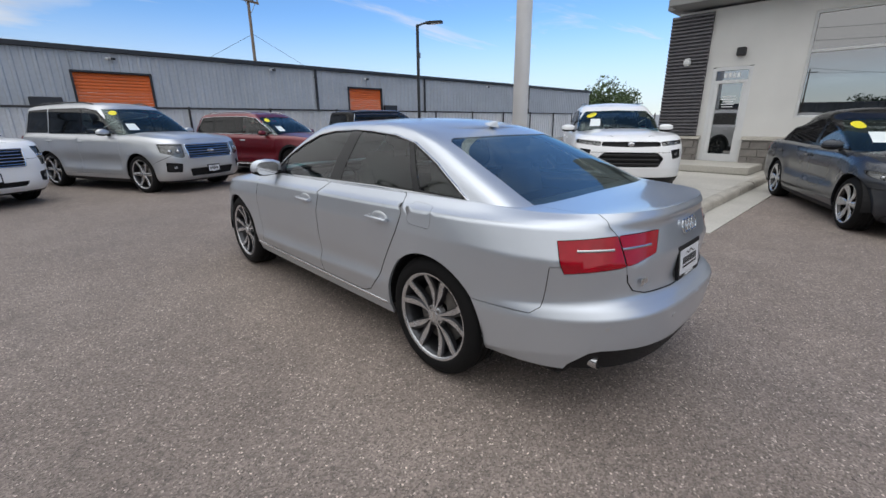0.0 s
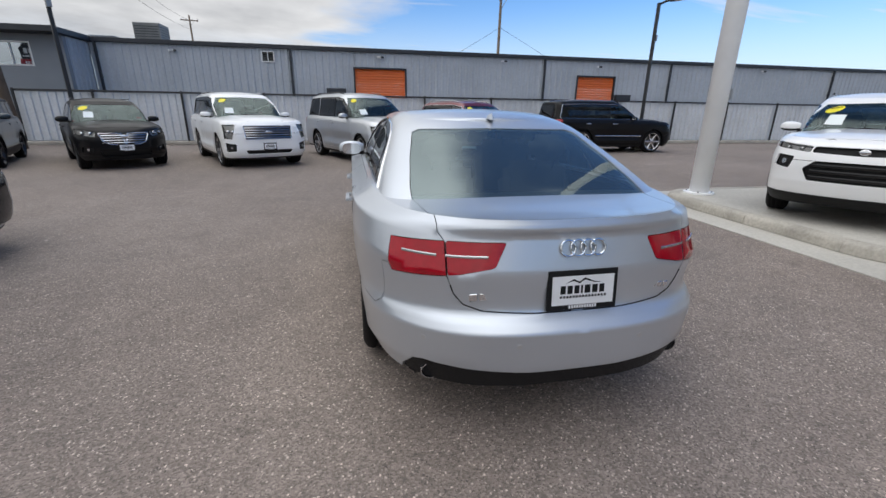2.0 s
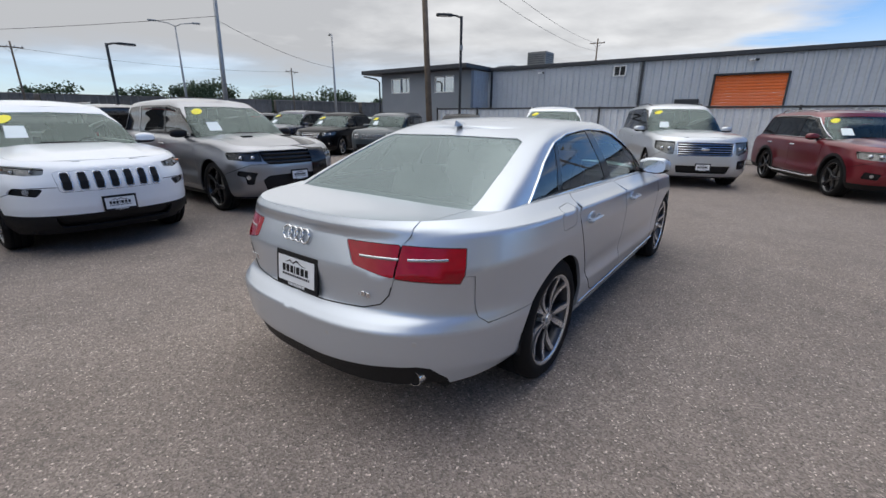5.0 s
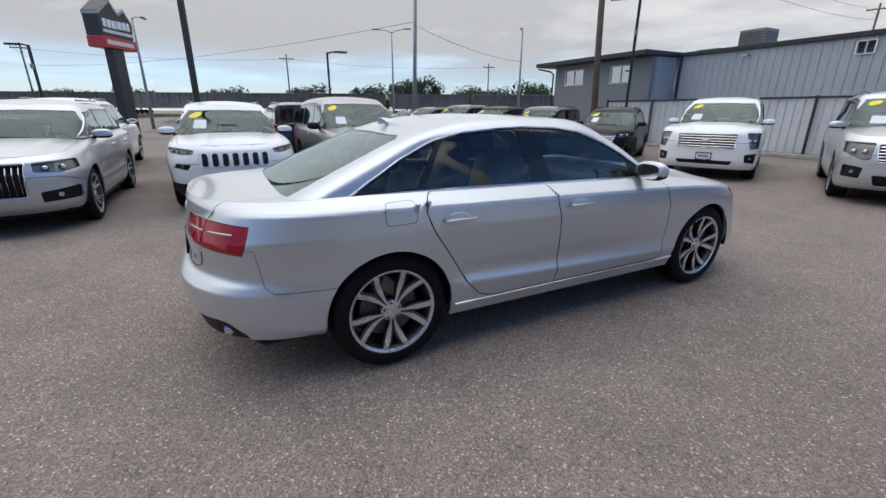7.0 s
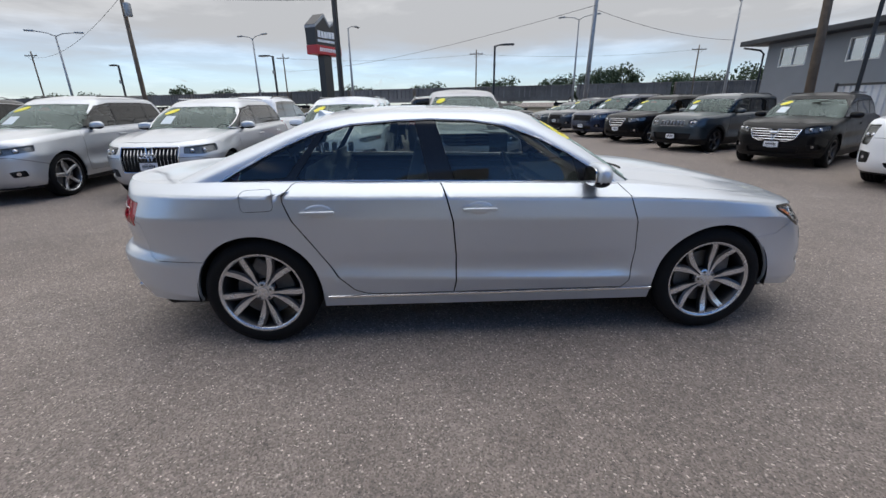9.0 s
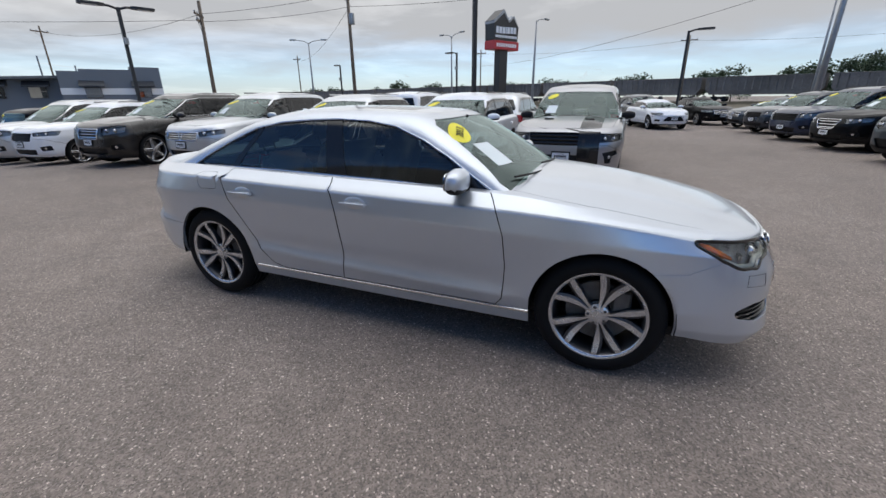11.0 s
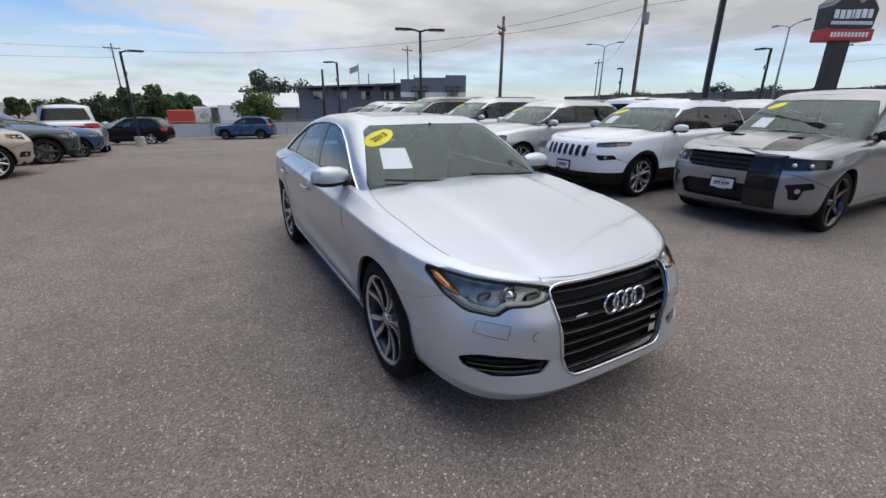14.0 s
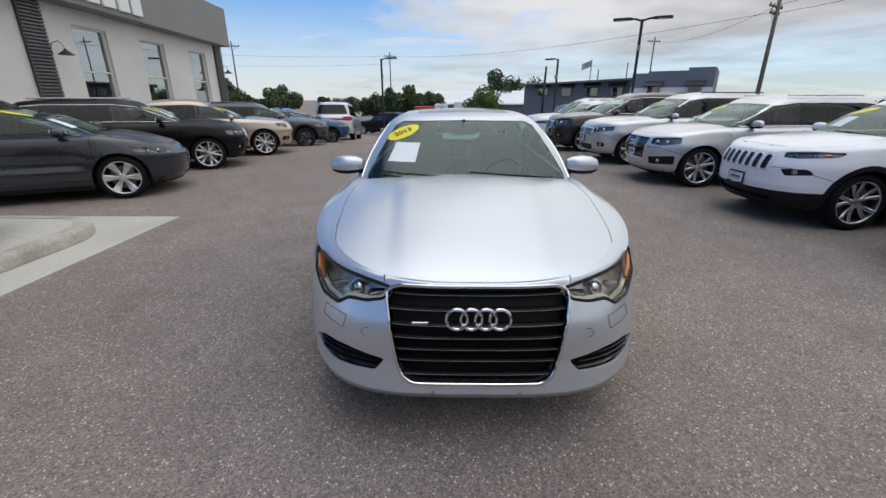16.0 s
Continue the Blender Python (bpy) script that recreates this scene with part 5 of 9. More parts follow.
M["stucco_grey"] = mat("blue_grey_stucco", (0.215, 0.232, 0.258), 0.85, vary=0.06, scale=1.1, bump=0.002, bump_scale=90)
M["stucco"] = mat("pale_stucco", (0.72, 0.715, 0.69), 0.88, vary=0.05, scale=0.9, bump=0.002, bump_scale=120)
M["fascia"] = mat("grey_fascia", (0.25, 0.253, 0.25), 0.8, vary=0.06, scale=0.9, bump=0.001, bump_scale=120)
M["corrugated"] = mat("dark_corrugated_metal", (0.17, 0.165, 0.175), 0.45, 0.5, vary=0.1, scale=3)
M["block"] = mat("split_face_block", (0.205, 0.19, 0.175), 0.9, vary=0.18, scale=6, bump=0.006, bump_scale=35, island=0.14)
M["mortar"] = mat("mortar", (0.30, 0.29, 0.27), 0.9, vary=0.1, scale=10)
M["concrete"] = mat("pale_concrete", (0.47, 0.45, 0.405), 0.85, vary=0.10, scale=0.9, fine=0.10, fine_scale=28, bump=0.0015, bump_scale=160)
M["concrete_worn"] = mat("worn_kerb_concrete", (0.40, 0.375, 0.33), 0.88, vary=0.20, scale=2.4, fine=0.14, fine_scale=30, bump=0.003, bump_scale=90)
M["white_frame"] = mat("white_window_frame", (0.70, 0.71, 0.71), 0.45, vary=0.04)
M["dark_window"] = glass("building_glass", (0.18, 0.20, 0.21), 0.35, ior=3.6)
# near-black colour that stands in for the shade of an unlit interior
M["room"] = mat("interior_painted_dim", (0.05, 0.05, 0.05), 0.9, vary=0.3, scale=0.8)
M["white_pole"] = mat("white_painted_steel", (0.86, 0.87, 0.89), 0.4, vary=0.04, scale=2)
M["black_pole"] = mat("black_painted_steel", (0.016, 0.016, 0.018), 0.45, vary=0.15, scale=4)
M["grey_pole"] = mat("galvanised_steel", (0.30, 0.31, 0.32), 0.5, 0.6, vary=0.12, scale=4)
M["wood_pole"] = mat("weathered_pole_wood", (0.15, 0.115, 0.085), 0.9, vary=0.25, scale=3, fine=0.2, fine_scale=40, bump=0.004, bump_scale=40)
M["hvac"] = mat("grey_hvac_metal", (0.16, 0.165, 0.165), 0.6, 0.4, vary=0.15, scale=3)
M["letter"] = mat("white_letter_face", (0.82, 0.83, 0.84), 0.4)


def corrugated(name, x0, x1, y, z0, z1, pitch, deep, material, holes=(), kind="structure", label="", category="wall", parent=None):
    """A ribbed metal wall along x, facing -y, with square openings (x0, x1, z0, z1) cut through, 0.12 thick."""
    xs = []
    x = x0
    while x < x1:
        xs += [(x, 0.0), (x + pitch * 0.55, 0.0), (x + pitch * 0.65, -deep), (x + pitch * 0.9, -deep)]
        x += pitch
    xs = [(a, b) for a, b in xs if a <= x1] + [(x1, 0.0)]
    cuts = sorted({c for h in holes for c in h[:2]})
    prof = dict(xs)
    for c in cuts:
        prof.setdefault(c, 0.0)
    xs = sorted(prof.items())
    zs = sorted({z0, z1, *(c for h in holes for c in h[2:] if z0 < c < z1)})
    V, Fc, ix = [], [], {}

    def vert(i, k):
        if (i, k) not in ix:
            ix[i, k] = len(V)
            V.append((xs[i][0], y + xs[i][1], zs[k]))
        return ix[i, k]

    for i in range(len(xs) - 1):
        xm = (xs[i][0] + xs[i + 1][0]) / 2
        for k in range(len(zs) - 1):
            zm = (zs[k] + zs[k + 1]) / 2
            if any(h[0] < xm < h[1] and h[2] < zm < h[3] for h in holes):
                continue
            Fc.append((vert(i, k), vert(i + 1, k), vert(i + 1, k + 1), vert(i, k + 1)))
    ob = link_mesh(name, V, Fc, material, parent, smooth=False)
    md = ob.modifiers.new("thickness", "SOLIDIFY")
    md.thickness, md.offset = 0.05, -1.0
    if label:
        tagged(ob, label, category, kind=kind)
    return ob


def roller_door(x0, x1, y, z1):
    d = thing("roller_door", "orange ribbed roller door in the grey metal wall", "door", "roller doors", m=pose((x0 + x1) / 2, y, 0))
    w = x1 - x0
    n = int(z1 / 0.115)
    me = None
    for k in range(n):
        if me is None:
            bm = bmesh.new()
            prof = [(0.0, 0.0), (-0.016, 0.018), (-0.018, 0.05), (-0.004, 0.095), (0.0, 0.113)]
            A = [bm.verts.new((-w / 2, b, a)) for b, a in prof]
            B = [bm.verts.new((w / 2, b, a)) for b, a in prof]
            for i in range(4):
                bm.faces.new((A[i], B[i], B[i + 1], A[i + 1]))
            ob = part("slat", bm, M["orange"], d)
            me = ob.data
        else:
            ob = new("slat", me)
            ob.parent = d
        ob.location = (0, 0.06, k * z1 / n)
    for s in (-1, 1):
        bm = bmesh.new()
        box(bm, (s * (w / 2 + 0.03), -0.005, z1 / 2), (0.07, 0.14, z1 + 0.07), 0.005)
        part("jamb", bm, M["trim_dark"], d)
    bm = bmesh.new()
    box(bm, (0, -0.005, z1 + 0.035), (w + 0.12, 0.14, 0.07), 0.005)
    part("lintel", bm, M["trim_dark"], d)


def warehouse():
    doors = [(-0.60, 1.80, 3.25), (11.0, 13.15, 3.20)]
    holes = [(a, b, 0.0, c) for a, b, c in doors] + [(-4.70, -4.18, 3.42, 3.84)]
    corrugated("wall_north", -11.5, 38.0, 18.1, 0.0, 4.05, 0.305, 0.035, M["siding"], holes, label="ribbed blue-grey metal wall of a long warehouse")
    for a, b, c in doors:
        roller_door(a, b, 18.1, c)
    bm = bmesh.new()
    box(bm, (13.25, 18.06, 4.06), (49.7, 0.22, 0.17), 0.01)
    ob = part("eave_trim", bm, M["trim_dark"])
    tagged(ob, "dark metal gutter along the warehouse eave", "trim", kind="structure")
    bm = bmesh.new()
    prism(bm, [(18.1, 4.06), (30.0, 5.0), (42.0, 4.06), (42.0, 4.0), (18.1, 4.0)], -11.5, 38.0, "x")
    ob = part("warehouse_roof", fix(bm), M["siding_white"])
    tagged(ob, "low pale metal roof of the warehouse", "roof", kind="structure")
    for nm, x in (("wall_west", -11.45), ("wall_east", 37.95)):
        bm = bmesh.new()
        box(bm, (x, 30.1, 2.0), (0.1, 23.8, 4.0))
        ob = part(nm, bm, M["siding"])
        tagged(ob, "end wall of the metal warehouse", "wall", kind="structure")
    for x in (-11.25, -3.46, 9.05, 16.5, 27.8):
        d = thing("downpipe", "dark rain downpipe on the ribbed metal wall", "downpipe", "downpipes", m=pose(x, 18.0, 0))
        bm = bmesh.new()
        box(bm, (0, 0, 2.0), (0.10, 0.09, 4.0), 0.015)
        part("pipe", bm, M["trim_dark"], d)
        for z in (1.2, 2.6, 3.6):
            bm = bmesh.new()
            box(bm, (0, 0.02, z), (0.15, 0.07, 0.04), 0.004)
            part("strap", bm, M["trim_dark"], d)
    # louvre vent
    v = thing("wall_vent", "small pale louvred vent in the metal wall", "vent", m=pose(-4.44, 18.05, 3.63))
    for c, s in (((-0.26, 0, 0), (0.05, 0.10, 0.46)), ((0.26, 0, 0), (0.05, 0.10, 0.46)), ((0, 0, 0.21), (0.47, 0.10, 0.04)), ((0, 0, -0.21), (0.47, 0.10, 0.04)), ((0, 0, 0), (0.03, 0.09, 0.38))):
        bm = bmesh.new()
        box(bm, c, s, 0.004)
        part("frame", bm, M["white_frame"], v)
    bm = bmesh.new()
    box(bm, (0, 0.10, 0), (0.5, 0.02, 0.42))
    part("backing", bm, M["room"], v)
    for k in range(4):
        bm = bmesh.new()
        box(bm, (0, 0.04, -0.14 + 0.09 * k), (0.46, 0.05, 0.012), 0, Matrix.Rotation(radians(35), 3, "X"))
        part("slat", bm, M["hvac"], v)
    # cameras and floodlights under the eave
    for x, z in ((0.62, 3.78), (-8.3, 3.75), (6.8, 3.82), (12.1, 3.72), (22.6, 3.8)):
        c = thing("wall_camera", "white security camera on the metal wall", "camera", "wall cameras", m=pose(x, 18.06, z))
        bm = bmesh.new()
        box(bm, (0, -0.02, 0), (0.10, 0.04, 0.10), 0.01)
        part("base", bm, M["white_frame"], c)
        for s in (-1, 1):
            bm = bmesh.new()
            tube(bm, [(s * 0.05, -0.04, 0.0), (s * 0.13, -0.16, -0.02)], 0.045, 10)
            part("head", bm, M["white_frame"] if s < 0 else M["trim_dark"], c, smooth=True)
    for x in (-1.5, 13.7):
        b = thing("wall_box", "dark meter box on the metal wall beside a roller door", "box", "wall boxes", m=pose(x, 18.0, 2.2))
        bm = bmesh.new()
        box(bm, (0, -0.06, 0), (0.9, 0.2, 0.30), 0.02)
        part("case", bm, M["trim_dark"], b)
    # rooftop unit
    h = thing("rooftop_unit", "grey rooftop cooling unit with louvred sides", "air conditioner", m=pose(-11.0, 23.5, 4.42))
    bm = bmesh.new()
    box(bm, (0, 0, 0.55), (1.25, 1.25, 1.1), 0.03)
    part("case", bm, M["hvac"], h)
    for k in range(7):
        for s, ax in ((-1, 0), (1, 0), (-1, 1)):
            bm = bmesh.new()
            box(bm, (s * 0.635 if ax == 0 else 0, s * 0.635 if ax == 1 else 0, 0.2 + 0.12 * k), (0.03 if ax == 0 else 1.1, 1.1 if ax == 0 else 0.03, 0.035), 0.004)
            part("louvre", bm, M["trim_dark"], h)
    bm = bmesh.new()
    tube(bm, [(-0.62, -0.3, 0.1), (-1.5, -0.8, 0.35), (-2.4, -1.2, 0.30), (-2.6, -1.3, -0.1)], 0.05, 8)
    part("duct", bm, M["grey_pole"], h, smooth=True)


def window_unit(name, m, w, h, n=2, label="white-framed sliding window", group="", frame_mat=None, bar=0.05):
    """A framed window facing -y at the pose m, its origin at the middle of the opening."""
    fm = frame_mat or M["white_frame"]
    o = thing(name, label, "window", group, m=m)
    for c, s in (((-w / 2, 0, 0), (bar, 0.10, h + bar)), ((w / 2, 0, 0), (bar, 0.10, h + bar)), ((0, 0, h / 2), (w - bar, 0.10, bar)), ((0, 0, -h / 2), (w - bar, 0.12, bar))):
        bm = bmesh.new()
        box(bm, c, s, 0.006)
        part("window_frame", bm, fm, o)
    for k in range(1, n):
        bm = bmesh.new()
        box(bm, (-w / 2 + w * k / n, 0, 0), (bar * 0.8, 0.08, h - bar), 0.005)
        part("mullion", bm, fm, o)
    for k in range(n):
        bm = bmesh.new()
        box(bm, (-w / 2 + w * (k + 0.5) / n, 0.01, 0), (w / n - bar, 0.008, h - bar))
        part("pane", bm, M["dark_window"], o)
    # added dark sheet behind the panes in place of an unlit room
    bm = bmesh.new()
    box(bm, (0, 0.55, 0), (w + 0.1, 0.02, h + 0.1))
    part("dark_room_sheet", bm, M["room"], o)
    return o


def wall_with_holes(name, x0, x1, y, z0, z1, thick, holes, material, label):
    """A thick wall along x facing -y with rectangular openings through it."""
    xs = sorted({x0, x1, *(c for h in holes for c in h[:2])})
    zs = sorted({z0, z1, *(c for h in holes for c in h[2:])})
    bm = bmesh.new()
    solid = {}
    for i in range(len(xs) - 1):
        for k in range(len(zs) - 1):
            xm, zm = (xs[i] + xs[i + 1]) / 2, (zs[k] + zs[k + 1]) / 2
            solid[i, k] = not any(h[0] < xm < h[1] and h[2] < zm < h[3] for h in holes)
    V = {}

    def vert(i, k, d):
        if (i, k, d) not in V:
            V[i, k, d] = bm.verts.new((xs[i], y + d * thick, zs[k]))
        return V[i, k, d]

    for (i, k), on in solid.items():
        if not on:
            continue
        bm.faces.new((vert(i, k, 0), vert(i + 1, k, 0), vert(i + 1, k + 1, 0), vert(i, k + 1, 0)))
        bm.faces.new((vert(i, k, 1), vert(i, k + 1, 1), vert(i + 1, k + 1, 1), vert(i + 1, k, 1)))
        for di, dk, a, b in ((-1, 0, (i, k), (i, k + 1)), (1, 0, (i + 1, k + 1), (i + 1, k)), (0, -1, (i + 1, k), (i, k)), (0, 1, (i, k + 1), (i + 1, k + 1))):
            if not solid.get((i + di, k + dk), False):
                bm.faces.new((vert(*a, 0), vert(*b, 0), vert(*b, 1), vert(*a, 1)))
    ob = part(name, fix(bm), material)
    tagged(ob, label, "wall", kind="structure")
    return ob


def office():
    wins = [(-17.28, -15.82, 2.86, 3.70), (-13.95, -12.60, 2.83, 3.69)]
    wall_with_holes("wall_office", -18.1, -11.5, 16.3, 0.0, 3.95, 0.25, wins, M["stucco_grey"], "blue-grey rendered wall of a flat-roofed office")
    for i, (a, b, c, d) in enumerate(wins):
        window_unit("window_%d" % (i + 1), pose((a + b) / 2, 16.34, (c + d) / 2), b - a - 0.05, d - c - 0.05, 2, "white-framed sliding window in the blue-grey wall", "office windows")
    for nm, c, s in (("wall_office_west", (-17.98, 20.3, 1.975), (0.24, 7.5, 3.95)), ("wall_office_east", (-11.64, 17.335, 1.975), (0.24, 1.55, 3.95))):
        bm = bmesh.new()
        box(bm, c, s)
        if "east" in nm:
            for k in range(5):
                box(bm, (-11.515, 16.70 + 0.305 * k, 1.975), (0.05, 0.10, 3.95), 0.012)
        tagged(part(nm, bm, M["siding" if "east" in nm else "stucco_grey"]), "side wall of the flat-roofed office", "wall", kind="structure")
    bm = bmesh.new()
    box(bm, (-15.25, 19.6, 4.07), (7.8, 8.0, 0.22), 0.02)
    tagged(part("office_roof", bm, M["trim_dark"]), "flat dark roof with a wide overhang", "roof", kind="structure")
    g = thing("downpipe", "dark bent downpipe at the office corner", "downpipe", "downpipes", m=pose(-18.15, 16.2, 0))
    bm = bmesh.new()
    tube(bm, [(-1.2, -0.2, 3.92), (-0.3, 0, 3.72), (-0.05, 0, 3.55), (-0.05, 0, 0.1)], 0.045, 8)
    part("pipe", bm, M["trim_dark"], g, smooth=True)


def fence():
    f = thing("fence", "pale ribbed metal fence with a black top rail and posts", "fence")
    corrugated("ribbed_sheet", -13.0, 30.0, 15.42, 0.05, 1.9, 0.27, 0.05, M["siding_white"], parent=f)
    bm = bmesh.new()
    box(bm, (8.5, 15.34, 1.95), (43.0, 0.07, 0.07), 0.008)
    part("top_rail", bm, M["black_pole"], f)
    bm = bmesh.new()
    box(bm, (8.5, 15.36, 0.10), (43.0, 0.05, 0.06), 0.006)
    part("bottom_rail", bm, M["black_pole"], f)
    me = None
    for x in (-12.95, -10.4, -7.35, -4.3, -0.95, 2.3, 5.35, 8.5, 11.7, 14.9, 18.0, 21.1, 24.2, 27.3, 30.0):
        if me is None:
            bm = bmesh.new()
            box(bm, (0, 0, 1.0), (0.07, 0.07, 2.02), 0.008)
            ob = part("post", bm, M["black_pole"], f)
            me = ob.data
        else:
            ob = new("post", me)
            ob.parent = f
        ob.location = (x, 15.28, 0)
    k = thing("fence_kerb", "low concrete kerb under the metal fence", "kerb", kind="structure")
    bm = bmesh.new()
    box(bm, (8.5, 15.25, 0.05), (43.0, 0.30, 0.14), 0.02)
    part("kerb", bm, M["concrete_worn"], k)
    # pale panel fence closing the north-east corner
    g = thing("fence", "pale panel fence with a black rail behind the parked cars", "fence")
    for i in range(9):
        bm = bmesh.new()
        box(bm, (30.3 + 2.4 * i, 15.2 - 0.9 * i, 0.95), (2.45, 0.06, 1.8), 0.01, Matrix.Rotation(-0.36, 3, "Z"))
        part("panel", bm, M["siding_white"], g)
        bm = bmesh.new()
        box(bm, (29.1 + 2.4 * i, 15.6 - 0.9 * i, 1.0), (0.08, 0.08, 2.0), 0.01)
        part("post", bm, M["black_pole"], g)


# ---- the kerbed pad in front of the showroom ----
PAD_Z = 0.13


def round_rect(x0, x1, y0, y1, r, n=8):
    pts = []
    for cx, cy, a0 in ((x1 - r, y1 - r, 0), (x0 + r, y1 - r, 90), (x0 + r, y0 + r, 180), (x1 - r, y0 + r, 270)):
        pts += [(cx + r * math.cos(radians(a0 + 90 * k / n)), cy + r * math.sin(radians(a0 + 90 * k / n))) for k in range(n + 1)]
    return pts


def pad():
    bm = bmesh.new()
    prism(bm, [(3.88, -1.70), (11.6, -1.70), (11.6, 3.15), (3.88, 3.15)], -0.07, -0.006)
    tagged(part("gutter", fix(bm), M["concrete"]), "pale concrete gutter pan round the kerb", "pavement", kind="structure")
    # kerb as cast lengths with joints
    outer = round_rect(4.35, 11.9, -1.28, 2.72, 0.75)
    inner = round_rect(4.53, 11.9, -1.10, 2.54, 0.60)
    k = thing("kerb", "worn rounded concrete kerb with chipped edges", "kerb", kind="structure")
    n = len(outer)
    start = [i for i in range(n)]
    run = []
    for i in start:
        a, b = outer[i], outer[(i + 1) % n]
        d = math.hypot(b[0] - a[0], b[1] - a[1])
        m = max(1, int(round(d / 1.25)))
        for j in range(m):
            t0, t1 = j / m, (j + 1) / m
            qa, qb = inner[i], inner[(i + 1) % n]
            mixp = lambda p, q, t: (p[0] + (q[0] - p[0]) * t, p[1] + (q[1] - p[1]) * t)  # noqa: E731
            run.append((mixp(a, b, t0), mixp(a, b, t1), mixp(qa, qb, t0), mixp(qa, qb, t1)))
    rng = random.Random(4)
    for a, b, qa, qb in run:
        if min(a[0], b[0]) > 11.5:
            continue
        bm = bmesh.new()
        secs = []
        cut = 0.004 / math.hypot(b[0] - a[0], b[1] - a[1]) if math.hypot(b[0] - a[0], b[1] - a[1]) > 0.4 else 0.0
        m = max(2, int(math.hypot(b[0] - a[0], b[1] - a[1]) / 0.10))
        for j in range(m + 1):
            t = cut + (1 - 2 * cut) * j / m
            o = (a[0] + (b[0] - a[0]) * t, a[1] + (b[1] - a[1]) * t)
            q = (qa[0] + (qb[0] - qa[0]) * t, qa[1] + (qb[1] - qa[1]) * t)
            chip = rng.uniform(0, 0.012) + (rng.random() < 0.10) * rng.uniform(0.01, 0.03) if cut else 0.006
            sec = []
            for s, z in ((0.0, 0.0), (0.06, PAD_Z * 0.62), (0.13 + chip, PAD_Z * 0.90 - chip * 0.5), (0.30 + chip, PAD_Z - chip * 0.35 + 0.004), (1.0, PAD_Z + 0.004), (1.0, -0.02)):
                sec.append(bm.verts.new((o[0] + (q[0] - o[0]) * s, o[1] + (q[1] - o[1]) * s, z)))
            secs.append(sec)
        for A, B in zip(secs, secs[1:]):
            for i in range(5):
                bm.faces.new((A[i], A[i + 1], B[i + 1], B[i]))
        bm.faces.new(secs[0][::-1])
        bm.faces.new(secs[-1])
        part("kerb_stone", fix(bm), M["concrete_worn"], k, smooth=True, angle=50)
    # slab bays
    p = thing("pad", "pale concrete slab raised behind the kerb", "pavement", kind="structure")
    xs, ys = (4.535, 7.0, 9.4, 11.6), (-1.095, 0.72, 2.535)
    for i in range(3):
        for j in range(2):
            bm = bmesh.new()
            if i == 0:
                c = 0.60 * 0.32
                y0, y1 = ys[j] + 0.004, ys[j + 1] - 0.004
                pts = [(xs[0] + (c if j == 0 else 0), y0), (xs[1] - 0.004, y0), (xs[1] - 0.004, y1), (xs[0] + (c if j == 1 else 0), y1), (xs[0], y1 - (c if j == 1 else 0)), (xs[0], y0 + (c if j == 0 else 0))]
                pts = [q for n2, q in enumerate(pts) if q != pts[n2 - 1]]
            else:
                pts = [(xs[i] + 0.004, ys[j] + 0.004), (xs[i + 1] - 0.004, ys[j] + 0.004), (xs[i + 1] - 0.004, ys[j + 1] - 0.004), (xs[i] + 0.004, ys[j + 1] - 0.004)]
            prism(bm, pts, -0.02, PAD_Z)
            part("slab", fix(bm), M["concrete"], p)
    s = thing("entrance_step", "low concrete entrance step before the glazed door", "step", kind="structure")
    bm = bmesh.new()
    box(bm, (10.75, 0.25, PAD_Z + 0.09), (1.65, 2.3, 0.17), 0.02, seg=2)
    part("step", bm, M["concrete"], s)


def white_column():
    c = thing("sign_pole", "tall round white steel pole standing on the concrete pad", "pole", m=pose(4.95, 2.22, PAD_Z))
    bm = bmesh.new()
    tube(bm, [(0, 0, 0.03), (0, 0, 9.5)], 0.150, 28)
    part("shaft", bm, M["white_pole"], c, smooth=True)
    bm = bmesh.new()
    r = lathe(bm, [(0.24, 0.0), (0.24, 0.03), (0.150, 0.032)], 28, axis="z")
    part("base_plate", fix(bm), M["white_pole"], c)
    bm = bmesh.new()
    box(bm, (0.12, -0.06, 1.62), (0.10, 0.08, 0.17), 0.01)
    part("outlet_box", bm, M["grey_pole"], c)
    for k in range(4):
        bm = bmesh.new()
        a = math.pi / 4 + k * math.pi / 2
        tube(bm, [(0.19 * math.cos(a), 0.19 * math.sin(a), 0.03), (0.19 * math.cos(a), 0.19 * math.sin(a), 0.055)], 0.014, 6)
        part("bolt", bm, M["grey_pole"], c)


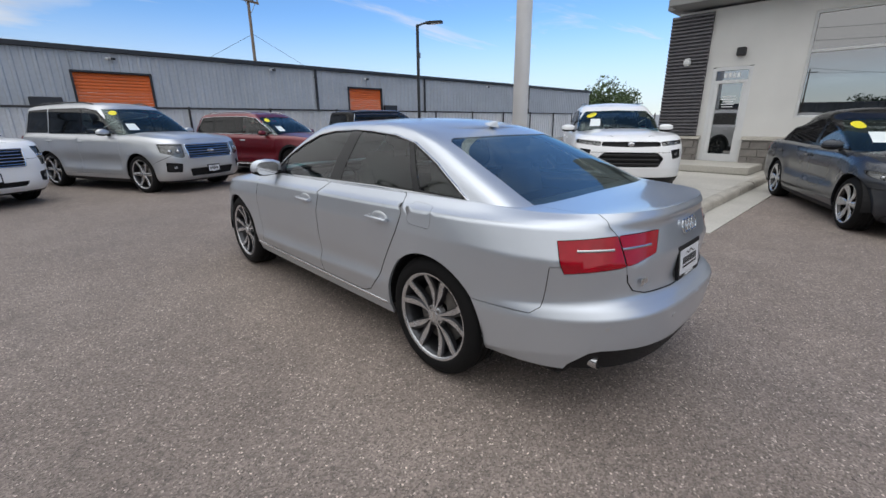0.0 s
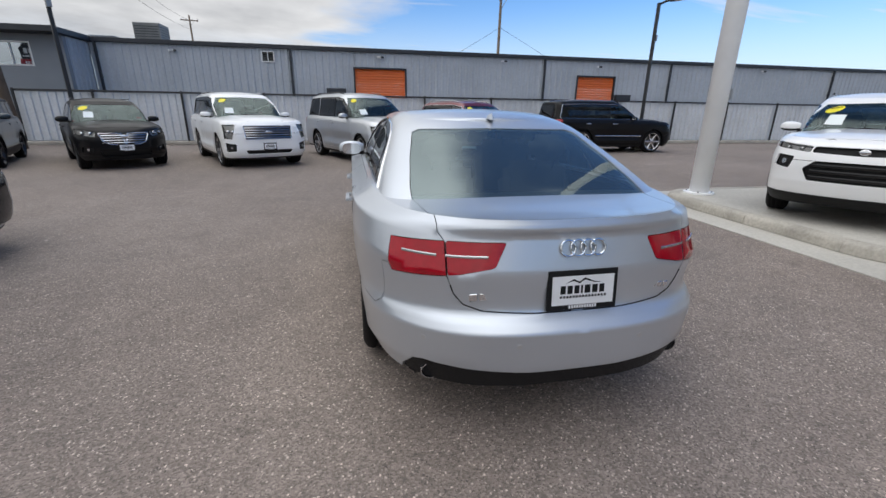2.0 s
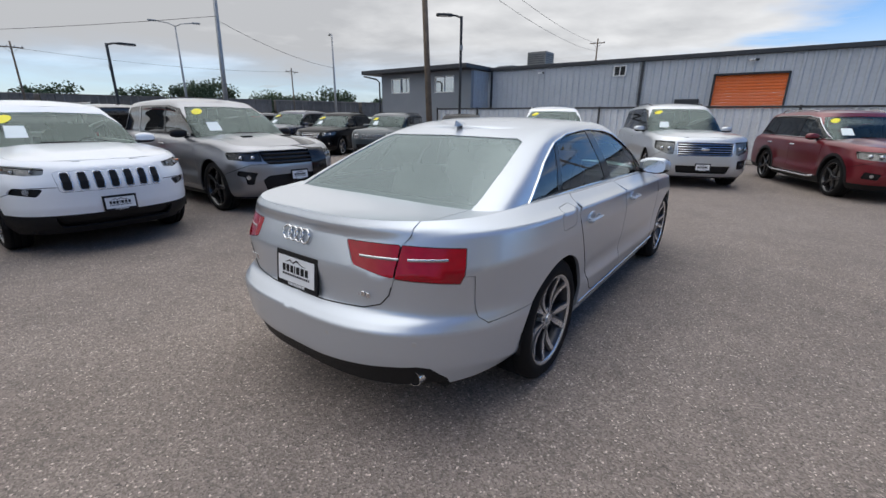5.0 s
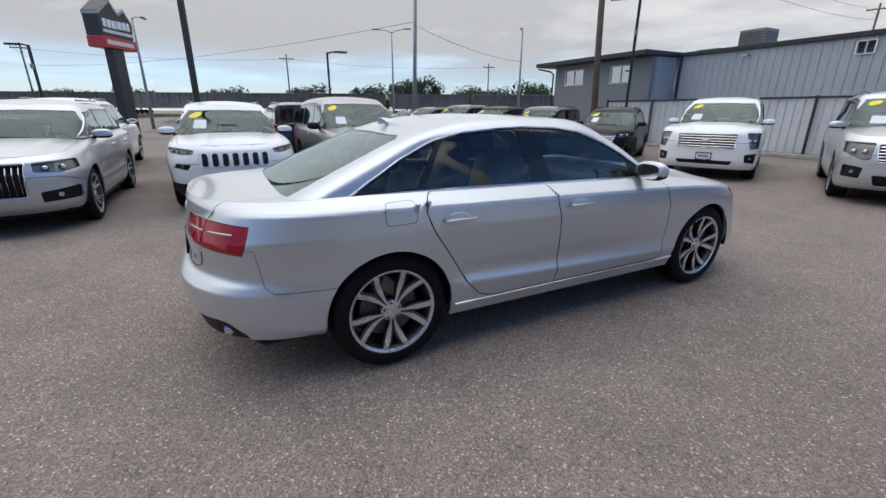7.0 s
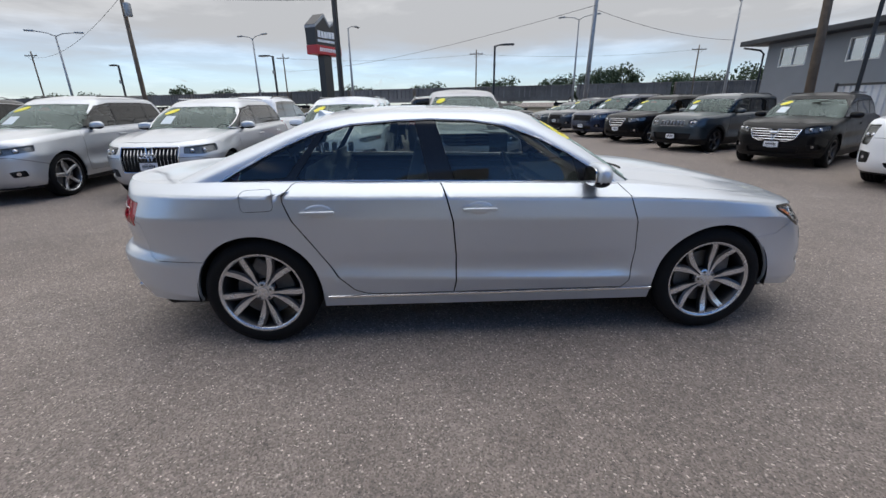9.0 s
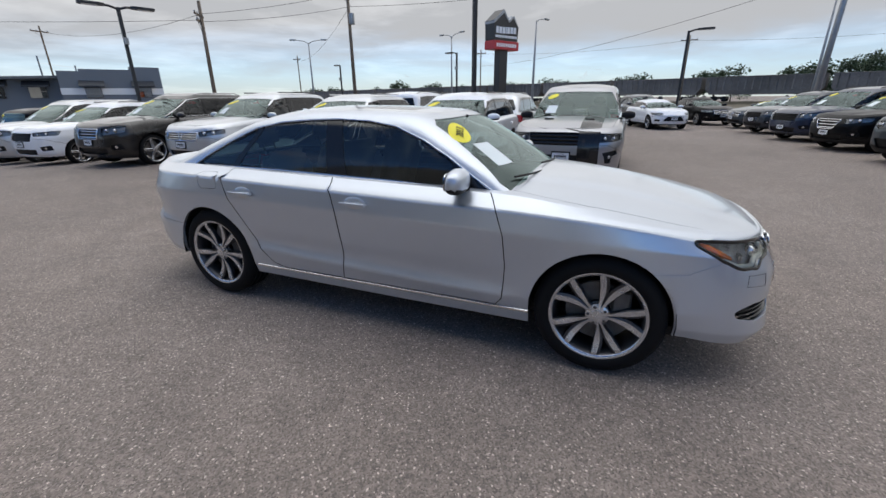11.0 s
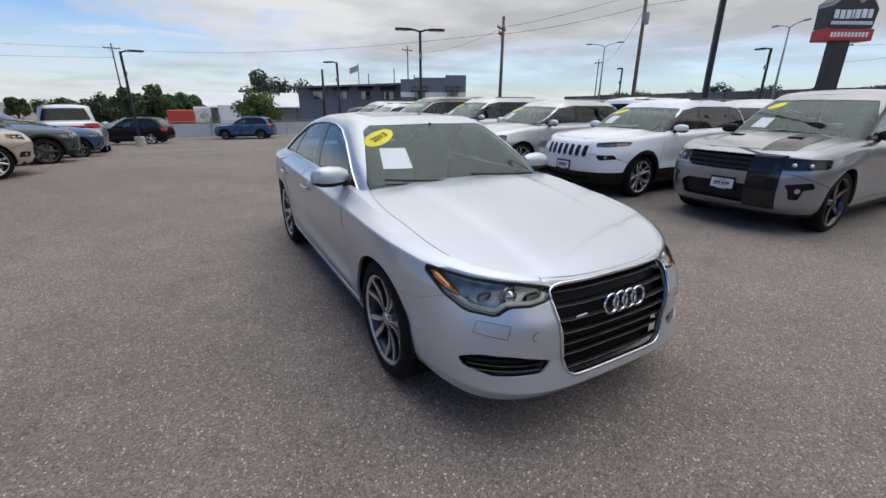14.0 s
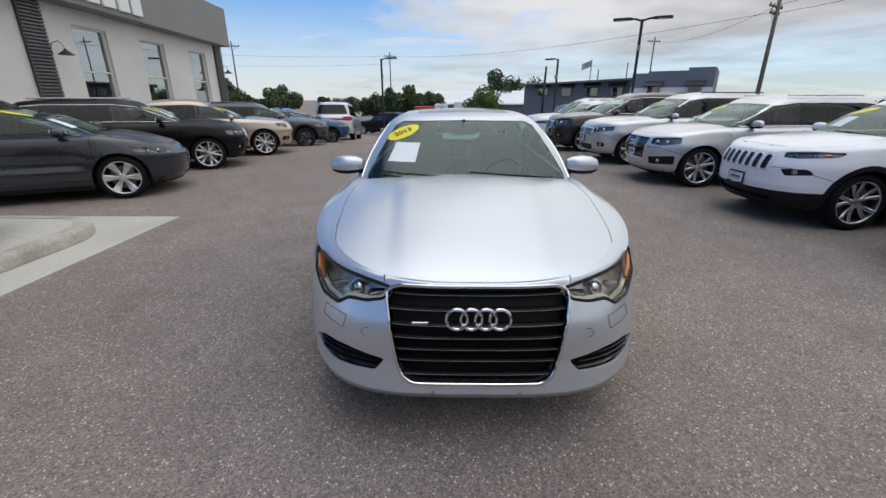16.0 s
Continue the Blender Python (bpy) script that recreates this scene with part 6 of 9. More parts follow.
def showroom():
    """The dealer building: its west face stands along y at x = X."""
    X = 11.6
    turn = pose(X, 0, 0, 0, 0, -90)      # local +x runs to world -y, local -y faces world -x
    # local x = -world y
    holes = [(-0.66, 0.27, 0.30, 2.78), (1.30, 4.9, 1.46, 3.86), (10.25, 11.65, 1.30, 3.68), (13.25, 14.70, 1.30, 3.62), (16.40, 17.75, 1.30, 3.56)]
    w = wall_with_holes("wall_showroom", -1.70, 19.0, 0.0, -0.8, 4.25, 0.30, holes, M["stucco"], "pale rendered wall of the showroom")
    w.matrix_world = turn
    bm = bmesh.new()
    # the band falls a little towards the street end
    ends = []
    for x, front, z in ((-1.75, -0.80, 4.33), (19.3, -0.50, 3.99)):
        ends.append([bm.verts.new(v) for v in ((x, front, z), (x, 0.28, z), (x, 0.28, z + 1.70), (x, front, z + 1.70))])
    for k in range(4):
        bm.faces.new((ends[0][k], ends[0][k - 1], ends[1][k - 1], ends[1][k]))
    bm.faces.new(ends[0])
    bm.faces.new(ends[1][::-1])
    fix(bm)
    bmesh.ops.bevel(bm, geom=list(bm.edges), offset=0.015, segments=1, affect="EDGES")
    o = part("fascia", bm, M["fascia"])
    o.matrix_world = turn
    tagged(o, "deep grey fascia band round the flat roof", "trim", kind="structure")
    bm = bmesh.new()
    box(bm, (8.65, 6.2, 4.6), (21.6, 11.9, 0.3))
    o = part("showroom_roof", bm, M["fascia"])
    o.matrix_world = turn
    tagged(o, "flat roof of the showroom", "roof", kind="structure")
    for nm, c in (("wall_showroom_north", (-1.55, 6.3, 1.8)), ("wall_showroom_south", (18.85, 6.3, 1.8))):
        bm = bmesh.new()
        box(bm, c, (0.3, 12.0, 4.9))
        o = part(nm, bm, M["stucco"])
        o.matrix_world = turn
        tagged(o, "pale rendered side wall of the showroom", "wall", kind="structure")
    # added inner wall, its dimness put into the colour
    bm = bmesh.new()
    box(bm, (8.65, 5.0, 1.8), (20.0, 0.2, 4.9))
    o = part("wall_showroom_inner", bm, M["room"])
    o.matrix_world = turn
    tagged(o, "inner wall of the showroom, coloured dark for the unlit room", "wall", kind="structure")
    # corrugated piers
    for a, b in ((-1.86, -0.82), (8.50, 9.22), (18.55, 19.15)):
        pr = thing("corrugated_pier", "dark corrugated metal pier on the pale wall", "pier", "corrugated piers")
        pr.matrix_world = turn
        z0, z1 = 0.98 if a < 0 else -0.4, 4.18
        n = int((z1 - z0) / 0.09)
        bm = bmesh.new()
        box(bm, ((a + b) / 2, -0.03, (z0 + z1) / 2), (b - a - 0.01, 0.06, z1 - z0))
        part("backing", bm, M["trim_dark"], pr)
        pitch = (z1 - z0) / n
        bm = bmesh.new()
        prism(bm, [(-0.06, -0.5 * pitch), (-0.075, -0.42 * pitch), (-0.118, -0.20 * pitch), (-0.118, 0.16 * pitch), (-0.075, 0.36 * pitch), (-0.06, 0.5 * pitch)], a, b, "x")
        me = None
        for k in range(n):
            if me is None:
                ob = part("rib", fix(bm), M["corrugated"], pr)
                me = ob.data
            else:
                ob = new("rib", me)
                ob.parent = pr
            ob.location.z = z0 + pitch * (k + 0.5)
    # block base with a cap
    base = thing("block_base", "split-face concrete block base with a sloping cap", "wall base", kind="structure")
    base.matrix_world = turn
    bm = bmesh.new()
    for a, b in ((-1.82, -0.72), (0.33, 5.4)):
        box(bm, ((a + b) / 2, -0.06, 0.45), (b - a, 0.08, 0.90))
    part("backing", bm, M["mortar"], base)
    rng = random.Random(2)
    shared = {}
    for a, b in ((-1.82, -0.72), (0.33, 5.4)):
        for row in range(4):
            x = a + (0.2 if row % 2 else 0.0)
            xs = [a] + [v for v in np.arange(x if row % 2 else a + 0.40, b, 0.40)] + [b]
            for x0, x1 in zip(xs, xs[1:]):
                wd = round(x1 - x0 - 0.012, 3)
                if wd < 0.04:
                    continue
                if wd not in shared:
                    bm = bmesh.new()
                    box(bm, (0, 0, 0), (wd, 0.09, 0.19), 0.012)
                    ob = part("block", bm, M["block"], base)
                    shared[wd] = ob.data
                else:
                    ob = new("block", shared[wd])
                    ob.parent = base
                ob.location = ((x0 + x1) / 2, -0.095 + rng.uniform(-0.008, 0.008), 0.13 + 0.20 * row + 0.03)
        bm = bmesh.new()
        prism(bm, [(-0.17, 0.90), (0.0, 0.90), (0.0, 0.99), (-0.13, 0.96)], a - 0.02, b + 0.02, "x")
        part("cap_stone", fix(bm), M["concrete_worn"], base)
    # glazed entrance door
    d = thing("door_1", "white-framed glazed entrance door with a transom", "door")
    d.matrix_world = turn @ Matrix.Translation((-0.195, 0.06, 0.30))
    for c, s in (((-0.42, 0, 1.23), (0.09, 0.12, 2.46)), ((0.42, 0, 1.23), (0.09, 0.12, 2.46)), ((0, 0, 2.43), (0.75, 0.12, 0.09)), ((0, 0, 2.10), (0.75, 0.12, 0.08)), ((0, 0, 0.10), (0.75, 0.10, 0.20)), ((-0.33, -0.005, 1.1), (0.10, 0.08, 1.92)), ((0.33, -0.005, 1.1), (0.10, 0.08, 1.92))):
        bm = bmesh.new()
        box(bm, c, s, 0.006)
        part("door_frame", bm, M["white_frame"], d)
    for c, s in (((0, 0.01, 1.13), (0.56, 0.01, 1.86)), ((0, 0.01, 2.265), (0.75, 0.01, 0.25))):
        bm = bmesh.new()
        box(bm, c, s)
        part("pane", bm, M["dark_window"], d)
    bm = bmesh.new()
    tube(bm, [(0.30, -0.05, 0.85), (0.30, -0.09, 0.87), (0.30, -0.09, 1.13), (0.30, -0.05, 1.15)], 0.012, 8)
    part("door_handle", bm, M["chrome"], d, smooth=True)
    for k in range(4):
        bm = bmesh.new()
        box(bm, (-0.15 + 0.10 * k, -0.004, 2.265), (0.065, 0.006, 0.13), 0.002)
        part("number_bar", bm, M["letter"], d)
    for k, wd in enumerate((0.30, 0.36, 0.24, 0.30, 0.26)):
        bm = bmesh.new()
        box(bm, (0, -0.002, 1.72 - 0.065 * k), (wd, 0.006, 0.026), 0.002)
        part("print_bar", bm, M["letter"], d)
    # large shop window, with a glazing bar
    o = window_unit("window_3", turn @ pose(3.1, 0.10, 2.66), 3.55, 2.35, 2, "large dark shop window in a pale frame", "showroom windows", bar=0.06)
    bm = bmesh.new()
    box(bm, (0, 0, 0.32), (3.5, 0.09, 0.06), 0.006)
    part("transom", bm, M["white_frame"], o)
    for k, (a, b, c, e) in enumerate(holes[2:]):
        o = window_unit("window_%d" % (k + 4), turn @ pose((a + b) / 2, 0.14, (c + e) / 2), b - a - 0.06, e - c - 0.06, 1, "tall narrow window with a pale frame", "showroom windows", bar=0.06)
        bm = bmesh.new()
        box(bm, (0, 0, -0.12), (b - a - 0.12, 0.08, 0.05), 0.006)
        part("transom", bm, M["white_frame"], o)
        bm = bmesh.new()
        box(bm, (0, -0.17, -(e - c) / 2 - 0.03), (b - a + 0.1, 0.16, 0.06), 0.008)
        part("window_sill", bm, M["stucco"], o)
    # gooseneck lamps
    for x in (9.05, 18.6):
        g = thing("gooseneck_lamp", "dark gooseneck barn lamp on the showroom wall", "wall lamp", "gooseneck lamps")
        g.matrix_world = turn @ Matrix.Translation((x + 0.2, -0.02, 2.75))
        bm = bmesh.new()
        tube(bm, [(0, 0, 0.05), (0, -0.10, 0.30), (0, -0.28, 0.36), (0, -0.42, 0.26), (0, -0.45, 0.10)], 0.014, 8)
        part("arm", bm, M["grey_pole"], g, smooth=True)
        bm = bmesh.new()
        lathe(bm, [(0.03, 0.12), (0.05, 0.08), (0.09, 0.05), (0.20, -0.03), (0.205, -0.04), (0.19, -0.03)], 20, axis="z")
        bm.transform(Matrix.Translation((0, -0.45, 0.03)))
        part("shade", fix(bm), M["trim_dark"], g, smooth=True)
        bm = bmesh.new()
        tube(bm, [(0, 0.02, 0.05), (0, -0.03, 0.05)], 0.06, 12)
        part("mount", bm, M["trim_dark"], g)
    # black box lamp and camera beside the entrance
    b = thing("wall_speaker", "small black box lamp on the pale wall by the entrance", "wall lamp")
    b.matrix_world = turn @ Matrix.Translation((-0.05, -0.08, 3.12))
    bm = bmesh.new()
    box(bm, (0, 0, 0), (0.20, 0.16, 0.20), 0.02)
    part("case", bm, M["black_pole"], b)
    c = thing("wall_camera", "white dome camera on the corrugated pier", "camera", "wall cameras")
    c.matrix_world = turn @ Matrix.Translation((-1.3, -0.16, 2.95))
    bm = bmesh.new()
    bmesh.ops.create_uvsphere(bm, u_segments=14, v_segments=8, radius=0.10)
    box(bm, (0, 0.06, 0.09), (0.14, 0.14, 0.05), 0.01)
    part("dome", bm, M["white_frame"], c, smooth=True)
    # raised letters on the fascia, as plain blocks
    t = thing("fascia_sign", "raised white block letters on the grey fascia", "sign")
    t.matrix_world = turn
    x = 9.62
    for wd, kind in ((0.52, 0), (0.50, 1), (0.55, 2), (0.52, 3), (0.50, 4)):
        bm = bmesh.new()
        fall = (x + 1.75) / 21.05
        box(bm, (x + wd / 2, -0.84 + 0.30 * fall, 4.90 - 0.34 * fall), (wd, 0.08, 0.82), 0.02)
        part("letter_block", bm, M["letter"], t)
        x += wd + 0.14


warehouse()
office()
fence()
pad()
white_column()
showroom()


# ---- the parked cars ----
def grille_fill(car, skin, x0, x1, z0, z1, style, n, parent):
    """Bars or slots in front of the dark grille opening."""
    if style == "none":
        return
    if style == "slots":
        for k in range(n):
            x = -x1 + 2 * x1 * (k + 0.5) / n
            q, nn = skin.spot("F", abs(x), (z0 + z1) / 2, 1 if x >= 0 else -1)
            pts = []
            w, h = x1 / n * 0.60, (z1 - z0) / 2
            for a in np.linspace(0, 2 * math.pi, 17)[:-1]:
                c, s = math.cos(a), math.sin(a)
                xx = x + w * math.copysign(abs(c) ** 0.4, c)
                zz = (z0 + z1) / 2 + h * math.copysign(abs(s) ** 0.4, s)
                pts.append(skin.spot("F", abs(xx), zz, 1 if xx >= 0 else -1)[0] + nn * 0.009)
            bm = bmesh.new()
            c = sum(pts, Vector()) / len(pts)
            mid = bm.verts.new(q + nn * 0.010)
            ring = [bm.verts.new(v) for v in pts]
            for i in range(len(ring)):
                bm.faces.new((ring[i - 1], ring[i], mid))
            ob = part("grille_slot", fix(bm), M["ink"], parent)
            strip(car, "slot_rim", pts, 0.006, 0.006, M["alloy"], closed=True, parent=ob)
        return
    material = {"chrome": M["chrome"], "black": M["plastic"], "gloss": M["gloss"], "vert": M["chrome"]}[style]
    if style == "vert":
        for k in range(n):
            x = -x1 * 0.92 + 2 * x1 * 0.92 * k / (n - 1)
            s = 1 if x >= 0 else -1
            bm = bmesh.new()
            tube(bm, [skin.spot("F", abs(x), z, s)[0] - skin.spot("F", abs(x), z, s)[1] * 0.01 for z in np.linspace(z0 + 0.02, z1 - 0.02, 5)], 0.006, 5)
            part("grille_bar", fix(bm), material, parent, smooth=True)
        return
    for k in range(n):
        z = z0 + (z1 - z0) * (k + 0.5) / n
        pts = []
        for x in np.linspace(-x1, x1, 11):
            q, nn = skin.spot("F", abs(x), z, 1 if x >= 0 else -1)
            pts.append(q - nn * 0.012)
        bm = bmesh.new()
        tube(bm, pts, 0.01, 6, flat=(0.012, (z1 - z0) / n * (0.17 if style == "chrome" else 0.30)), up=(0, 0, 1))
        part("grille_bar", fix(bm), material, parent, smooth=True)


def parked(name, label, category, colour, front_axle, heading, L, W, H, wb, fo, belt=1.08, hood=1.08, nose=0.95, cowl=0.55, ws=1.15, tail=0.35, rgb=0.06, wheel=("alloy_5", 0.36, 0.24),
           nfront=3.2, lf=0.8, clad=0.0, face=None, sticker=True, rails=True, plate=True, rear_plate=False, step=0.085, top_w=0.70, glass_rear="privacy", group="cars parked on the lot", z=None, extra=None,
           roof_back=0.0, light=False, tail_kind="side", gc=0.22, roof_mat=None, trim="gloss", split=False):
    """A car of a given size. front_axle: its ground point; heading: the way it faces; cowl and ws: where the windshield starts and ends behind the front axle; tail: how far the roof ends before the tail."""
    hx, hy = heading
    hl = math.hypot(hx, hy)
    hx, hy = hx / hl, hy / hl
    cx, cy = front_axle[0] - hx * wb / 2, front_axle[1] - hy * wb / 2
    cz = float(ground_height(cx, cy)) if z is None else z
    slope = 0.0
    if z is None:
        slope = math.degrees(math.atan2(float(ground_height(cx + hx, cy + hy)) - float(ground_height(cx - hx, cy - hy)), 2.0))
    car = thing(name, label, category, group)
    car.matrix_world = pose(cx, cy, cz, 0, 0, math.degrees(math.atan2(-hx, hy))) @ pose(0, 0, 0, slope, 0, 0)
    p = M[colour]
    hw, yf, r = W / 2, wb / 2 + fo, wheel[1]
    yr = yf - L
    if top_w < 0.75:
        ws = cowl + (ws - cowl) * 1.25      # the raked windshields of the lower cars
    yc, yw = wb / 2 - cowl, wb / 2 - ws
    ax = r + 0.045
    bulge = [(wb / 2 + ax + 0.25, 0.0), (wb / 2, 0.014), (wb / 2 - ax - 0.25, -0.010), (-wb / 2 + ax + 0.25, -0.010), (-wb / 2, 0.014), (-wb / 2 - ax - 0.25, 0.0)]
    waist = [(wb / 2 - ax, 0.0), (wb / 2 - ax - 0.2, -0.022), (-wb / 2 + ax + 0.2, -0.022), (-wb / 2 + ax, 0.0)]
    sh = belt - 0.10
    mid = (0.58 + sh) / 2

    def zt(dn, ds, dr=None):
        dr = ds if dr is None else dr
        return [(yf, nose - dn), (yf - 0.25, nose - dn + 0.03), (yc + 0.25, hood - ds * 0.9), (yc - 0.1, belt - ds), (0, belt + 0.01 - ds), (yr + 0.6, belt + 0.04 - ds), (yr, belt + 0.04 - dr)]

    fr = lambda d, n=nfront * 0.94, l=lf + 0.08: (yf - d, l, n)  # noqa: E731
    rr = lambda d, n=4.0, l=0.5: (yr + d, l, n)  # noqa: E731
    tub = Tub([
        Rail(hw * 0.93, fr(0.15), rr(0.10), [(yf, gc + 0.02), (0, gc), (yr, gc + 0.08)]),
        Rail(hw * 0.98, fr(0.045), rr(0.03), [(yf, gc + 0.13), (0, gc + 0.13), (yr, gc + 0.2)]),
        Rail(hw * 0.992, fr(0.0), rr(0.0), [(yf, 0.52), (0, 0.50), (yr, 0.60)], crease=True),
        Rail(hw * 0.992, fr(0.002), rr(0.004), [(yf, 0.575), (0, 0.575), (yr, 0.66)], side=waist),
        Rail(hw, fr(0.015), rr(0.02), [(yf, (0.56 + nose) / 2), (0, mid + 0.03), (yr, mid + 0.04)], side=bulge),
        Rail(hw * 0.982, fr(0.06), rr(0.055), zt(0.11, 0.11), crease=True),
        Rail(hw * 0.957, fr(0.11), rr(0.08), zt(0.04, 0.04)),
        Rail(hw * 0.89, fr(0.20, nfront + 0.4), rr(0.12), zt(0.0, 0.0)),
    ])
    S = lambda pts: [("S", a, b) for a, b in pts]  # noqa: E731
    yb = yc - 0.15 - (yc - 0.15 + wb / 2) * 0.52           # B pillar
    yd = -wb / 2 + 0.05
    fd = S([(yc - 0.10, 2), (yc - 0.06, belt - 0.1), (yc - 0.05, 0.42), (yc - 0.10, gc + 0.16), (yb, gc + 0.16), (yb, 2)])
    rd = S([(yb, 2), (yb, gc + 0.16), (yd + ax + 0.06, gc + 0.16), (yd + ax + 0.02, 0.46), (yd + ax * 0.72, 0.75), (yd + 0.05, 0.95), (yd - 0.03, 2)])
    f = {"head": [(0.55, 0.92), (0.80, 0.95), (0.965, 0.93), (0.965, 0.79), (0.80, 0.74), (0.56, 0.78)], "grille": (0.50, 0.62, 0.92, "chrome", 4), "low": [(-0.2, 0.33), (0.55, 0.33), (0.50, 0.14), (-0.2, 0.14)], "fog": [(0.66, 0.42), (0.86, 0.46), (0.88, 0.30), (0.68, 0.28)]}
    f.update(face or {})
    zz = lambda t: gc + (nose - gc) * t  # noqa: E731
    F = lambda pts: [("F", a * hw, zz(b)) for a, b in pts]  # noqa: E731
    g = f["grille"]
    gpoly = rounded(F(g[5]) if len(g) > 5 else F([(-0.2, g[2]), (g[0], g[2]), (g[0] * 0.96, g[1]), (-0.2, g[1])]), 0.025)
    regions = [("hole", arch_poly(-wb / 2, r, ax, 18)), ("hole", arch_poly(wb / 2, r, ax, 18))]
    if clad:
        regions += [("clad", arch_poly(-wb / 2, r, ax + 0.06, 18)), ("clad", arch_poly(wb / 2, r, ax + 0.06, 18))]
    regions += [("grille", gpoly), ("head", rounded(F(f["head"]), 0.02))]
    if f["low"]:
        regions.append(("low", rounded(F(f["low"]), 0.03)))
    if f["fog"]:
        regions.append(("fog", rounded(F(f["fog"]), 0.02)))
    ztl = belt - 0.02
    if tail_kind == "high":
        tl = [("S", yr + 0.42, ztl + 0.03), ("S", yr + 0.30, ztl - 0.34), ("R", hw * 0.80, ztl - 0.36), ("R", hw * 0.70, ztl - 0.05), ("R", hw * 0.70, ztl + 0.03)]
    else:
        tl = [("S", yr + 0.40, ztl), ("S", yr + 0.22, ztl - 0.20), ("R", hw * 0.60, ztl - 0.19), ("R", hw * 0.50, ztl - 0.03), ("R", hw * 0.60, ztl)]
    regions += [("tail", tl)]
    gate = [("R", -0.2, 2), ("R", hw * 0.80, 2), ("R", hw * 0.78, 0.66), ("R", hw * 0.70, 0.56), ("R", -0.2, 0.56)]
    if clad:
        k = gc + clad
        regions += [("clad", [("F", -0.2, k - 0.03), ("F", hw * 0.8, k - 0.02), ("S", wb / 2, k), ("S", -wb / 2, k), ("R", hw * 0.8, k + 0.03), ("R", -0.2, k + 0.03), ("R", -0.2, -0.3), ("S", -wb / 2, -0.3), ("S", wb / 2, -0.3), ("F", -0.2, -0.3)])]
    else:
        k = gc + 0.065
        regions += [("clad", [("F", -0.2, k - 0.02), ("F", hw * 0.8, k - 0.02), ("S", wb / 2, k), ("S", -wb / 2, k), ("R", hw * 0.8, k + 0.05), ("R", -0.2, k + 0.05), ("R", -0.2, -0.3), ("S", -wb / 2, -0.3), ("S", wb / 2, -0.3), ("F", -0.2, -0.3)])]
    regions += [("gate", gate), ("fdoor", fd), ("rdoor", rd)]
    bump = [("F", -0.2, zz(0.70)), ("F", hw * 0.75, zz(0.70)), ("S", wb / 2 + ax * 0.8, 0.60), ("S", wb / 2, 0.60), ("S", wb / 2, -0.3), ("F", -0.2, -0.3)]
    regions += [("fbump", bump)]
    skin = Skin(tub, step, regions, "body")
    deck = Cap(tub.rails[-1], [(yf - 0.20, nose), (yf - 0.32, nose + 0.04), (yf - 0.58, nose + (hood - nose) * 0.45 + 0.05), (yc, hood + 0.05), (0, belt + 0.02), (yr + 0.1, belt + 0.04)], 2.6, ([(yf, hw * 0.46), (yc, hw * 0.60)], [(yf - 0.15, 0.0), (yf - 0.5, 0.020), (yc + 0.1, 0.020), (yc - 0.2, 0.0)], 0.09))
    bx = hw * 0.89 - 0.055
    T = lambda pts: [("T", a, b) for a, b in pts]  # noqa: E731
    well = T([(-0.2, yc + 0.02), (bx * 0.90, yc - 0.08), (bx, yc - 0.3), (bx, yr + 0.45), (bx * 0.94, yr + 0.19), (-0.2, yr + 0.17)])
    hpoly = T([(-0.2, yf + 0.2), (hw * 0.80, yf + 0.2), (hw * 0.80, yf - 0.4), (hw * 0.84, yc + 0.3), (hw * 0.80, yc - 0.05), (-0.2, yc + 0.02)])
    dskin = Skin(deck, step, [("hole", well), ("hood", hpoly)], "body")
    zr = H - 0.06
    base_r = (yr + rgb + 0.06, 0.30, 5.0)
    top_r = (yr + tail, 0.32, 4.5)
    mixr = lambda t: (base_r[0] * (1 - t) + top_r[0] * t, 0.31, 4.8)  # noqa: E731
    yt = yw
    lr = yw - yr - tail
    rz = lambda d: [(yw + 0.1, H - d - 0.055), (yw - lr * 0.22, H - d - 0.006), (yw - lr * 0.45, H - d), (yw - lr * 0.74, H - d - 0.012 - roof_back * 0.3), (yr + tail, H - d - 0.045 - roof_back)]  # noqa: E731
    house = Tub([
        Rail(hw * 0.868, (yc + 0.04, 0.34, 4.2), base_r, [(yc, hood - 0.02), (yc - 0.35, belt - 0.02), (0, belt - 0.01), (yr, belt + 0.02)]),
        Rail(hw * (0.868 * 0.55 + top_w * 0.45) + 0.012, (yc * 0.52 + yt * 0.48, 0.36, 4.0), mixr(0.5), [(yc, belt + (H - belt) * 0.46), (yr, belt + (H - belt) * 0.46)]),
        Rail(hw * (top_w + 0.045), (yt + 0.10, 0.34, 3.8), mixr(0.86), rz(0.125)),
        Rail(hw * (top_w + 0.01), (yt + 0.02, 0.33, 3.6), mixr(0.96), rz(0.080)),
        Rail(hw * (top_w - 0.05), (yt - 0.03, 0.33, 3.4), (yr + tail + 0.02, 0.32, 4.5), rz(0.052)),
    ])
    zb, zu = belt + 0.055, H - 0.17
    hwt = hw * (top_w + 0.04)
    wsp = [("F", -0.2, zu + 0.010), ("F", hwt * 0.88, zu - 0.010), ("F", hw * 0.80, (zb + zu) / 2), ("F", hw * 0.855, hood + 0.03), ("F", hw * 0.84, 0.5), ("F", -0.2, 0.5)]
    rg = rounded([("R", -0.2, zu - 0.025 - roof_back), ("R", hwt * 0.82, zu - 0.035 - roof_back), ("R", hw * 0.74, zb + 0.10), ("R", hw * 0.72, zb + 0.05), ("R", -0.2, zb + 0.05)], 0.03)
    dx = lambda zq: (zq - zb) / (zu - zb)  # noqa: E731
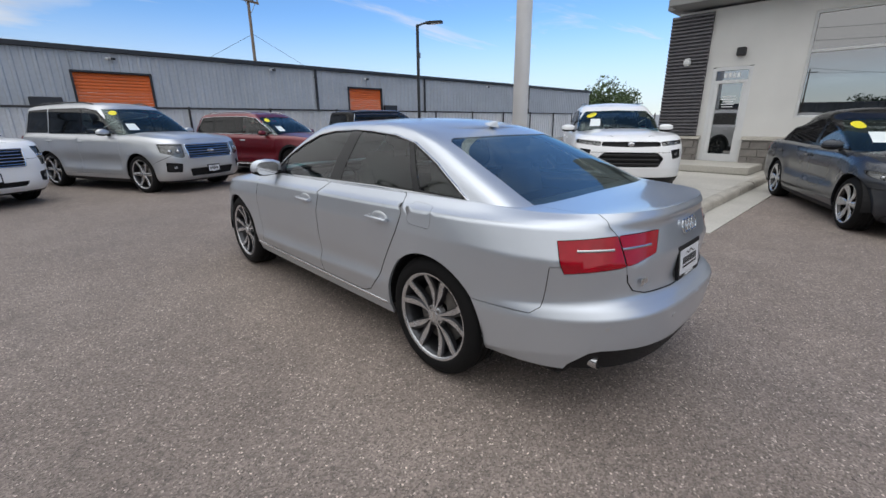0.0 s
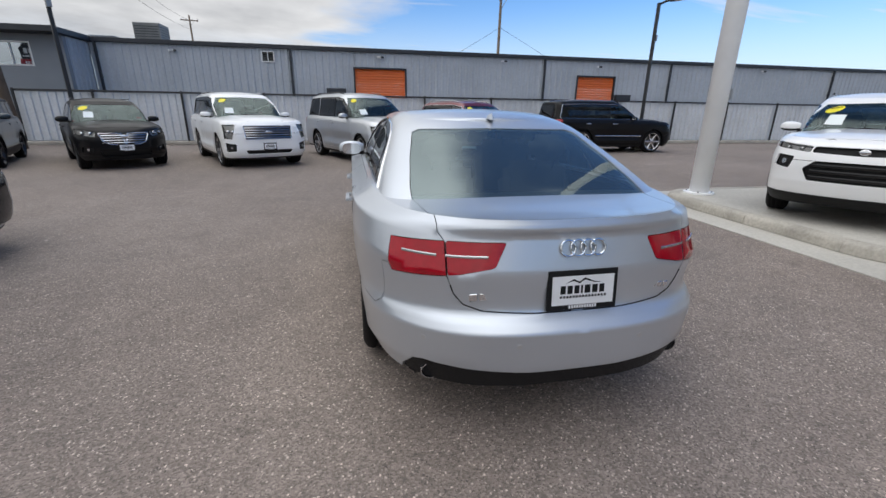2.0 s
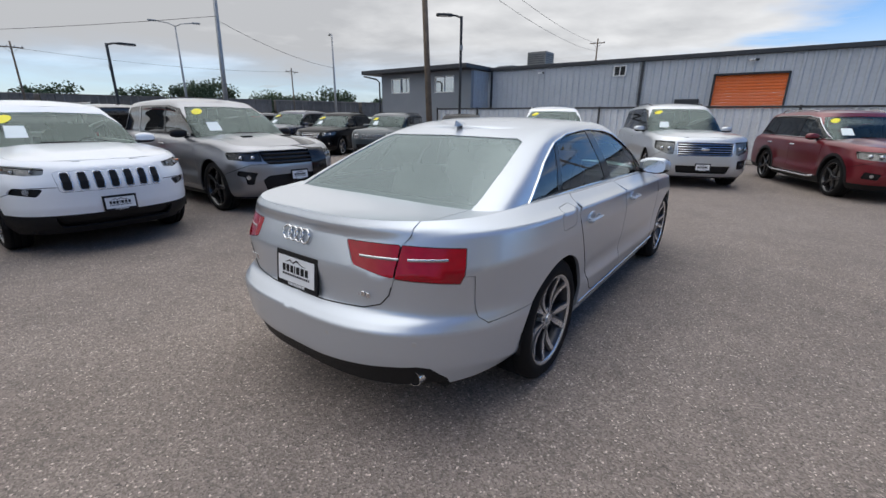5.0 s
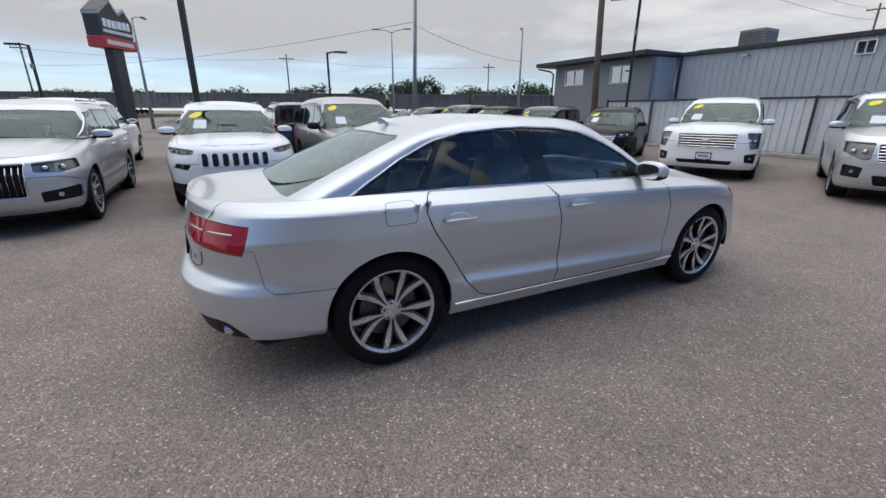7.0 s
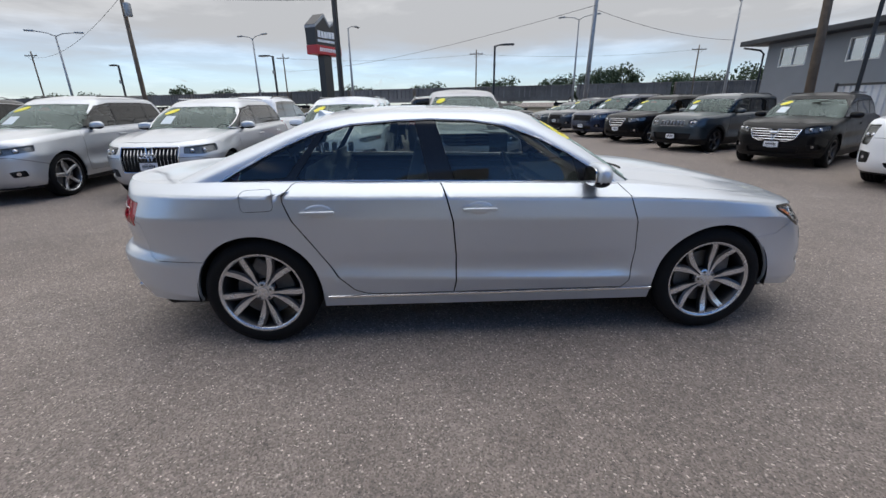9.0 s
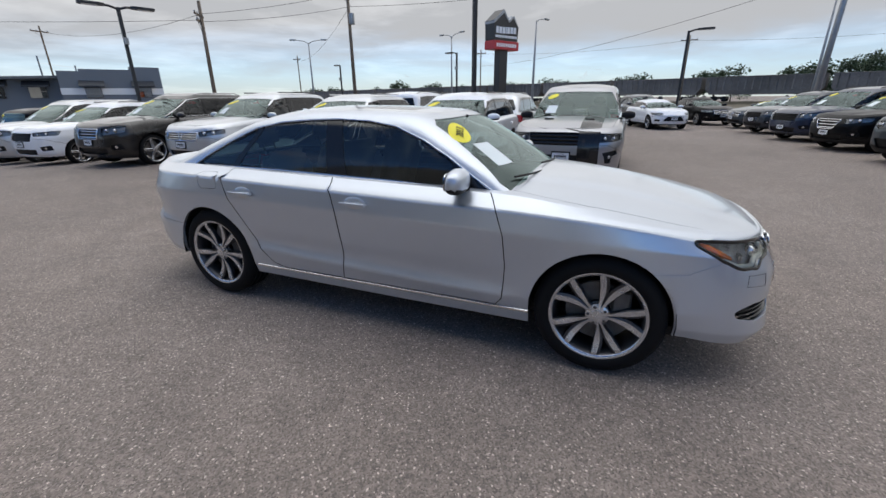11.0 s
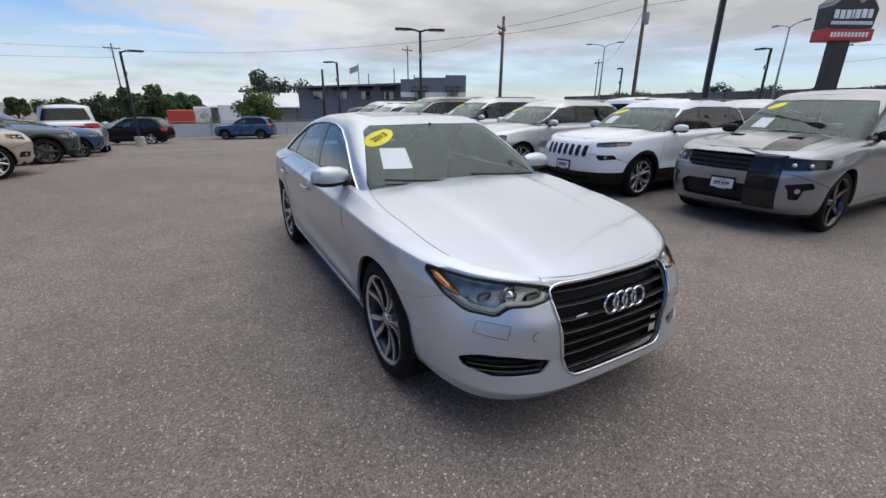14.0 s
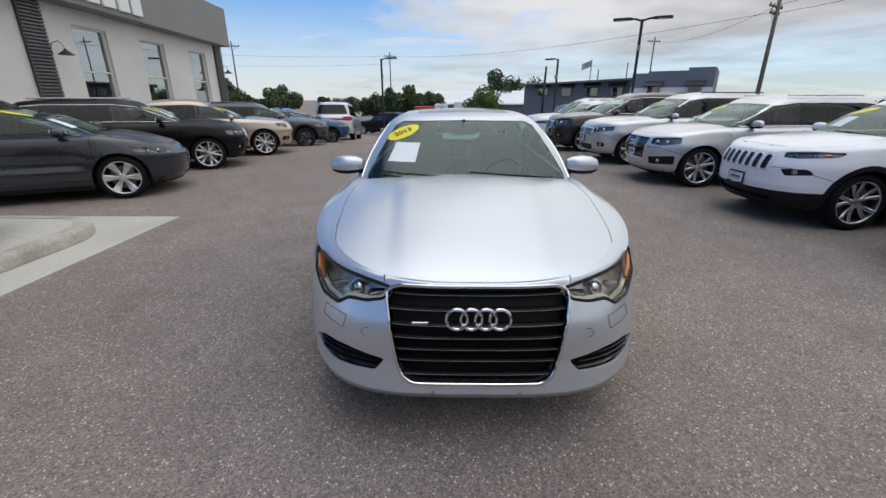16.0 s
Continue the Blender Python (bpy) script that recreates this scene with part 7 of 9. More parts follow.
    ya = lambda zq: yc - 0.16 + (yw - 0.12 - yc + 0.16) * dx(zq)  # noqa: E731
    yq = lambda zq: (base_r[0] + 0.24) + (top_r[0] + 0.22 - base_r[0] - 0.24) * dx(zq)  # noqa: E731
    e = 0.04
    rb = roof_back
    glF = rounded(S([(ya(zb), zb), (ya(zu - 0.06), zu - 0.06), (ya(zu) - 0.24, zu - 0.006), (yb + e, zu), (yb + e, zb)]), 0.03)
    yd2 = yd - 0.04
    glR = rounded(S([(yb - e, zb), (yb - e, zu), (yd2 + 0.02, zu - rb * 0.3), (yd2, zb + 0.02)]), 0.03)
    glQ = rounded(S([(yd2 - 2 * e, zb + 0.02), (yd2 - 2 * e + 0.02, zu - rb * 0.35), (min(yq(zu), yd2 - 0.30), zu - 0.035 - rb * 0.8), (min(yq(zb), yd2 - 0.38), zb + 0.05)]), 0.04)
    front = [(ya(zb) + e, zb - 0.025), (ya(zu - 0.06) + e, zu - 0.035), (ya(zu) - 0.22, zu + 0.02), (yd2, zu + 0.02 - rb * 0.3)]
    back = [(min(yq(zu), yd2 - 0.30) - 0.03, zu - 0.01 - rb * 0.8), (min(yq(zb), yd2 - 0.38) - 0.03, zb)]
    if split:       # body-coloured pillar between the rear door and the quarter window
        dlo = [S(front + [(yd2 - 0.03, zb - 0.015)]), S([(yd2 - 1.8 * e, zb), (yd2 - 1.8 * e + 0.02, zu + 0.015 - rb * 0.35)] + back)]
    else:
        dlo = [S(front + back)]
    hreg = []
    if sticker:
        sx, sz = hw * 0.53, zu - 0.085
        hreg.append(("sticker", [("F", sx + 0.105 * math.cos(a), sz + 0.042 * math.sin(a) - 0.03 * math.cos(a)) for a in np.linspace(0, 2 * math.pi, 13)[:-1]]))
        hreg.append(("paper", [("F", hw * 0.60, zb + 0.06), ("F", hw * 0.38, zb + 0.06), ("F", hw * 0.36, zb + 0.20), ("F", hw * 0.56, zb + 0.20)]))
    hreg += [("ws", wsp), ("rg", rg), ("glF", glF), ("glR", glR), ("glQ", glQ)] + [("pillar", d) for d in dlo]
    hskin = Skin(house, step, hreg, "frame")
    zmax = [(yt - 0.03, H - 0.088), (yt - lr * 0.22, H - 0.012), (yt - lr * 0.45, H), (yt - lr * 0.74, H - 0.012 - roof_back * 0.3), (yr + tail, H - 0.085 - roof_back)]
    rskin = Skin(Cap(house.rails[-1], zmax, 2.4), step * 1.3, [], "frame")
    gap, dp = 0.0032, 0.02
    lower = skin.names
    body = panel("body_shell", both((skin, ["body"]), (dskin, ["body"])), p, car, gap=gap, depth=dp)
    # black sheet added below the skin so the gaps look shaded
    panel("inner_shell", both((skin, ["body", "fdoor", "rdoor", "gate", "fbump", "clad"]), (dskin, ["body", "hood"])), M["ink"], car, gap=0, depth=0, shift=-0.022)
    panel("roof", both((hskin, ["frame"]), (rskin, ["frame"])), M[roof_mat] if roof_mat else p, car, gap=gap, depth=dp)
    panel("hood", both((dskin, ["hood"])), p, car, gap=gap, depth=dp,)
    panel("front_bumper", both((skin, ["fbump"])), p, car, gap=gap, depth=dp)
    panel("tailgate", both((skin, ["gate"])), p, car, gap=gap, depth=dp)
    panel("cladding", both((skin, ["clad"])), M["plastic"], car, gap=0, depth=0.02, shift=0.006)
    for s in (1, -1):
        for nm, key, hyy in (("front_door", "fdoor", yb + 0.16), ("rear_door", "rdoor", yd + 0.14)):
            d = panel(nm, [(skin, [key], s)], p, car, gap=gap, depth=dp)
            q, n = skin.spot("S", hyy, sh - 0.03, s)
            bm = bmesh.new()
            box(bm, q + n * 0.03, (0.03, 0.20, 0.036), 0.01)
            part("door_handle", bm, M["chrome"] if trim == "chrome" else p, d)
        panel("front_window", [(hskin, ["glF"], s)], M["glass"], car, gap=0, depth=0, shift=-0.004)
        panel("rear_window", [(hskin, ["glR"], s)], M[glass_rear], car, gap=0, depth=0, shift=-0.004)
        panel("quarter_window", [(hskin, ["glQ"], s)], M[glass_rear], car, gap=0, depth=0, shift=-0.004)
        panel("window_pillar", [(hskin, ["pillar"], s)], M["gloss"], car, gap=0, depth=0.006)
        if trim == "chrome":
            strip(car, "window_trim", hskin.outline("pillar", s, 0.004), 0.011, 0.009, M["chrome"], closed=True)
        lamp = lamp_unit(car, skin, "head", s, M["lens"], M["housing"] if colour == "grey" else M["lamp_grey"], "headlight", 0.04)
        hp = np.array(f["head"])
        for t in (0.30, 0.68):
            hxx = hp[:, 0].min() + (hp[:, 0].max() - hp[:, 0].min()) * t
            q, n = skin.spot("F", hxx * hw, zz(hp[:, 1].mean()), s)
            bm = bmesh.new()
            rad = max(0.02, min(0.045, (hp[:, 1].max() - hp[:, 1].min()) * (nose - gc) * 0.27))
            bmesh.ops.create_uvsphere(bm, u_segments=12, v_segments=8, radius=rad, matrix=Matrix.Translation(q - n * 0.03))
            part("projector", bm, M["reflector"], lamp, smooth=True)
        if f.get("amber"):
            q, n = skin.spot("F", f["amber"][0] * hw, zz(f["amber"][1]), s)
            bm = bmesh.new()
            bmesh.ops.create_uvsphere(bm, u_segments=10, v_segments=6, radius=1.0, matrix=Matrix.Translation(q - n * 0.016) @ Matrix.Diagonal((0.035, 0.06, 0.014, 1)))
            part("side_marker", bm, M["amber"], lamp, "amber side marker", smooth=True)
        panel("tail_light", [(skin, ["tail"], s)], M["redlens"], car, gap=0.003, depth=0.02, shift=0.004)
        if f["fog"]:
            fg = panel("fog_recess", [(skin, ["fog"], s)], M["plastic"], car, gap=0, depth=0, shift=-0.03)
            fp = np.array(f["fog"])
            q, n = skin.spot("F", fp[:, 0].mean() * hw, zz(fp[:, 1].mean()), s)
            bm = bmesh.new()
            tube(bm, [q - n * 0.03, q - n * 0.008], 0.032, 12)
            part("fog_lamp", bm, M["reflector"], fg)
        if rails:
            pts = []
            for y in np.linspace(yt - 0.25, yr + tail + 0.25, 9):
                q, n = hskin.spot("S", y, H - 0.075 - roof_back * max(0, (0 - y)) / max(0.1, -(yr + tail)), s)
                pts.append(Vector((q.x - s * 0.03, y, q.z + (0.055 if abs(y - (yt + yr + tail) / 2) < (yt - yr - tail) * 0.38 else 0.01))))
            strip(car, "roof_rail", pts, 0.014, 0.014, M["gloss"] if trim == "gloss" else M["alloy"])
    panel("windshield", [(hskin, ["ws"], 1), (hskin, ["ws", "sticker", "paper"], -1)], M["windshield"], car, gap=0, depth=0.004, shift=-0.004)
    panel("rear_windshield", both((hskin, ["rg"])), M[glass_rear], car, gap=0, depth=0.004, shift=-0.004)
    if sticker:
        panel("year_sticker", [(hskin, ["sticker"], 1)], M["yellow"], car, "yellow year sticker on the windshield", gap=0, depth=0.002)
        panel("price_sheet", [(hskin, ["paper"], 1)], M["paper"], car, gap=0, depth=0.002, shift=-0.006)
    gr = panel("grille", both((skin, ["grille"])), M["ink"] if g[3] != "slots" else p, car, gap=0, depth=0, shift=-0.045 if g[3] != "slots" else 0.0)
    gz0, gz1 = zz(g[1]), zz(g[2])
    grille_fill(car, skin, 0, g[0] * hw * 0.96, gz0 + 0.01, gz1 - 0.01, g[3], g[4], gr)
    if g[3] in ("chrome", "vert"):
        edge = sorted([q for q in skin.outline("grille", 1, 0.004) if q.x > 0.001], key=lambda q: math.atan2(q.x - 0.02, q.z - (gz0 + gz1) / 2))
        strip(car, "grille_frame", edge + [Vector((-q.x, q.y, q.z)) for q in edge[::-1]], 0.012, 0.012, M["chrome"], closed=True, parent=gr)
    if f["low"]:
        lo = panel("lower_intake", both((skin, ["low"])), M["plastic"], car, gap=0, depth=0, shift=-0.04)
    if plate:
        zp = zz(f.get("plate", 0.50))
        q, n = skin.spot("F", 0.0, zp)
        dealer_plate(car, Vector((0, q.y + 0.006, zp)), (0, 1, 0.05))
    if rear_plate:
        dealer_plate(car, Vector((0, yr - 0.012, 0.80)), (0, -1, 0.05))
    if f.get("badge"):
        q, n = skin.spot("F", 0.0, zz(f["badge"]))
        bm = bmesh.new()
        bmesh.ops.create_uvsphere(bm, u_segments=14, v_segments=8, radius=1.0, matrix=Matrix.Translation(Vector((0, q.y + 0.004, zz(f["badge"])))) @ Matrix.Diagonal((f.get("badge_w", 0.09), 0.012, 0.035, 1)))
        part("badge", bm, M["chrome"] if f.get("badge_c", 1) else M["yellow"], gr, smooth=True)
    for s in (1, -1):
        bm = bmesh.new()
        pts = []
        for k in range(4):
            x = s * 0.08 - 0.3 + 0.5 * k / 3
            q, n = hskin.spot("F", abs(x), hood + 0.045 + 0.02 * k / 3, 1 if x >= 0 else -1)
            pts.append(q + n * 0.015)
        tube(bm, pts, 0.008, 5)
        part("wiper", bm, M["plastic"], car)
    mirror_pair(car, yc - 0.42, hw * 0.90, belt + 0.065, M["plastic"] if colour in ("grey",) else p, 1.0)
    cabin(car, hw * 0.86, yc - 0.30, max(yr + 0.55, -wb / 2 + 0.1), 0.42, belt, light)
    underbody(car, hw, yf - 0.05, yr + 0.05, gc + 0.07)
    for y in (wb / 2, -wb / 2):
        wheel_well(car, y, r, ax + 0.006, hw)
    add_wheels(car, wb, W - wheel[2] - 0.05, r, wheel[1] - (0.085 if r < 0.40 else 0.095), wheel[2], wheel[0])
    if extra:
        extra(car, skin, dskin, hskin, hw, yf, zz)
    return car


LOT = "cars parked on the lot"
EAST = (-0.91, -0.41)
NORTH = (0.42, -0.91)


def hood_stripe(car, skin, dskin, hskin, hw, yf, zz):
    """A wide black stripe over hood and nose, and a hood scoop with grilles."""
    bm = bmesh.new()
    x0, x1 = -0.60, -0.26
    rows = []
    for y in np.linspace(yf - 1.25, yf - 0.14, 14):
        rows.append([dskin.spot("T", abs(x), y, -1)[0] + Vector((0, 0, 0.004)) for x in np.linspace(x0, x1, 6)])
    for z in (0.97, 0.93):
        rows.append([skin.spot("F", abs(x), zz(z), -1)[0] + skin.spot("F", abs(x), zz(z), -1)[1] * 0.006 for x in np.linspace(x0, x1, 6)])
    V = [[bm.verts.new(v) for v in row] for row in rows]
    for A, B in zip(V, V[1:]):
        for i in range(5):
            bm.faces.new((A[i], A[i + 1], B[i + 1], B[i]))
    part("stripe", fix(bm), M["gloss"], car, "wide gloss black stripe over the hood", smooth=True)
    bm = bmesh.new()
    rows = []
    for z in np.linspace(0.95, 0.14, 14):
        rows.append([skin.spot("F", abs(x), zz(z), -1)[0] + skin.spot("F", abs(x), zz(z), -1)[1] * 0.006 for x in np.linspace(x0, x1, 6)])
    V = [[bm.verts.new(v) for v in row] for row in rows]
    for A, B in zip(V, V[1:]):
        for i in range(5):
            bm.faces.new((A[i], A[i + 1], B[i + 1], B[i]))
    part("bumper_stripe", fix(bm), M["gloss"], car, smooth=True)
    for s in (-1, 1):
        q, n = dskin.spot("T", 0.36, yf - 0.85, s)
        bm = bmesh.new()
        box(bm, q + Vector((0, 0, 0.004)), (0.16, 0.10, 0.02), 0.006)
        part("hood_vent", bm, M["ink"], car)


def year_2021(car, skin, dskin, hskin, hw, yf, zz):
    q, n = hskin.spot("F", hw * 0.52, 1.66 - 0.145 - 0.09, 1)
    q2 = hskin.spot("F", hw * 0.52 - 0.08, 1.66 - 0.145 - 0.076, 1)[0]
    right = (q2 - q).normalized()
    m = Matrix((right, n.cross(right).normalized(), n)).transposed().to_4x4()
    m.translation = q + n * 0.006
    lettering("year_print", "2021", 0.075, m, M["ink"], car, depth=0.001)


def bright_steps(car, skin, dskin, hskin, hw, yf, zz):
    for s in (1, -1):
        bm = bmesh.new()
        tube(bm, [(s * (hw + 0.02), 0.95, 0.36), (s * (hw + 0.05), 0.8, 0.33), (s * (hw + 0.05), -0.8, 0.33), (s * (hw + 0.02), -0.95, 0.36)], 0.035, 8, flat=(0.05, 0.022))
        part("side_step", bm, M["alloy"], car, smooth=True)


def side_chrome(car, skin, dskin, hskin, hw, yf, zz):
    for s in (1, -1):
        strip(car, "side_trim", [skin.spot("S", y, 0.62, s)[0] + skin.spot("S", y, 0.62, s)[1] * 0.006 for y in np.linspace(-0.95, 0.95, 8)], 0.008, 0.018, M["chrome"])


def tail_bar(car, skin, dskin, hskin, hw, yf, zz):
    pts = [skin.spot("R", abs(x), 1.03, 1 if x >= 0 else -1)[0] + Vector((0, -0.008, 0)) for x in np.linspace(-hw * 0.72, hw * 0.72, 11)]
    strip(car, "tail_light_bar", pts, 0.02, 0.045, M["redlens"])


# west row, noses to the aisle
parked("suv", "grey metallic three-row SUV with a black hood stripe", "car", "grey", (-5.25, 0.52), (1, 0), 5.11, 1.93, 1.80, 3.04, 0.93, 1.12, 1.12, 1.0, 0.50, 1.25, 0.42, 0.08, ("dark_5", 0.39, 0.265), 3.2, 0.70,
       face={"head": [(0.60, 0.94), (0.955, 0.93), (0.965, 0.80), (0.80, 0.77), (0.60, 0.76)], "grille": (0.60, 0.69, 0.95, "gloss", 3, [(-0.2, 0.96), (0.60, 0.95), (0.58, 0.78), (0.50, 0.70), (-0.2, 0.69)]), "low": [(-0.2, 0.50), (0.52, 0.48), (0.62, 0.40), (0.55, 0.18), (-0.2, 0.18)], "fog": [(0.68, 0.54), (0.90, 0.59), (0.92, 0.50), (0.84, 0.47), (0.82, 0.32), (0.74, 0.32), (0.72, 0.46)], "plate": 0.46}, step=0.06, extra=hood_stripe, rails=False, split=True)
parked("suv", "white crossover with a seven-slot grille and black lower cladding", "car", "white", (-4.95, -2.05), (1, 0), 4.62, 1.86, 1.66, 2.70, 0.96, 1.08, 1.06, 0.97, 0.42, 1.12, 0.55, 0.10, ("split_5", 0.355, 0.235), 2.9, 0.85, clad=0.25,
       face={"amber": (0.90, 0.945), "head": [(0.58, 0.95), (0.80, 0.985), (0.95, 0.985), (0.945, 0.91), (0.74, 0.865), (0.60, 0.875)], "grille": (0.53, 0.63, 0.90, "slots", 7), "low": [(-0.2, 0.26), (0.60, 0.28), (0.55, 0.12), (-0.2, 0.12)], "fog": [(0.64, 0.68), (0.86, 0.70), (0.90, 0.62), (0.70, 0.58)], "plate": 0.42}, step=0.06, light=True)
parked("suv", "silver compact SUV with a tall slatted chrome grille", "car", "silver2", (-4.53, -4.8), (1, 0), 4.63, 1.90, 1.65, 2.81, 0.89, 1.07, 1.05, 0.92, 0.42, 1.10, 0.60, 0.12, ("split_5", 0.365, 0.235), 3.0, 0.80,
       face={"head": [(0.54, 0.93), (0.92, 0.97), (0.95, 0.82), (0.80, 0.76), (0.56, 0.79)], "grille": (0.48, 0.38, 0.93, "vert", 15), "low": None, "fog": [(0.58, 0.44), (0.93, 0.50), (0.92, 0.28), (0.58, 0.26)], "plate": 0.52}, step=0.06, light=True, trim="chrome",
       extra=lambda car, skin, dskin, hskin, hw, yf, zz: rings_badge(car, Vector((0, yf + 0.012, zz(0.76))), (0, 1, 0.1), 0.25))
parked("suv", "silver three-row crossover with chrome wheels", "car", "silver2", (-4.45, -7.65), (1, 0), 4.79, 1.91, 1.73, 2.79, 0.95, 1.10, 1.08, 0.98, 0.48, 1.20, 0.45, 0.10, ("alloy_5", 0.37, 0.245), 3.0, 0.80,
       face={"head": [(0.50, 0.86), (0.92, 0.93), (0.94, 0.80), (0.55, 0.72)], "grille": (0.50, 0.62, 0.84, "chrome", 3), "fog": [(0.70, 0.40), (0.85, 0.42), (0.86, 0.30), (0.72, 0.28)]}, light=True)
parked("suv", "dark brown three-row SUV with a chrome grille frame", "car", "brown", (-4.15, -10.5), (1, 0.02), 5.01, 1.96, 1.77, 2.90, 0.95, 1.12, 1.12, 1.02, 0.45, 1.20, 0.50, 0.10, ("alloy_5", 0.38, 0.245), 3.2, 0.70,
       face={"grille": (0.36, 0.60, 0.88, "chrome", 3), "head": [(0.45, 0.92), (0.90, 0.98), (0.92, 0.80), (0.5, 0.70)]}, trim="chrome")
parked("suv", "white compact crossover with a dark grille", "car", "white", (-4.10, -13.5), (1, 0.02), 4.52, 1.84, 1.68, 2.69, 0.92, 1.08, 1.06, 0.98, 0.42, 1.10, 0.50, 0.10, ("alloy_5", 0.35, 0.235), 3.0, 0.8,
       face={"grille": (0.48, 0.62, 0.88, "black", 3), "head": [(0.50, 0.90), (0.95, 0.95), (0.95, 0.80), (0.55, 0.78)]})
parked("suv", "silver full-size SUV with a broad chrome grille", "car", "silver2", (-4.45, -16.4), (1, 0.02), 5.30, 2.03, 1.92, 3.08, 0.98, 1.20, 1.20, 1.10, 0.50, 1.22, 0.40, 0.10, ("alloy_6", 0.40, 0.265), 3.6, 0.6,
       face={"grille": (0.45, 0.58, 0.92, "chrome", 3)}, trim="chrome")
parked("off_roader", "black open-fendered off-road car with a boxy body", "car", "black", (-4.85, -19.3), (1, 0.02), 4.40, 1.88, 1.85, 2.60, 0.80, 1.18, 1.18, 1.12, 0.62, 0.95, 0.12, 0.06, ("dark_5", 0.40, 0.26), 5.5, 0.35,
       face={"grille": (0.45, 0.62, 0.95, "slots", 7), "head": [(0.52, 0.92), (0.72, 0.92), (0.72, 0.74), (0.52, 0.74)]}, clad=0.22, top_w=0.82, rails=False)
parked("saloon_car", "dark grey saloon car with a low roof", "car", "dgrey", (-5.0, -22.4), (1, 0.02), 4.65, 1.80, 1.46, 2.70, 0.93, 0.98, 0.95, 0.80, 0.30, 1.12, 1.25, 0.62, ("alloy_5", 0.33, 0.215), 2.8, 0.9, face={"grille": (0.45, 0.68, 0.90, "black", 2)}, rails=False, top_w=0.64)

# second row, noses to the street
parked("suv", "white three-row SUV with dark tail window", "car", "white", (-13.05, -5.35), (-1, 0), 4.95, 1.93, 1.75, 2.86, 0.95, 1.10, 1.10, 1.0, 0.45, 1.2, 0.40, 0.08, ("alloy_5", 0.37, 0.24), sticker=False, plate=False, rear_plate=True)
parked("suv", "silver hybrid crossover seen from its tail", "car", "silver2", (-13.0, -2.2), (-1, 0), 4.75, 1.88, 1.68, 2.75, 0.92, 1.08, 1.05, 0.96, 0.42, 1.1, 0.55, 0.12, ("alloy_5", 0.36, 0.235), sticker=False, plate=False, rear_plate=True)
parked("suv", "dark green boxy off-road SUV", "car", "brown", (-13.45, 0.08), (-1, 0.02), 4.45, 1.80, 1.72, 2.63, 0.85, 1.10, 1.10, 1.02, 0.5, 1.0, 0.15, 0.06, ("chrome_5", 0.36, 0.235), 4.5, 0.45, sticker=False, plate=False, top_w=0.78, light=True)

# north row, slanting before the fence
parked("suv", "silver full-size SUV with a chrome bar grille", "car", "silver2", (0.2, 8.35), NORTH, 5.33, 2.03, 1.94, 3.11, 0.97, 1.20, 1.20, 1.10, 0.50, 1.25, 0.28, 0.07, ("alloy_6", 0.40, 0.27), 3.6, 0.60,
       face={"grille": (0.56, 0.58, 0.90, "chrome", 5), "head": [(0.60, 0.92), (0.95, 0.93), (0.96, 0.74), (0.70, 0.60), (0.62, 0.62)], "fog": [(0.68, 0.46), (0.92, 0.50), (0.92, 0.28), (0.70, 0.26)], "plate": 0.30, "badge": 0.74}, trim="gloss", glass_rear="privacy", split=True)
parked("suv", "dark red three-row SUV with black wheels and bright steps", "car", "red", (3.72, 8.62), (0.39, -0.92), 5.04, 1.98, 1.77, 2.98, 0.95, 1.10, 1.10, 1.0, 0.50, 1.22, 0.45, 0.10, ("dark_5", 0.385, 0.255), 3.4, 0.65, clad=0.14,
       face={"grille": (0.55, 0.70, 0.90, "chrome", 3), "head": [(0.58, 0.92), (0.95, 0.93), (0.95, 0.76), (0.60, 0.72)], "plate": 0.46, "badge": 0.80}, extra=bright_steps, trim="chrome")
parked("suv", "white luxury full-size SUV with a bright bar grille", "car", "white", (-3.35, 8.42), (0.43, -0.90), 5.18, 2.05, 1.89, 2.95, 0.98, 1.20, 1.20, 1.12, 0.50, 1.22, 0.28, 0.07, ("alloy_6", 0.41, 0.275), 3.8, 0.55,
       face={"grille": (0.56, 0.56, 0.90, "chrome", 5), "head": [(0.72, 0.94), (0.96, 0.93), (0.96, 0.58), (0.82, 0.56)], "fog": [(0.74, 0.42), (0.95, 0.46), (0.94, 0.22), (0.76, 0.24)], "low": [(-0.2, 0.26), (0.55, 0.26), (0.5, 0.16), (-0.2, 0.16)], "plate": 0.36, "badge": 0.74}, trim="chrome")
parked("suv", "black compact crossover with a chrome grille", "car", "black", (-6.6, 8.3), (0.53, -0.85), 4.48, 1.85, 1.65, 2.67, 0.90, 1.06, 1.04, 0.95, 0.42, 1.10, 0.50, 0.10, ("grey_5", 0.355, 0.235), 3.0, 0.75, clad=0.16,
       face={"grille": (0.50, 0.52, 0.86, "chrome", 4, [(-0.2, 0.86), (0.52, 0.86), (0.44, 0.60), (0.30, 0.52), (-0.2, 0.52)]), "head": [(0.56, 0.90), (0.94, 0.98), (0.95, 0.84), (0.60, 0.76)], "plate": 0.42, "badge": 0.76})
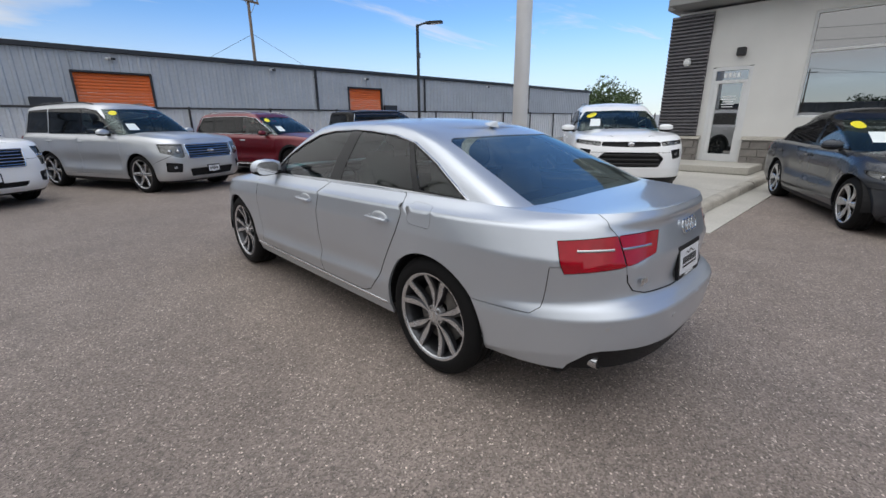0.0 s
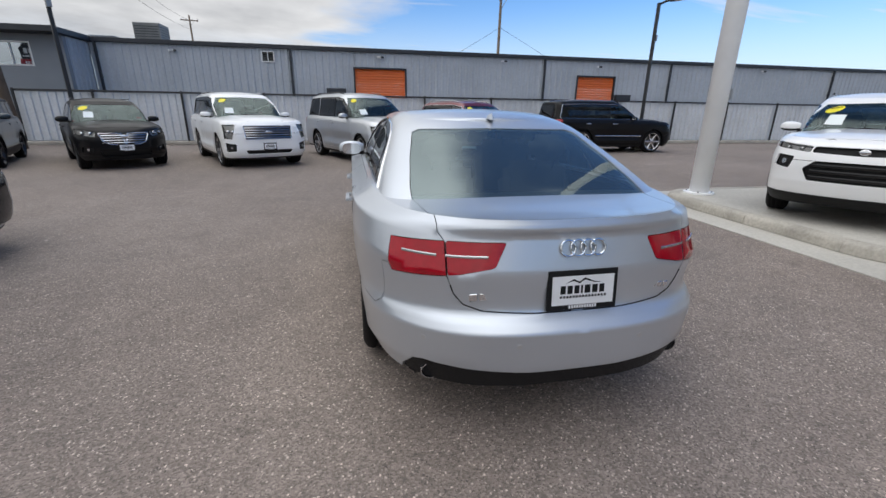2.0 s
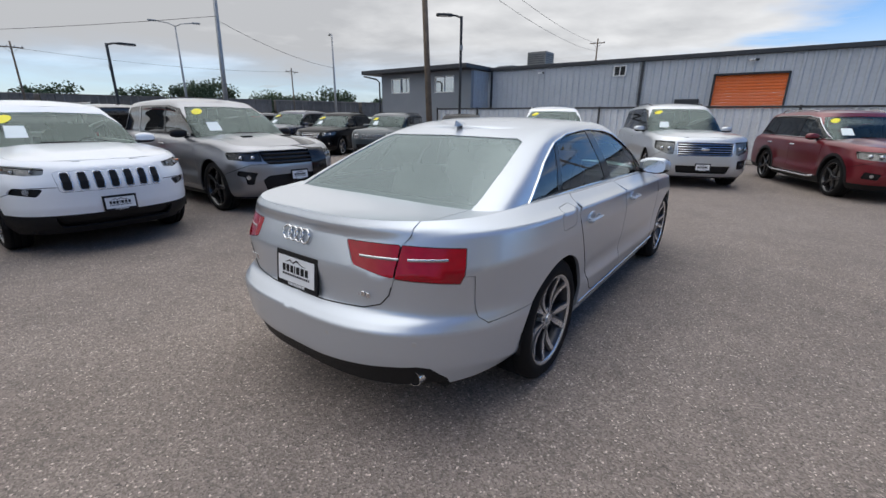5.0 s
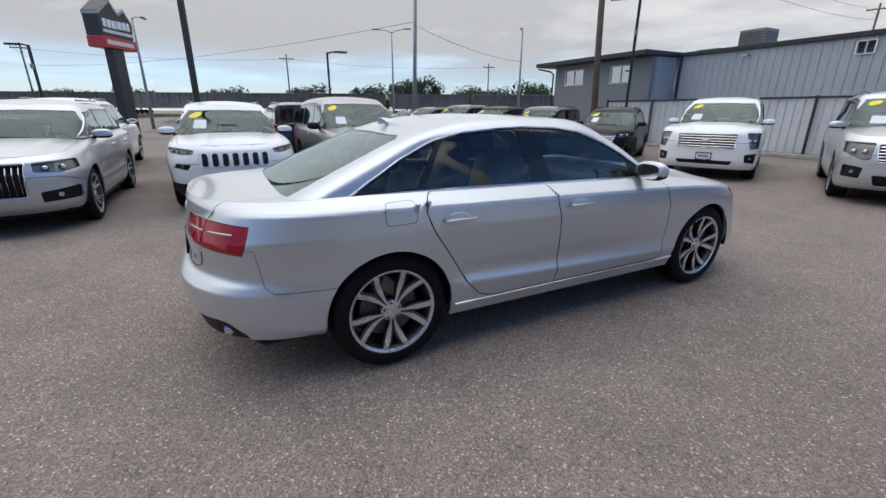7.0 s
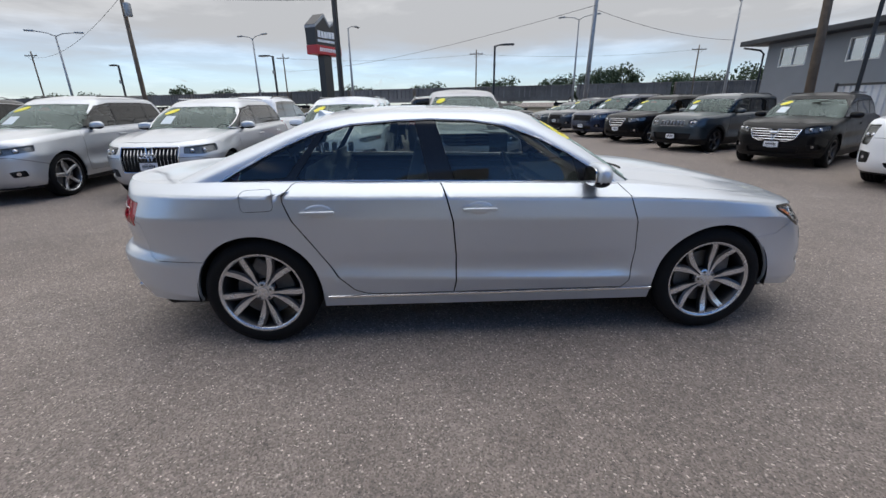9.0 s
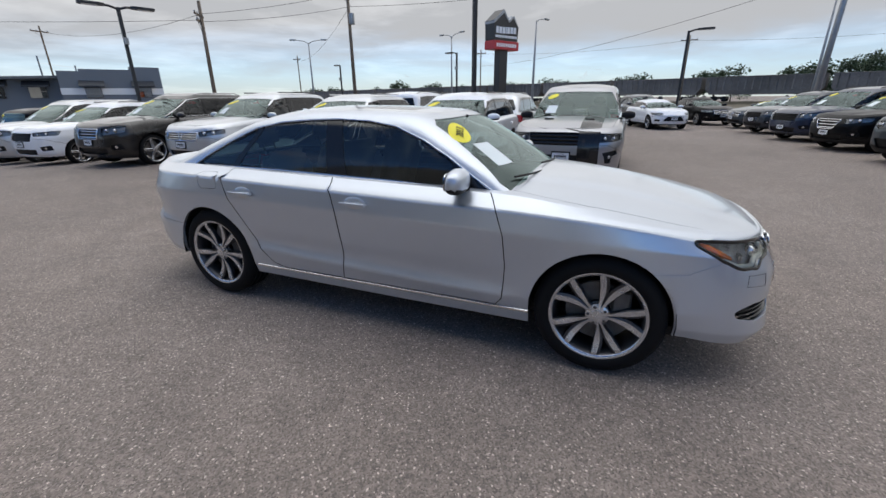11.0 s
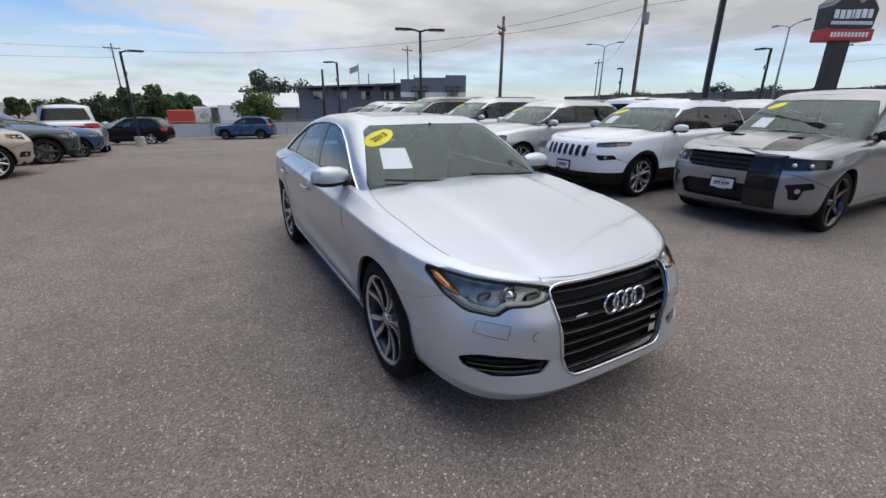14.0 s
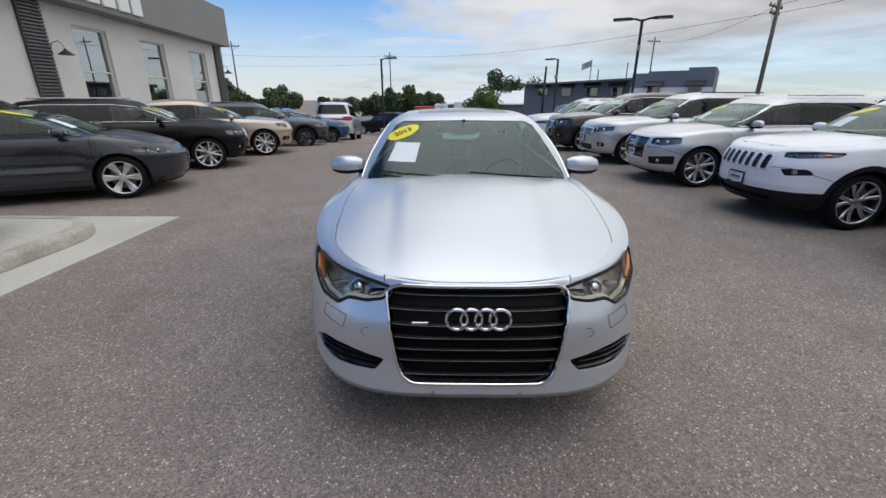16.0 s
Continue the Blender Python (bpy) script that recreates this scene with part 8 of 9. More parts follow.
parked("suv", "slate blue boxy small SUV with round headlights", "car", "slate", (-9.95, 7.95), (0.40, -0.92), 4.24, 1.81, 1.69, 2.57, 0.85, 1.10, 1.08, 1.02, 0.48, 1.02, 0.22, 0.06, ("grey_5", 0.345, 0.225), 4.2, 0.5, clad=0.20,
       face={"grille": (0.46, 0.66, 0.88, "slots", 7), "head": [(0.56, 0.90), (0.68, 0.94), (0.80, 0.90), (0.82, 0.76), (0.68, 0.66), (0.56, 0.72)], "low": [(-0.2, 0.42), (0.7, 0.42), (0.6, 0.14), (-0.2, 0.14)], "fog": None, "plate": 0.30}, top_w=0.76)
parked("suv", "black crossover with a chrome V grille", "car", "black", (-13.0, 7.65), (0.40, -0.92), 4.69, 1.84, 1.70, 2.71, 0.95, 1.08, 1.06, 0.96, 0.42, 1.12, 0.50, 0.10, ("alloy_5", 0.36, 0.235), 3.0, 0.75, clad=0.16,
       face={"grille": (0.34, 0.52, 0.88, "chrome", 3, [(-0.2, 0.88), (0.40, 0.88), (0.26, 0.54), (-0.2, 0.52)]), "head": [(0.48, 0.90), (0.94, 0.97), (0.95, 0.82), (0.55, 0.74)], "plate": 0.40})
parked("suv", "dark blue SUV with a black mesh grille", "car", "navy", (-15.9, 7.35), (0.40, -0.92), 5.05, 2.0, 1.78, 3.02, 0.92, 1.10, 1.10, 1.0, 0.5, 1.2, 0.45, 0.10, ("grey_5", 0.385, 0.25), face={"grille": (0.52, 0.62, 0.90, "black", 3), "plate": 0.34})
parked("suv", "dark grey SUV at the end of the row", "car", "dgrey", (-19.3, 7.2), (0.40, -0.92), 4.6, 1.86, 1.68, 2.7, 0.92, 1.06, 1.04, 0.95, 0.42, 1.1, 0.5, 0.10, ("alloy_5", 0.35, 0.235), face={"grille": (0.45, 0.62, 0.88, "black", 3)})
parked("saloon_car", "pale green saloon car beside the street", "car", "slate", (-22.6, 7.1), (0.40, -0.92), 4.7, 1.82, 1.46, 2.75, 0.95, 0.98, 0.95, 0.82, 0.30, 1.15, 1.25, 0.62, ("alloy_5", 0.33, 0.215), 2.8, 0.9, rails=False, top_w=0.64)
parked("suv", "black luxury full-size SUV with chrome wheels and side strips", "car", "black", (10.4, 11.65), (1, -0.01), 5.14, 2.01, 1.89, 2.95, 0.95, 1.18, 1.18, 1.08, 0.50, 1.15, 0.25, 0.07, ("chrome_6", 0.41, 0.27), 3.8, 0.55, sticker=False, plate=False, extra=side_chrome, trim="chrome", tail_kind="high", rear_plate=True)

# on the pad
parked("suv", "white small SUV with a black grille parked on the pad", "car", "white", (5.62, 0.36), (-0.84, -0.55), 4.41, 1.81, 1.66, 2.64, 0.92, 1.08, 1.08, 1.02, 0.45, 1.08, 0.48, 0.10, ("dark_5", 0.35, 0.225), 3.4, 0.60, clad=0.17, z=PAD_Z,
       face={"grille": (0.52, 0.40, 0.70, "gloss", 3, [(-0.2, 0.70), (0.46, 0.70), (0.58, 0.58), (0.50, 0.41), (-0.2, 0.40)]), "head": [(0.52, 0.915), (0.95, 0.96), (0.95, 0.88), (0.54, 0.83)], "low": [(-0.2, 0.915), (0.50, 0.915), (0.52, 0.83), (-0.2, 0.80)], "fog": [(0.70, 0.75), (0.90, 0.77), (0.92, 0.60), (0.74, 0.57)], "badge": 0.865, "badge_w": 0.055}, step=0.06, extra=year_2021, plate=False, roof_mat="white")

# east row, tails to the showroom
parked("electric_car", "dark grey rounded electric crossover with a smooth nose", "car", "dgrey", (5.84, -3.71), EAST, 4.75, 1.92, 1.62, 2.89, 0.89, 1.02, 0.98, 0.80, 0.25, 1.35, 1.10, 0.35, ("blade_6", 0.35, 0.245), 2.5, 1.0,
       face={"head": [(0.62, 0.90), (0.86, 1.02), (0.95, 1.02), (0.93, 0.92), (0.72, 0.82)], "grille": (0.30, 0.16, 0.24, "none", 0), "low": None, "fog": None}, step=0.055, rails=False, plate=False, roof_back=0.10, top_w=0.66, roof_mat="gloss", gc=0.18)
parked("suv", "black crossover with star-spoke wheels and chrome window trim", "car", "black", (6.04, -6.75), EAST, 4.71, 1.89, 1.60, 2.86, 0.86, 1.06, 1.05, 0.94, 0.42, 1.15, 0.50, 0.10, ("split_5", 0.365, 0.245), 3.0, 0.75,
       face={"grille": (0.36, 0.60, 0.88, "vert", 12), "head": [(0.46, 0.90), (0.93, 0.93), (0.93, 0.78), (0.50, 0.74)]}, trim="chrome", plate=False)
parked("suv", "beige metallic sporty crossover with five-spoke wheels", "car", "beige", (5.80, -9.37), EAST, 4.68, 1.92, 1.56, 2.81, 0.87, 1.02, 1.00, 0.90, 0.38, 1.20, 0.80, 0.22, ("split_5", 0.365, 0.255), 2.7, 0.85, face={"grille": (0.55, 0.28, 0.55, "black", 4), "head": [(0.62, 0.96), (0.88, 1.0), (0.92, 0.88), (0.68, 0.80)], "low": None}, plate=False, roof_back=0.05, rails=False)
parked("suv", "dark grey crossover with black wheels", "car", "slate", (5.62, -12.5), EAST, 4.65, 1.84, 1.52, 2.7, 0.93, 0.98, 0.96, 0.86, 0.42, 1.1, 0.55, 0.12, ("grey_5", 0.36, 0.235), 2.9, 0.8, clad=0.15, plate=False)
parked("saloon_car", "blue saloon car between two larger cars", "car", "blue", (5.45, -15.4), EAST, 4.6, 1.80, 1.42, 2.7, 0.92, 0.98, 0.95, 0.82, 0.30, 1.12, 1.2, 0.6, ("grey_5", 0.33, 0.22), 2.8, 0.9, rails=False, top_w=0.64, plate=False)
parked("suv", "silver luxury SUV with a full-width red tail light bar", "car", "silver2", (6.35, -22.3), (0.10, -1.0), 5.30, 2.03, 1.93, 3.10, 0.95, 1.18, 1.16, 1.05, 0.5, 1.2, 0.32, 0.10, ("alloy_6", 0.385, 0.25), sticker=False, plate=False, extra=tail_bar, rear_plate=True)
parked("suv", "black crossover parked along the far kerb", "car", "black", (6.7, -32.2), (0.95, -0.3), 4.75, 1.90, 1.70, 2.82, 0.95, 1.06, 1.04, 0.95, 0.42, 1.1, 0.6, 0.12, ("alloy_5", 0.37, 0.235), sticker=False, plate=False, step=0.11)
parked("suv", "blue crossover parked along the far kerb", "car", "blue", (-0.6, -35.2), (0.92, -0.38), 4.55, 1.84, 1.74, 2.70, 0.93, 1.10, 1.06, 0.97, 0.42, 1.1, 0.55, 0.12, ("grey_5", 0.36, 0.235), sticker=False, plate=False, step=0.11, clad=0.14)

# by the street
parked("hatchback", "white sporty hatchback with a dark grille", "car", "white", (-20.9, 3.3), (0.94, 0.33), 4.22, 1.79, 1.40, 2.65, 0.88, 0.96, 0.92, 0.82, 0.30, 1.05, 0.75, 0.30, ("alloy_5", 0.33, 0.225), 2.9, 0.85, face={"grille": (0.5, 0.30, 0.66, "black", 3, [(-0.2, 0.66), (0.36, 0.66), (0.55, 0.32), (-0.2, 0.30)]), "low": None}, rails=False, top_w=0.66, sticker=False, step=0.1)
parked("saloon_car", "white saloon car facing away beside the street", "car", "white", (-24.6, 0.2), (-1, 0.1), 4.75, 1.86, 1.44, 2.85, 0.8, 0.97, 0.95, 0.80, 0.30, 1.15, 1.2, 0.6, ("alloy_5", 0.335, 0.225), 2.8, 0.9, rails=False, top_w=0.64, sticker=False, plate=False, step=0.1)
parked("suv", "grey crossover near the street", "car", "dgrey", (-24.9, 2.7), (0.94, 0.33), 4.5, 1.83, 1.64, 2.68, 0.9, 1.05, 1.03, 0.94, 0.42, 1.1, 0.55, 0.12, ("grey_5", 0.35, 0.23), sticker=False, step=0.11)
parked("saloon_car", "dark saloon car facing the lot from the street side", "car", "black", (-25.0, 5.9), (0.93, 0.36), 4.7, 1.85, 1.46, 2.8, 0.92, 0.98, 0.95, 0.84, 0.30, 1.12, 1.2, 0.6, ("alloy_5", 0.335, 0.225), 2.8, 0.9, rails=False, top_w=0.64, sticker=False, step=0.11)


# ---- lamps, poles, wires ----
def lot_lamp(x, y, top, aim, double=False, base_h=0.55, label="black lot lamp with a flat head on a square pole"):
    """A square pole with one or two flat heads; aim: the way the head points."""
    z0 = float(ground_height(x, y))
    t = thing("street_lamp", label, "lamp", "lot lamps", m=pose(x, y, z0, 0, 0, math.degrees(math.atan2(aim[1], aim[0]))))
    h = top - z0
    bm = bmesh.new()
    box(bm, (0, 0, base_h + (h - base_h) / 2), (0.11, 0.11, h - base_h), 0.012)
    part("pole", bm, M["black_pole"], t)
    bm = bmesh.new()
    r = lathe(bm, [(0.26, 0.0), (0.26, base_h - 0.03), (0.23, base_h)], 20, axis="z")
    cap(bm, r[-1])
    part("concrete_base", fix(bm), M["concrete_worn"], t)
    for s in ((1, -1) if double else (1,)):
        bm = bmesh.new()
        tube(bm, [(0, 0, h - 0.06), (s * 0.25, 0, h + 0.02), (s * 0.45, 0, h + 0.03)], 0.04, 8)
        arm = part("arm", bm, M["black_pole"], t, smooth=True)
        bm = bmesh.new()
        prism(bm, [(s * 0.38, -0.10), (s * 0.55, -0.17), (s * 1.02, -0.17), (s * 1.10, -0.10), (s * 1.10, 0.10), (s * 1.02, 0.17), (s * 0.55, 0.17), (s * 0.38, 0.10)][:: 1 if s > 0 else -1], h - 0.01, h + 0.07)
        head = part("lamp_head", fix(bm), M["black_pole"], t)
        bm = bmesh.new()
        box(bm, (s * 0.78, 0, h - 0.016), (0.42, 0.24, 0.012))
        part("diffuser", bm, M["white_frame"], head)
    bm = bmesh.new()
    box(bm, (0.0, 0.10, h * 0.78), (0.14, 0.10, 0.22), 0.01)
    part("junction_box", bm, M["grey_pole"], t)


def cobra_lamp(x, y, top, aim, double=False):
    z0 = float(ground_height(x, y))
    t = thing("street_lamp", "tall grey street lamp with a curved arm", "lamp", "road lamps", m=pose(x, y, z0, 0, 0, math.degrees(math.atan2(aim[1], aim[0]))))
    h = top - z0
    bm = bmesh.new()
    tube(bm, [(0, 0, 0), (0, 0, h * 0.5), (0, 0, h)], [0.13, 0.10, 0.06], 10)
    part("pole", bm, M["grey_pole"], t, smooth=True)
    for s in ((1, -1) if double else (1,)):
        bm = bmesh.new()
        tube(bm, [(0, 0, h - 0.1), (s * 0.5, 0, h + 0.15), (s * 1.4, 0, h + 0.28)], 0.04, 8)
        part("arm", bm, M["grey_pole"], t, smooth=True)
        bm = bmesh.new()
        box(bm, (s * 1.75, 0, h + 0.29), (0.75, 0.26, 0.13), 0.05, seg=2)
        part("lamp_head", bm, M["grey_pole"], t, smooth=True)


def utility_pole(x, y, top, lean=(0, 0), arms=((-0.5, 2.2),), turn=0.0, transformer=False, material="wood_pole", rad=0.16, label="weathered wooden utility pole with a crossarm"):
    z0 = float(ground_height(x, y))
    t = thing("utility_pole", label, "utility pole", "utility poles", m=pose(x, y, z0, 0, 0, turn))
    h = top - z0
    bm = bmesh.new()
    tube(bm, [(0, 0, -0.2), (lean[0] * 0.5, lean[1] * 0.5, h * 0.5), (lean[0], lean[1], h)], [rad, rad * 0.85, rad * 0.7], 12)
    part("pole", bm, M[material], t, smooth=True)
    for dz, w in arms:
        bm = bmesh.new()
        box(bm, (lean[0], lean[1] - 0.13, h + dz), (w, 0.10, 0.12), 0.01)
        a = part("crossarm", bm, M["wood_pole"], t)
        for k in range(4):
            bm = bmesh.new()
            lathe(bm, [(0.045, 0.0), (0.06, 0.03), (0.04, 0.06), (0.055, 0.09), (0.03, 0.13), (0.001, 0.14)], 8, axis="z")
            bm.transform(Matrix.Translation((lean[0] - w * 0.45 + w * 0.3 * k, lean[1] - 0.13, h + dz + 0.06)))
            part("insulator", bm, M["grey_pole"], a, smooth=True)
        bm = bmesh.new()
        for s in (-1, 1):
            tube(bm, [(lean[0] + s * w * 0.32, lean[1] - 0.15, h + dz), (lean[0], lean[1] - 0.12, h + dz - 0.6)], 0.018, 6)
        part("brace", bm, M["grey_pole"], a)
    if transformer:
        bm = bmesh.new()
        r = lathe(bm, [(0.001, 0.0), (0.20, 0.0), (0.22, 0.06), (0.22, 0.70), (0.19, 0.78), (0.001, 0.80)], 14, axis="z")
        bm.transform(Matrix.Translation((lean[0] * 0.6 + 0.40, 0, h - 2.6)))
        part("transformer", fix(bm), M["grey_pole"], t, smooth=True)


def wire(a, b, sag, rad=0.014):
    a, b = Vector(a), Vector(b)
    bm = bmesh.new()
    tube(bm, [a.lerp(b, k / 14) - Vector((0, 0, sag * 4 * (k / 14) * (1 - k / 14))) for k in range(15)], rad, 5, caps=False)
    ob = part("power_line", bm, M["black_pole"], None, smooth=True)
    tagged(ob, "thin black overhead power line between poles", "cable", "power lines")


lot_lamp(10.6, 11.8, 5.35, (0.5, -0.85))
lot_lamp(-10.0, 13.15, 5.70, (-0.75, -0.65))
lot_lamp(-23.0, 3.85, 4.55, (0.2, 1), label="black lot lamp with a flat head beside the street")
lot_lamp(-27.6, -10.2, 4.55, (-0.4, -0.9))
lot_lamp(-28.0, -20.5, 4.10, (-0.6, -0.8))
lot_lamp(-7.2, -26.5, 4.02, (0.5, -0.8))
lot_lamp(4.55, -26.7, 4.05, (-0.95, 0.2))
lot_lamp(-7.7, -15.1, 4.55, (0.95, -0.35), True, label="black lot lamp with two flat heads")
lot_lamp(-8.82, -2.56, 8.6, (0.6, 0.8), label="tall black lot lamp pole behind the parked cars")
lot_lamp(21.0, -33.0, 4.3, (-1, 0))
cobra_lamp(-33.2, 25.0, 8.9, (-0.3, 0.2))
cobra_lamp(-44.0, 15.8, 9.4, (0.5, 0.8), True)
cobra_lamp(-37.4, -6.6, 7.7, (-0.3, 0.1))
cobra_lamp(-47.0, -18.2, 8.2, (0.45, 0.9), True)
cobra_lamp(-40.0, -33.0, 7.6, (-0.4, 0.9), True)
utility_pole(-12.0, 13.5, 10.5, (-0.45, 0.1), ((-0.5, 2.4),), 30)
utility_pole(-26.4, 10.6, 10.0, (0.25, 0.1), ((-0.4, 2.4),), 70, material="grey_pole", label="tall grey utility pole beside the street")
utility_pole(-28.35, -19.45, 9.6, (-0.15, 0), ((-0.4, 2.2),), 60, True, label="wooden utility pole with a transformer can")
utility_pole(-21.3, -27.2, 8.1, (-0.1, 0), ((-0.9, 2.0), (-1.3, 1.4)), 35)
utility_pole(8.5, 24.2, 9.0, (0.1, 0), ((-0.9, 1.2),), 20, rad=0.11, label="slender utility pole behind the warehouse")
utility_pole(-20.5, 62.0, 12.5, (0, 0), ((-0.6, 2.0),), 10, rad=0.14)
utility_pole(-7.6, -32.4, 3.95, (-0.14, 0), (), 0, rad=0.12, material="black_pole", label="short dark pole beside the far fence")
for k, (px, py, ph) in enumerate(((-62, 40, 9), (-66, 8, 9), (-70, -22, 9), (-64, -55, 9), (-30, -64, 10), (10, -75, 9), (30, -60, 9))):
    utility_pole(px, py, ph, (0, 0), ((-0.6, 2.0),), 80 if k < 4 else 10, rad=0.12)
for dz in (0.0, -1.0):
    wire((-26.2, 10.7, 9.7 + dz), (-28.5, -19.4, 9.3 + dz), 0.7)
    wire((-28.5, -19.4, 9.3 + dz), (-21.4, -27.2, 7.3 + dz * 0.5), 0.2)
    wire((-26.2, 10.7, 9.7 + dz), (-12.4, 13.6, 9.9 + dz), 0.5)
    wire((-12.4, 13.6, 9.9 + dz), (-20.5, 62, 11.9 + dz), 0.8)
wire((-26.3, 10.7, 7.2), (-70, -22, 6.5), 0.9)
wire((-28.5, -19.4, 8.4), (-64, -55, 8.2), 1.2)
wire((-21.4, -27.2, 7.3), (-30, -64, 9.4), 0.9)
wire((-21.4, -27.2, 6.9), (10, -75, 8.4), 1.0)
wire((10, -75, 8.4), (60, -48, 8.4), 0.9)
wire((10, -75, 7.2), (60, -48, 6.6), 0.9)
wire((-12.4, 13.6, 9.2), (8.6, 24.2, 8.1), 0.7)
wire((8.6, 24.2, 6.4), (5.5, 24.0, 4.6), 0.0, 0.01)
wire((8.6, 24.2, 6.4), (12.2, 24.0, 4.6), 0.0, 0.01)
wire((-66, 8, 8.4), (-62, 40, 8.4), 0.6)
wire((-66, 8, 8.4), (-70, -22, 8.4), 0.6)
wire((-33, 25, 6.0), (-26.3, 10.7, 7.0), 0.4)


# ---- pylon sign ----
def pylon_sign():
    M["sign_black"] = mat("sign_black", (0.018, 0.018, 0.02), 0.35, vary=0.1)
    M["sign_red"] = mat("sign_red", (0.46, 0.025, 0.035), 0.35, vary=0.05)
    M["sign_grey"] = mat("sign_grey", (0.33, 0.34, 0.35), 0.4, vary=0.05)
    s = thing("pylon_sign", "black and red dealer pylon sign with a peaked grey top", "sign", m=pose(-25.2, -6.3, -0.02, 0, 0, 152))
    bm = bmesh.new()
    box(bm, (0, 0, 2.2), (0.74, 0.46, 4.4), 0.02)
    part("post", bm, M["sign_black"], s)
    bm = bmesh.new()
    prism(bm, [(-1.05, 4.85), (1.05, 4.85), (1.12, 5.6), (0.62, 6.25), (0.2, 5.95), (-0.25, 6.55), (-1.08, 5.9)], -0.38, 0.38, "y")
    body = part("sign_body", fix(bm), M["sign_black"], s)
    bm = bmesh.new()
    prism(bm, [(-1.08, 5.88), (-0.25, 6.55), (0.2, 5.97), (0.62, 6.27), (1.1, 5.62), (0.62, 6.12), (0.2, 5.84), (-0.25, 6.36), (-1.08, 5.74)], -0.41, 0.41, "y")
    part("peak_trim", fix(bm), M["sign_grey"], s)
    bm = bmesh.new()
    box(bm, (0.05, 0, 4.58), (2.25, 0.84, 0.50), 0.03)
    red = part("red_panel", bm, M["sign_red"], s)
    for sd in (-1, 1):
        x = -0.92
        for w in (0.24, 0.24, 0.24, 0.10, 0.26, 0.26, 0.24):
            bm = bmesh.new()
            box(bm, (x + w / 2, sd * 0.40, 5.42 + 0.02 * math.sin(x * 3)), (w * 0.88, 0.05, 0.36), 0.01)
            x += w + 0.035
            part("letter_bar", bm, M["letter"], body)
        for k in range(15):
            bm = bmesh.new()
            box(bm, (-0.90 + 0.13 * k, sd * 0.395, 5.06), (0.09, 0.04, 0.14), 0.005)
            part("small_letter_bar", bm, M["letter"], body)
        for k in range(11):
            bm = bmesh.new()
            box(bm, (-0.80 + 0.165 * k, sd * 0.425, 4.58), (0.11, 0.02, 0.20), 0.005)
            part("number_bar", bm, M["letter"], red)


pylon_sign()


# ---- street, railway, far buildings, trees ----
M["road"] = mat("street_asphalt", (0.15, 0.145, 0.14), 0.85, vary=0.10, scale=0.4, fine=0.12, fine_scale=40)
M["verge"] = mat("dry_verge", (0.10, 0.085, 0.055), 0.95, vary=0.3, scale=0.5, fine=0.3, fine_scale=14)
M["wagon"] = mat("brown_wagon_steel", (0.20, 0.18, 0.165), 0.8, vary=0.3, scale=0.35, fine=0.15, fine_scale=4, island=0.35)
M["shed_roof"] = mat("white_shed_roof", (0.76, 0.77, 0.78), 0.6, vary=0.06, scale=0.4)
M["shed_wall"] = mat("grey_shed_wall", (0.16, 0.165, 0.17), 0.7, vary=0.1, scale=0.5)
M["slate_wall"] = mat("slate_building_wall", (0.16, 0.18, 0.205), 0.8, vary=0.08, scale=0.3)
M["trailer_red"] = mat("red_trailer", (0.45, 0.05, 0.035), 0.5, vary=0.1)
M["vinyl"] = mat("pale_fence_vinyl", (0.42, 0.45, 0.48), 0.6, vary=0.06, scale=1.2)
M["bark"] = mat("bark", (0.07, 0.055, 0.042), 0.95, vary=0.25, scale=3, bump=0.01, bump_scale=12)
M["leaf"] = mat("leaves", (0.072, 0.112, 0.044), 0.75, vary=0.35, scale=0.6)
M["leaf_light"] = mat("light_leaves", (0.10, 0.15, 0.035), 0.75, vary=0.3, scale=0.7)
M["leaf_dark"] = mat("dark_leaves", (0.054, 0.082, 0.041), 0.8, vary=0.35, scale=0.5)


def flat_strip(name, x0, x1, y0, y1, z, material, label, cat):
    ys = np.linspace(y0, y1, 60)
    V = [(x, y, float(ground_height(x, y)) + z) for y in ys for x in (x0, x1)]
    Fc = [(2 * i, 2 * i + 1, 2 * i + 3, 2 * i + 2) for i in range(len(ys) - 1)]
    tagged(link_mesh(name, V, Fc, material), label, cat, kind="structure")


flat_strip("road", -54.0, -33.0, -400, 400, 0.012, M["road"], "grey asphalt street beyond the lot", "road")
flat_strip("verge", -118.0, -54.0, -400, 400, 0.05, M["verge"], "dry grass verge beside the railway", "verge")
flat_strip("street_kerb", -32.9, -32.4, -120, 120, 0.13, M["concrete_worn"], "concrete kerb along the street", "kerb")


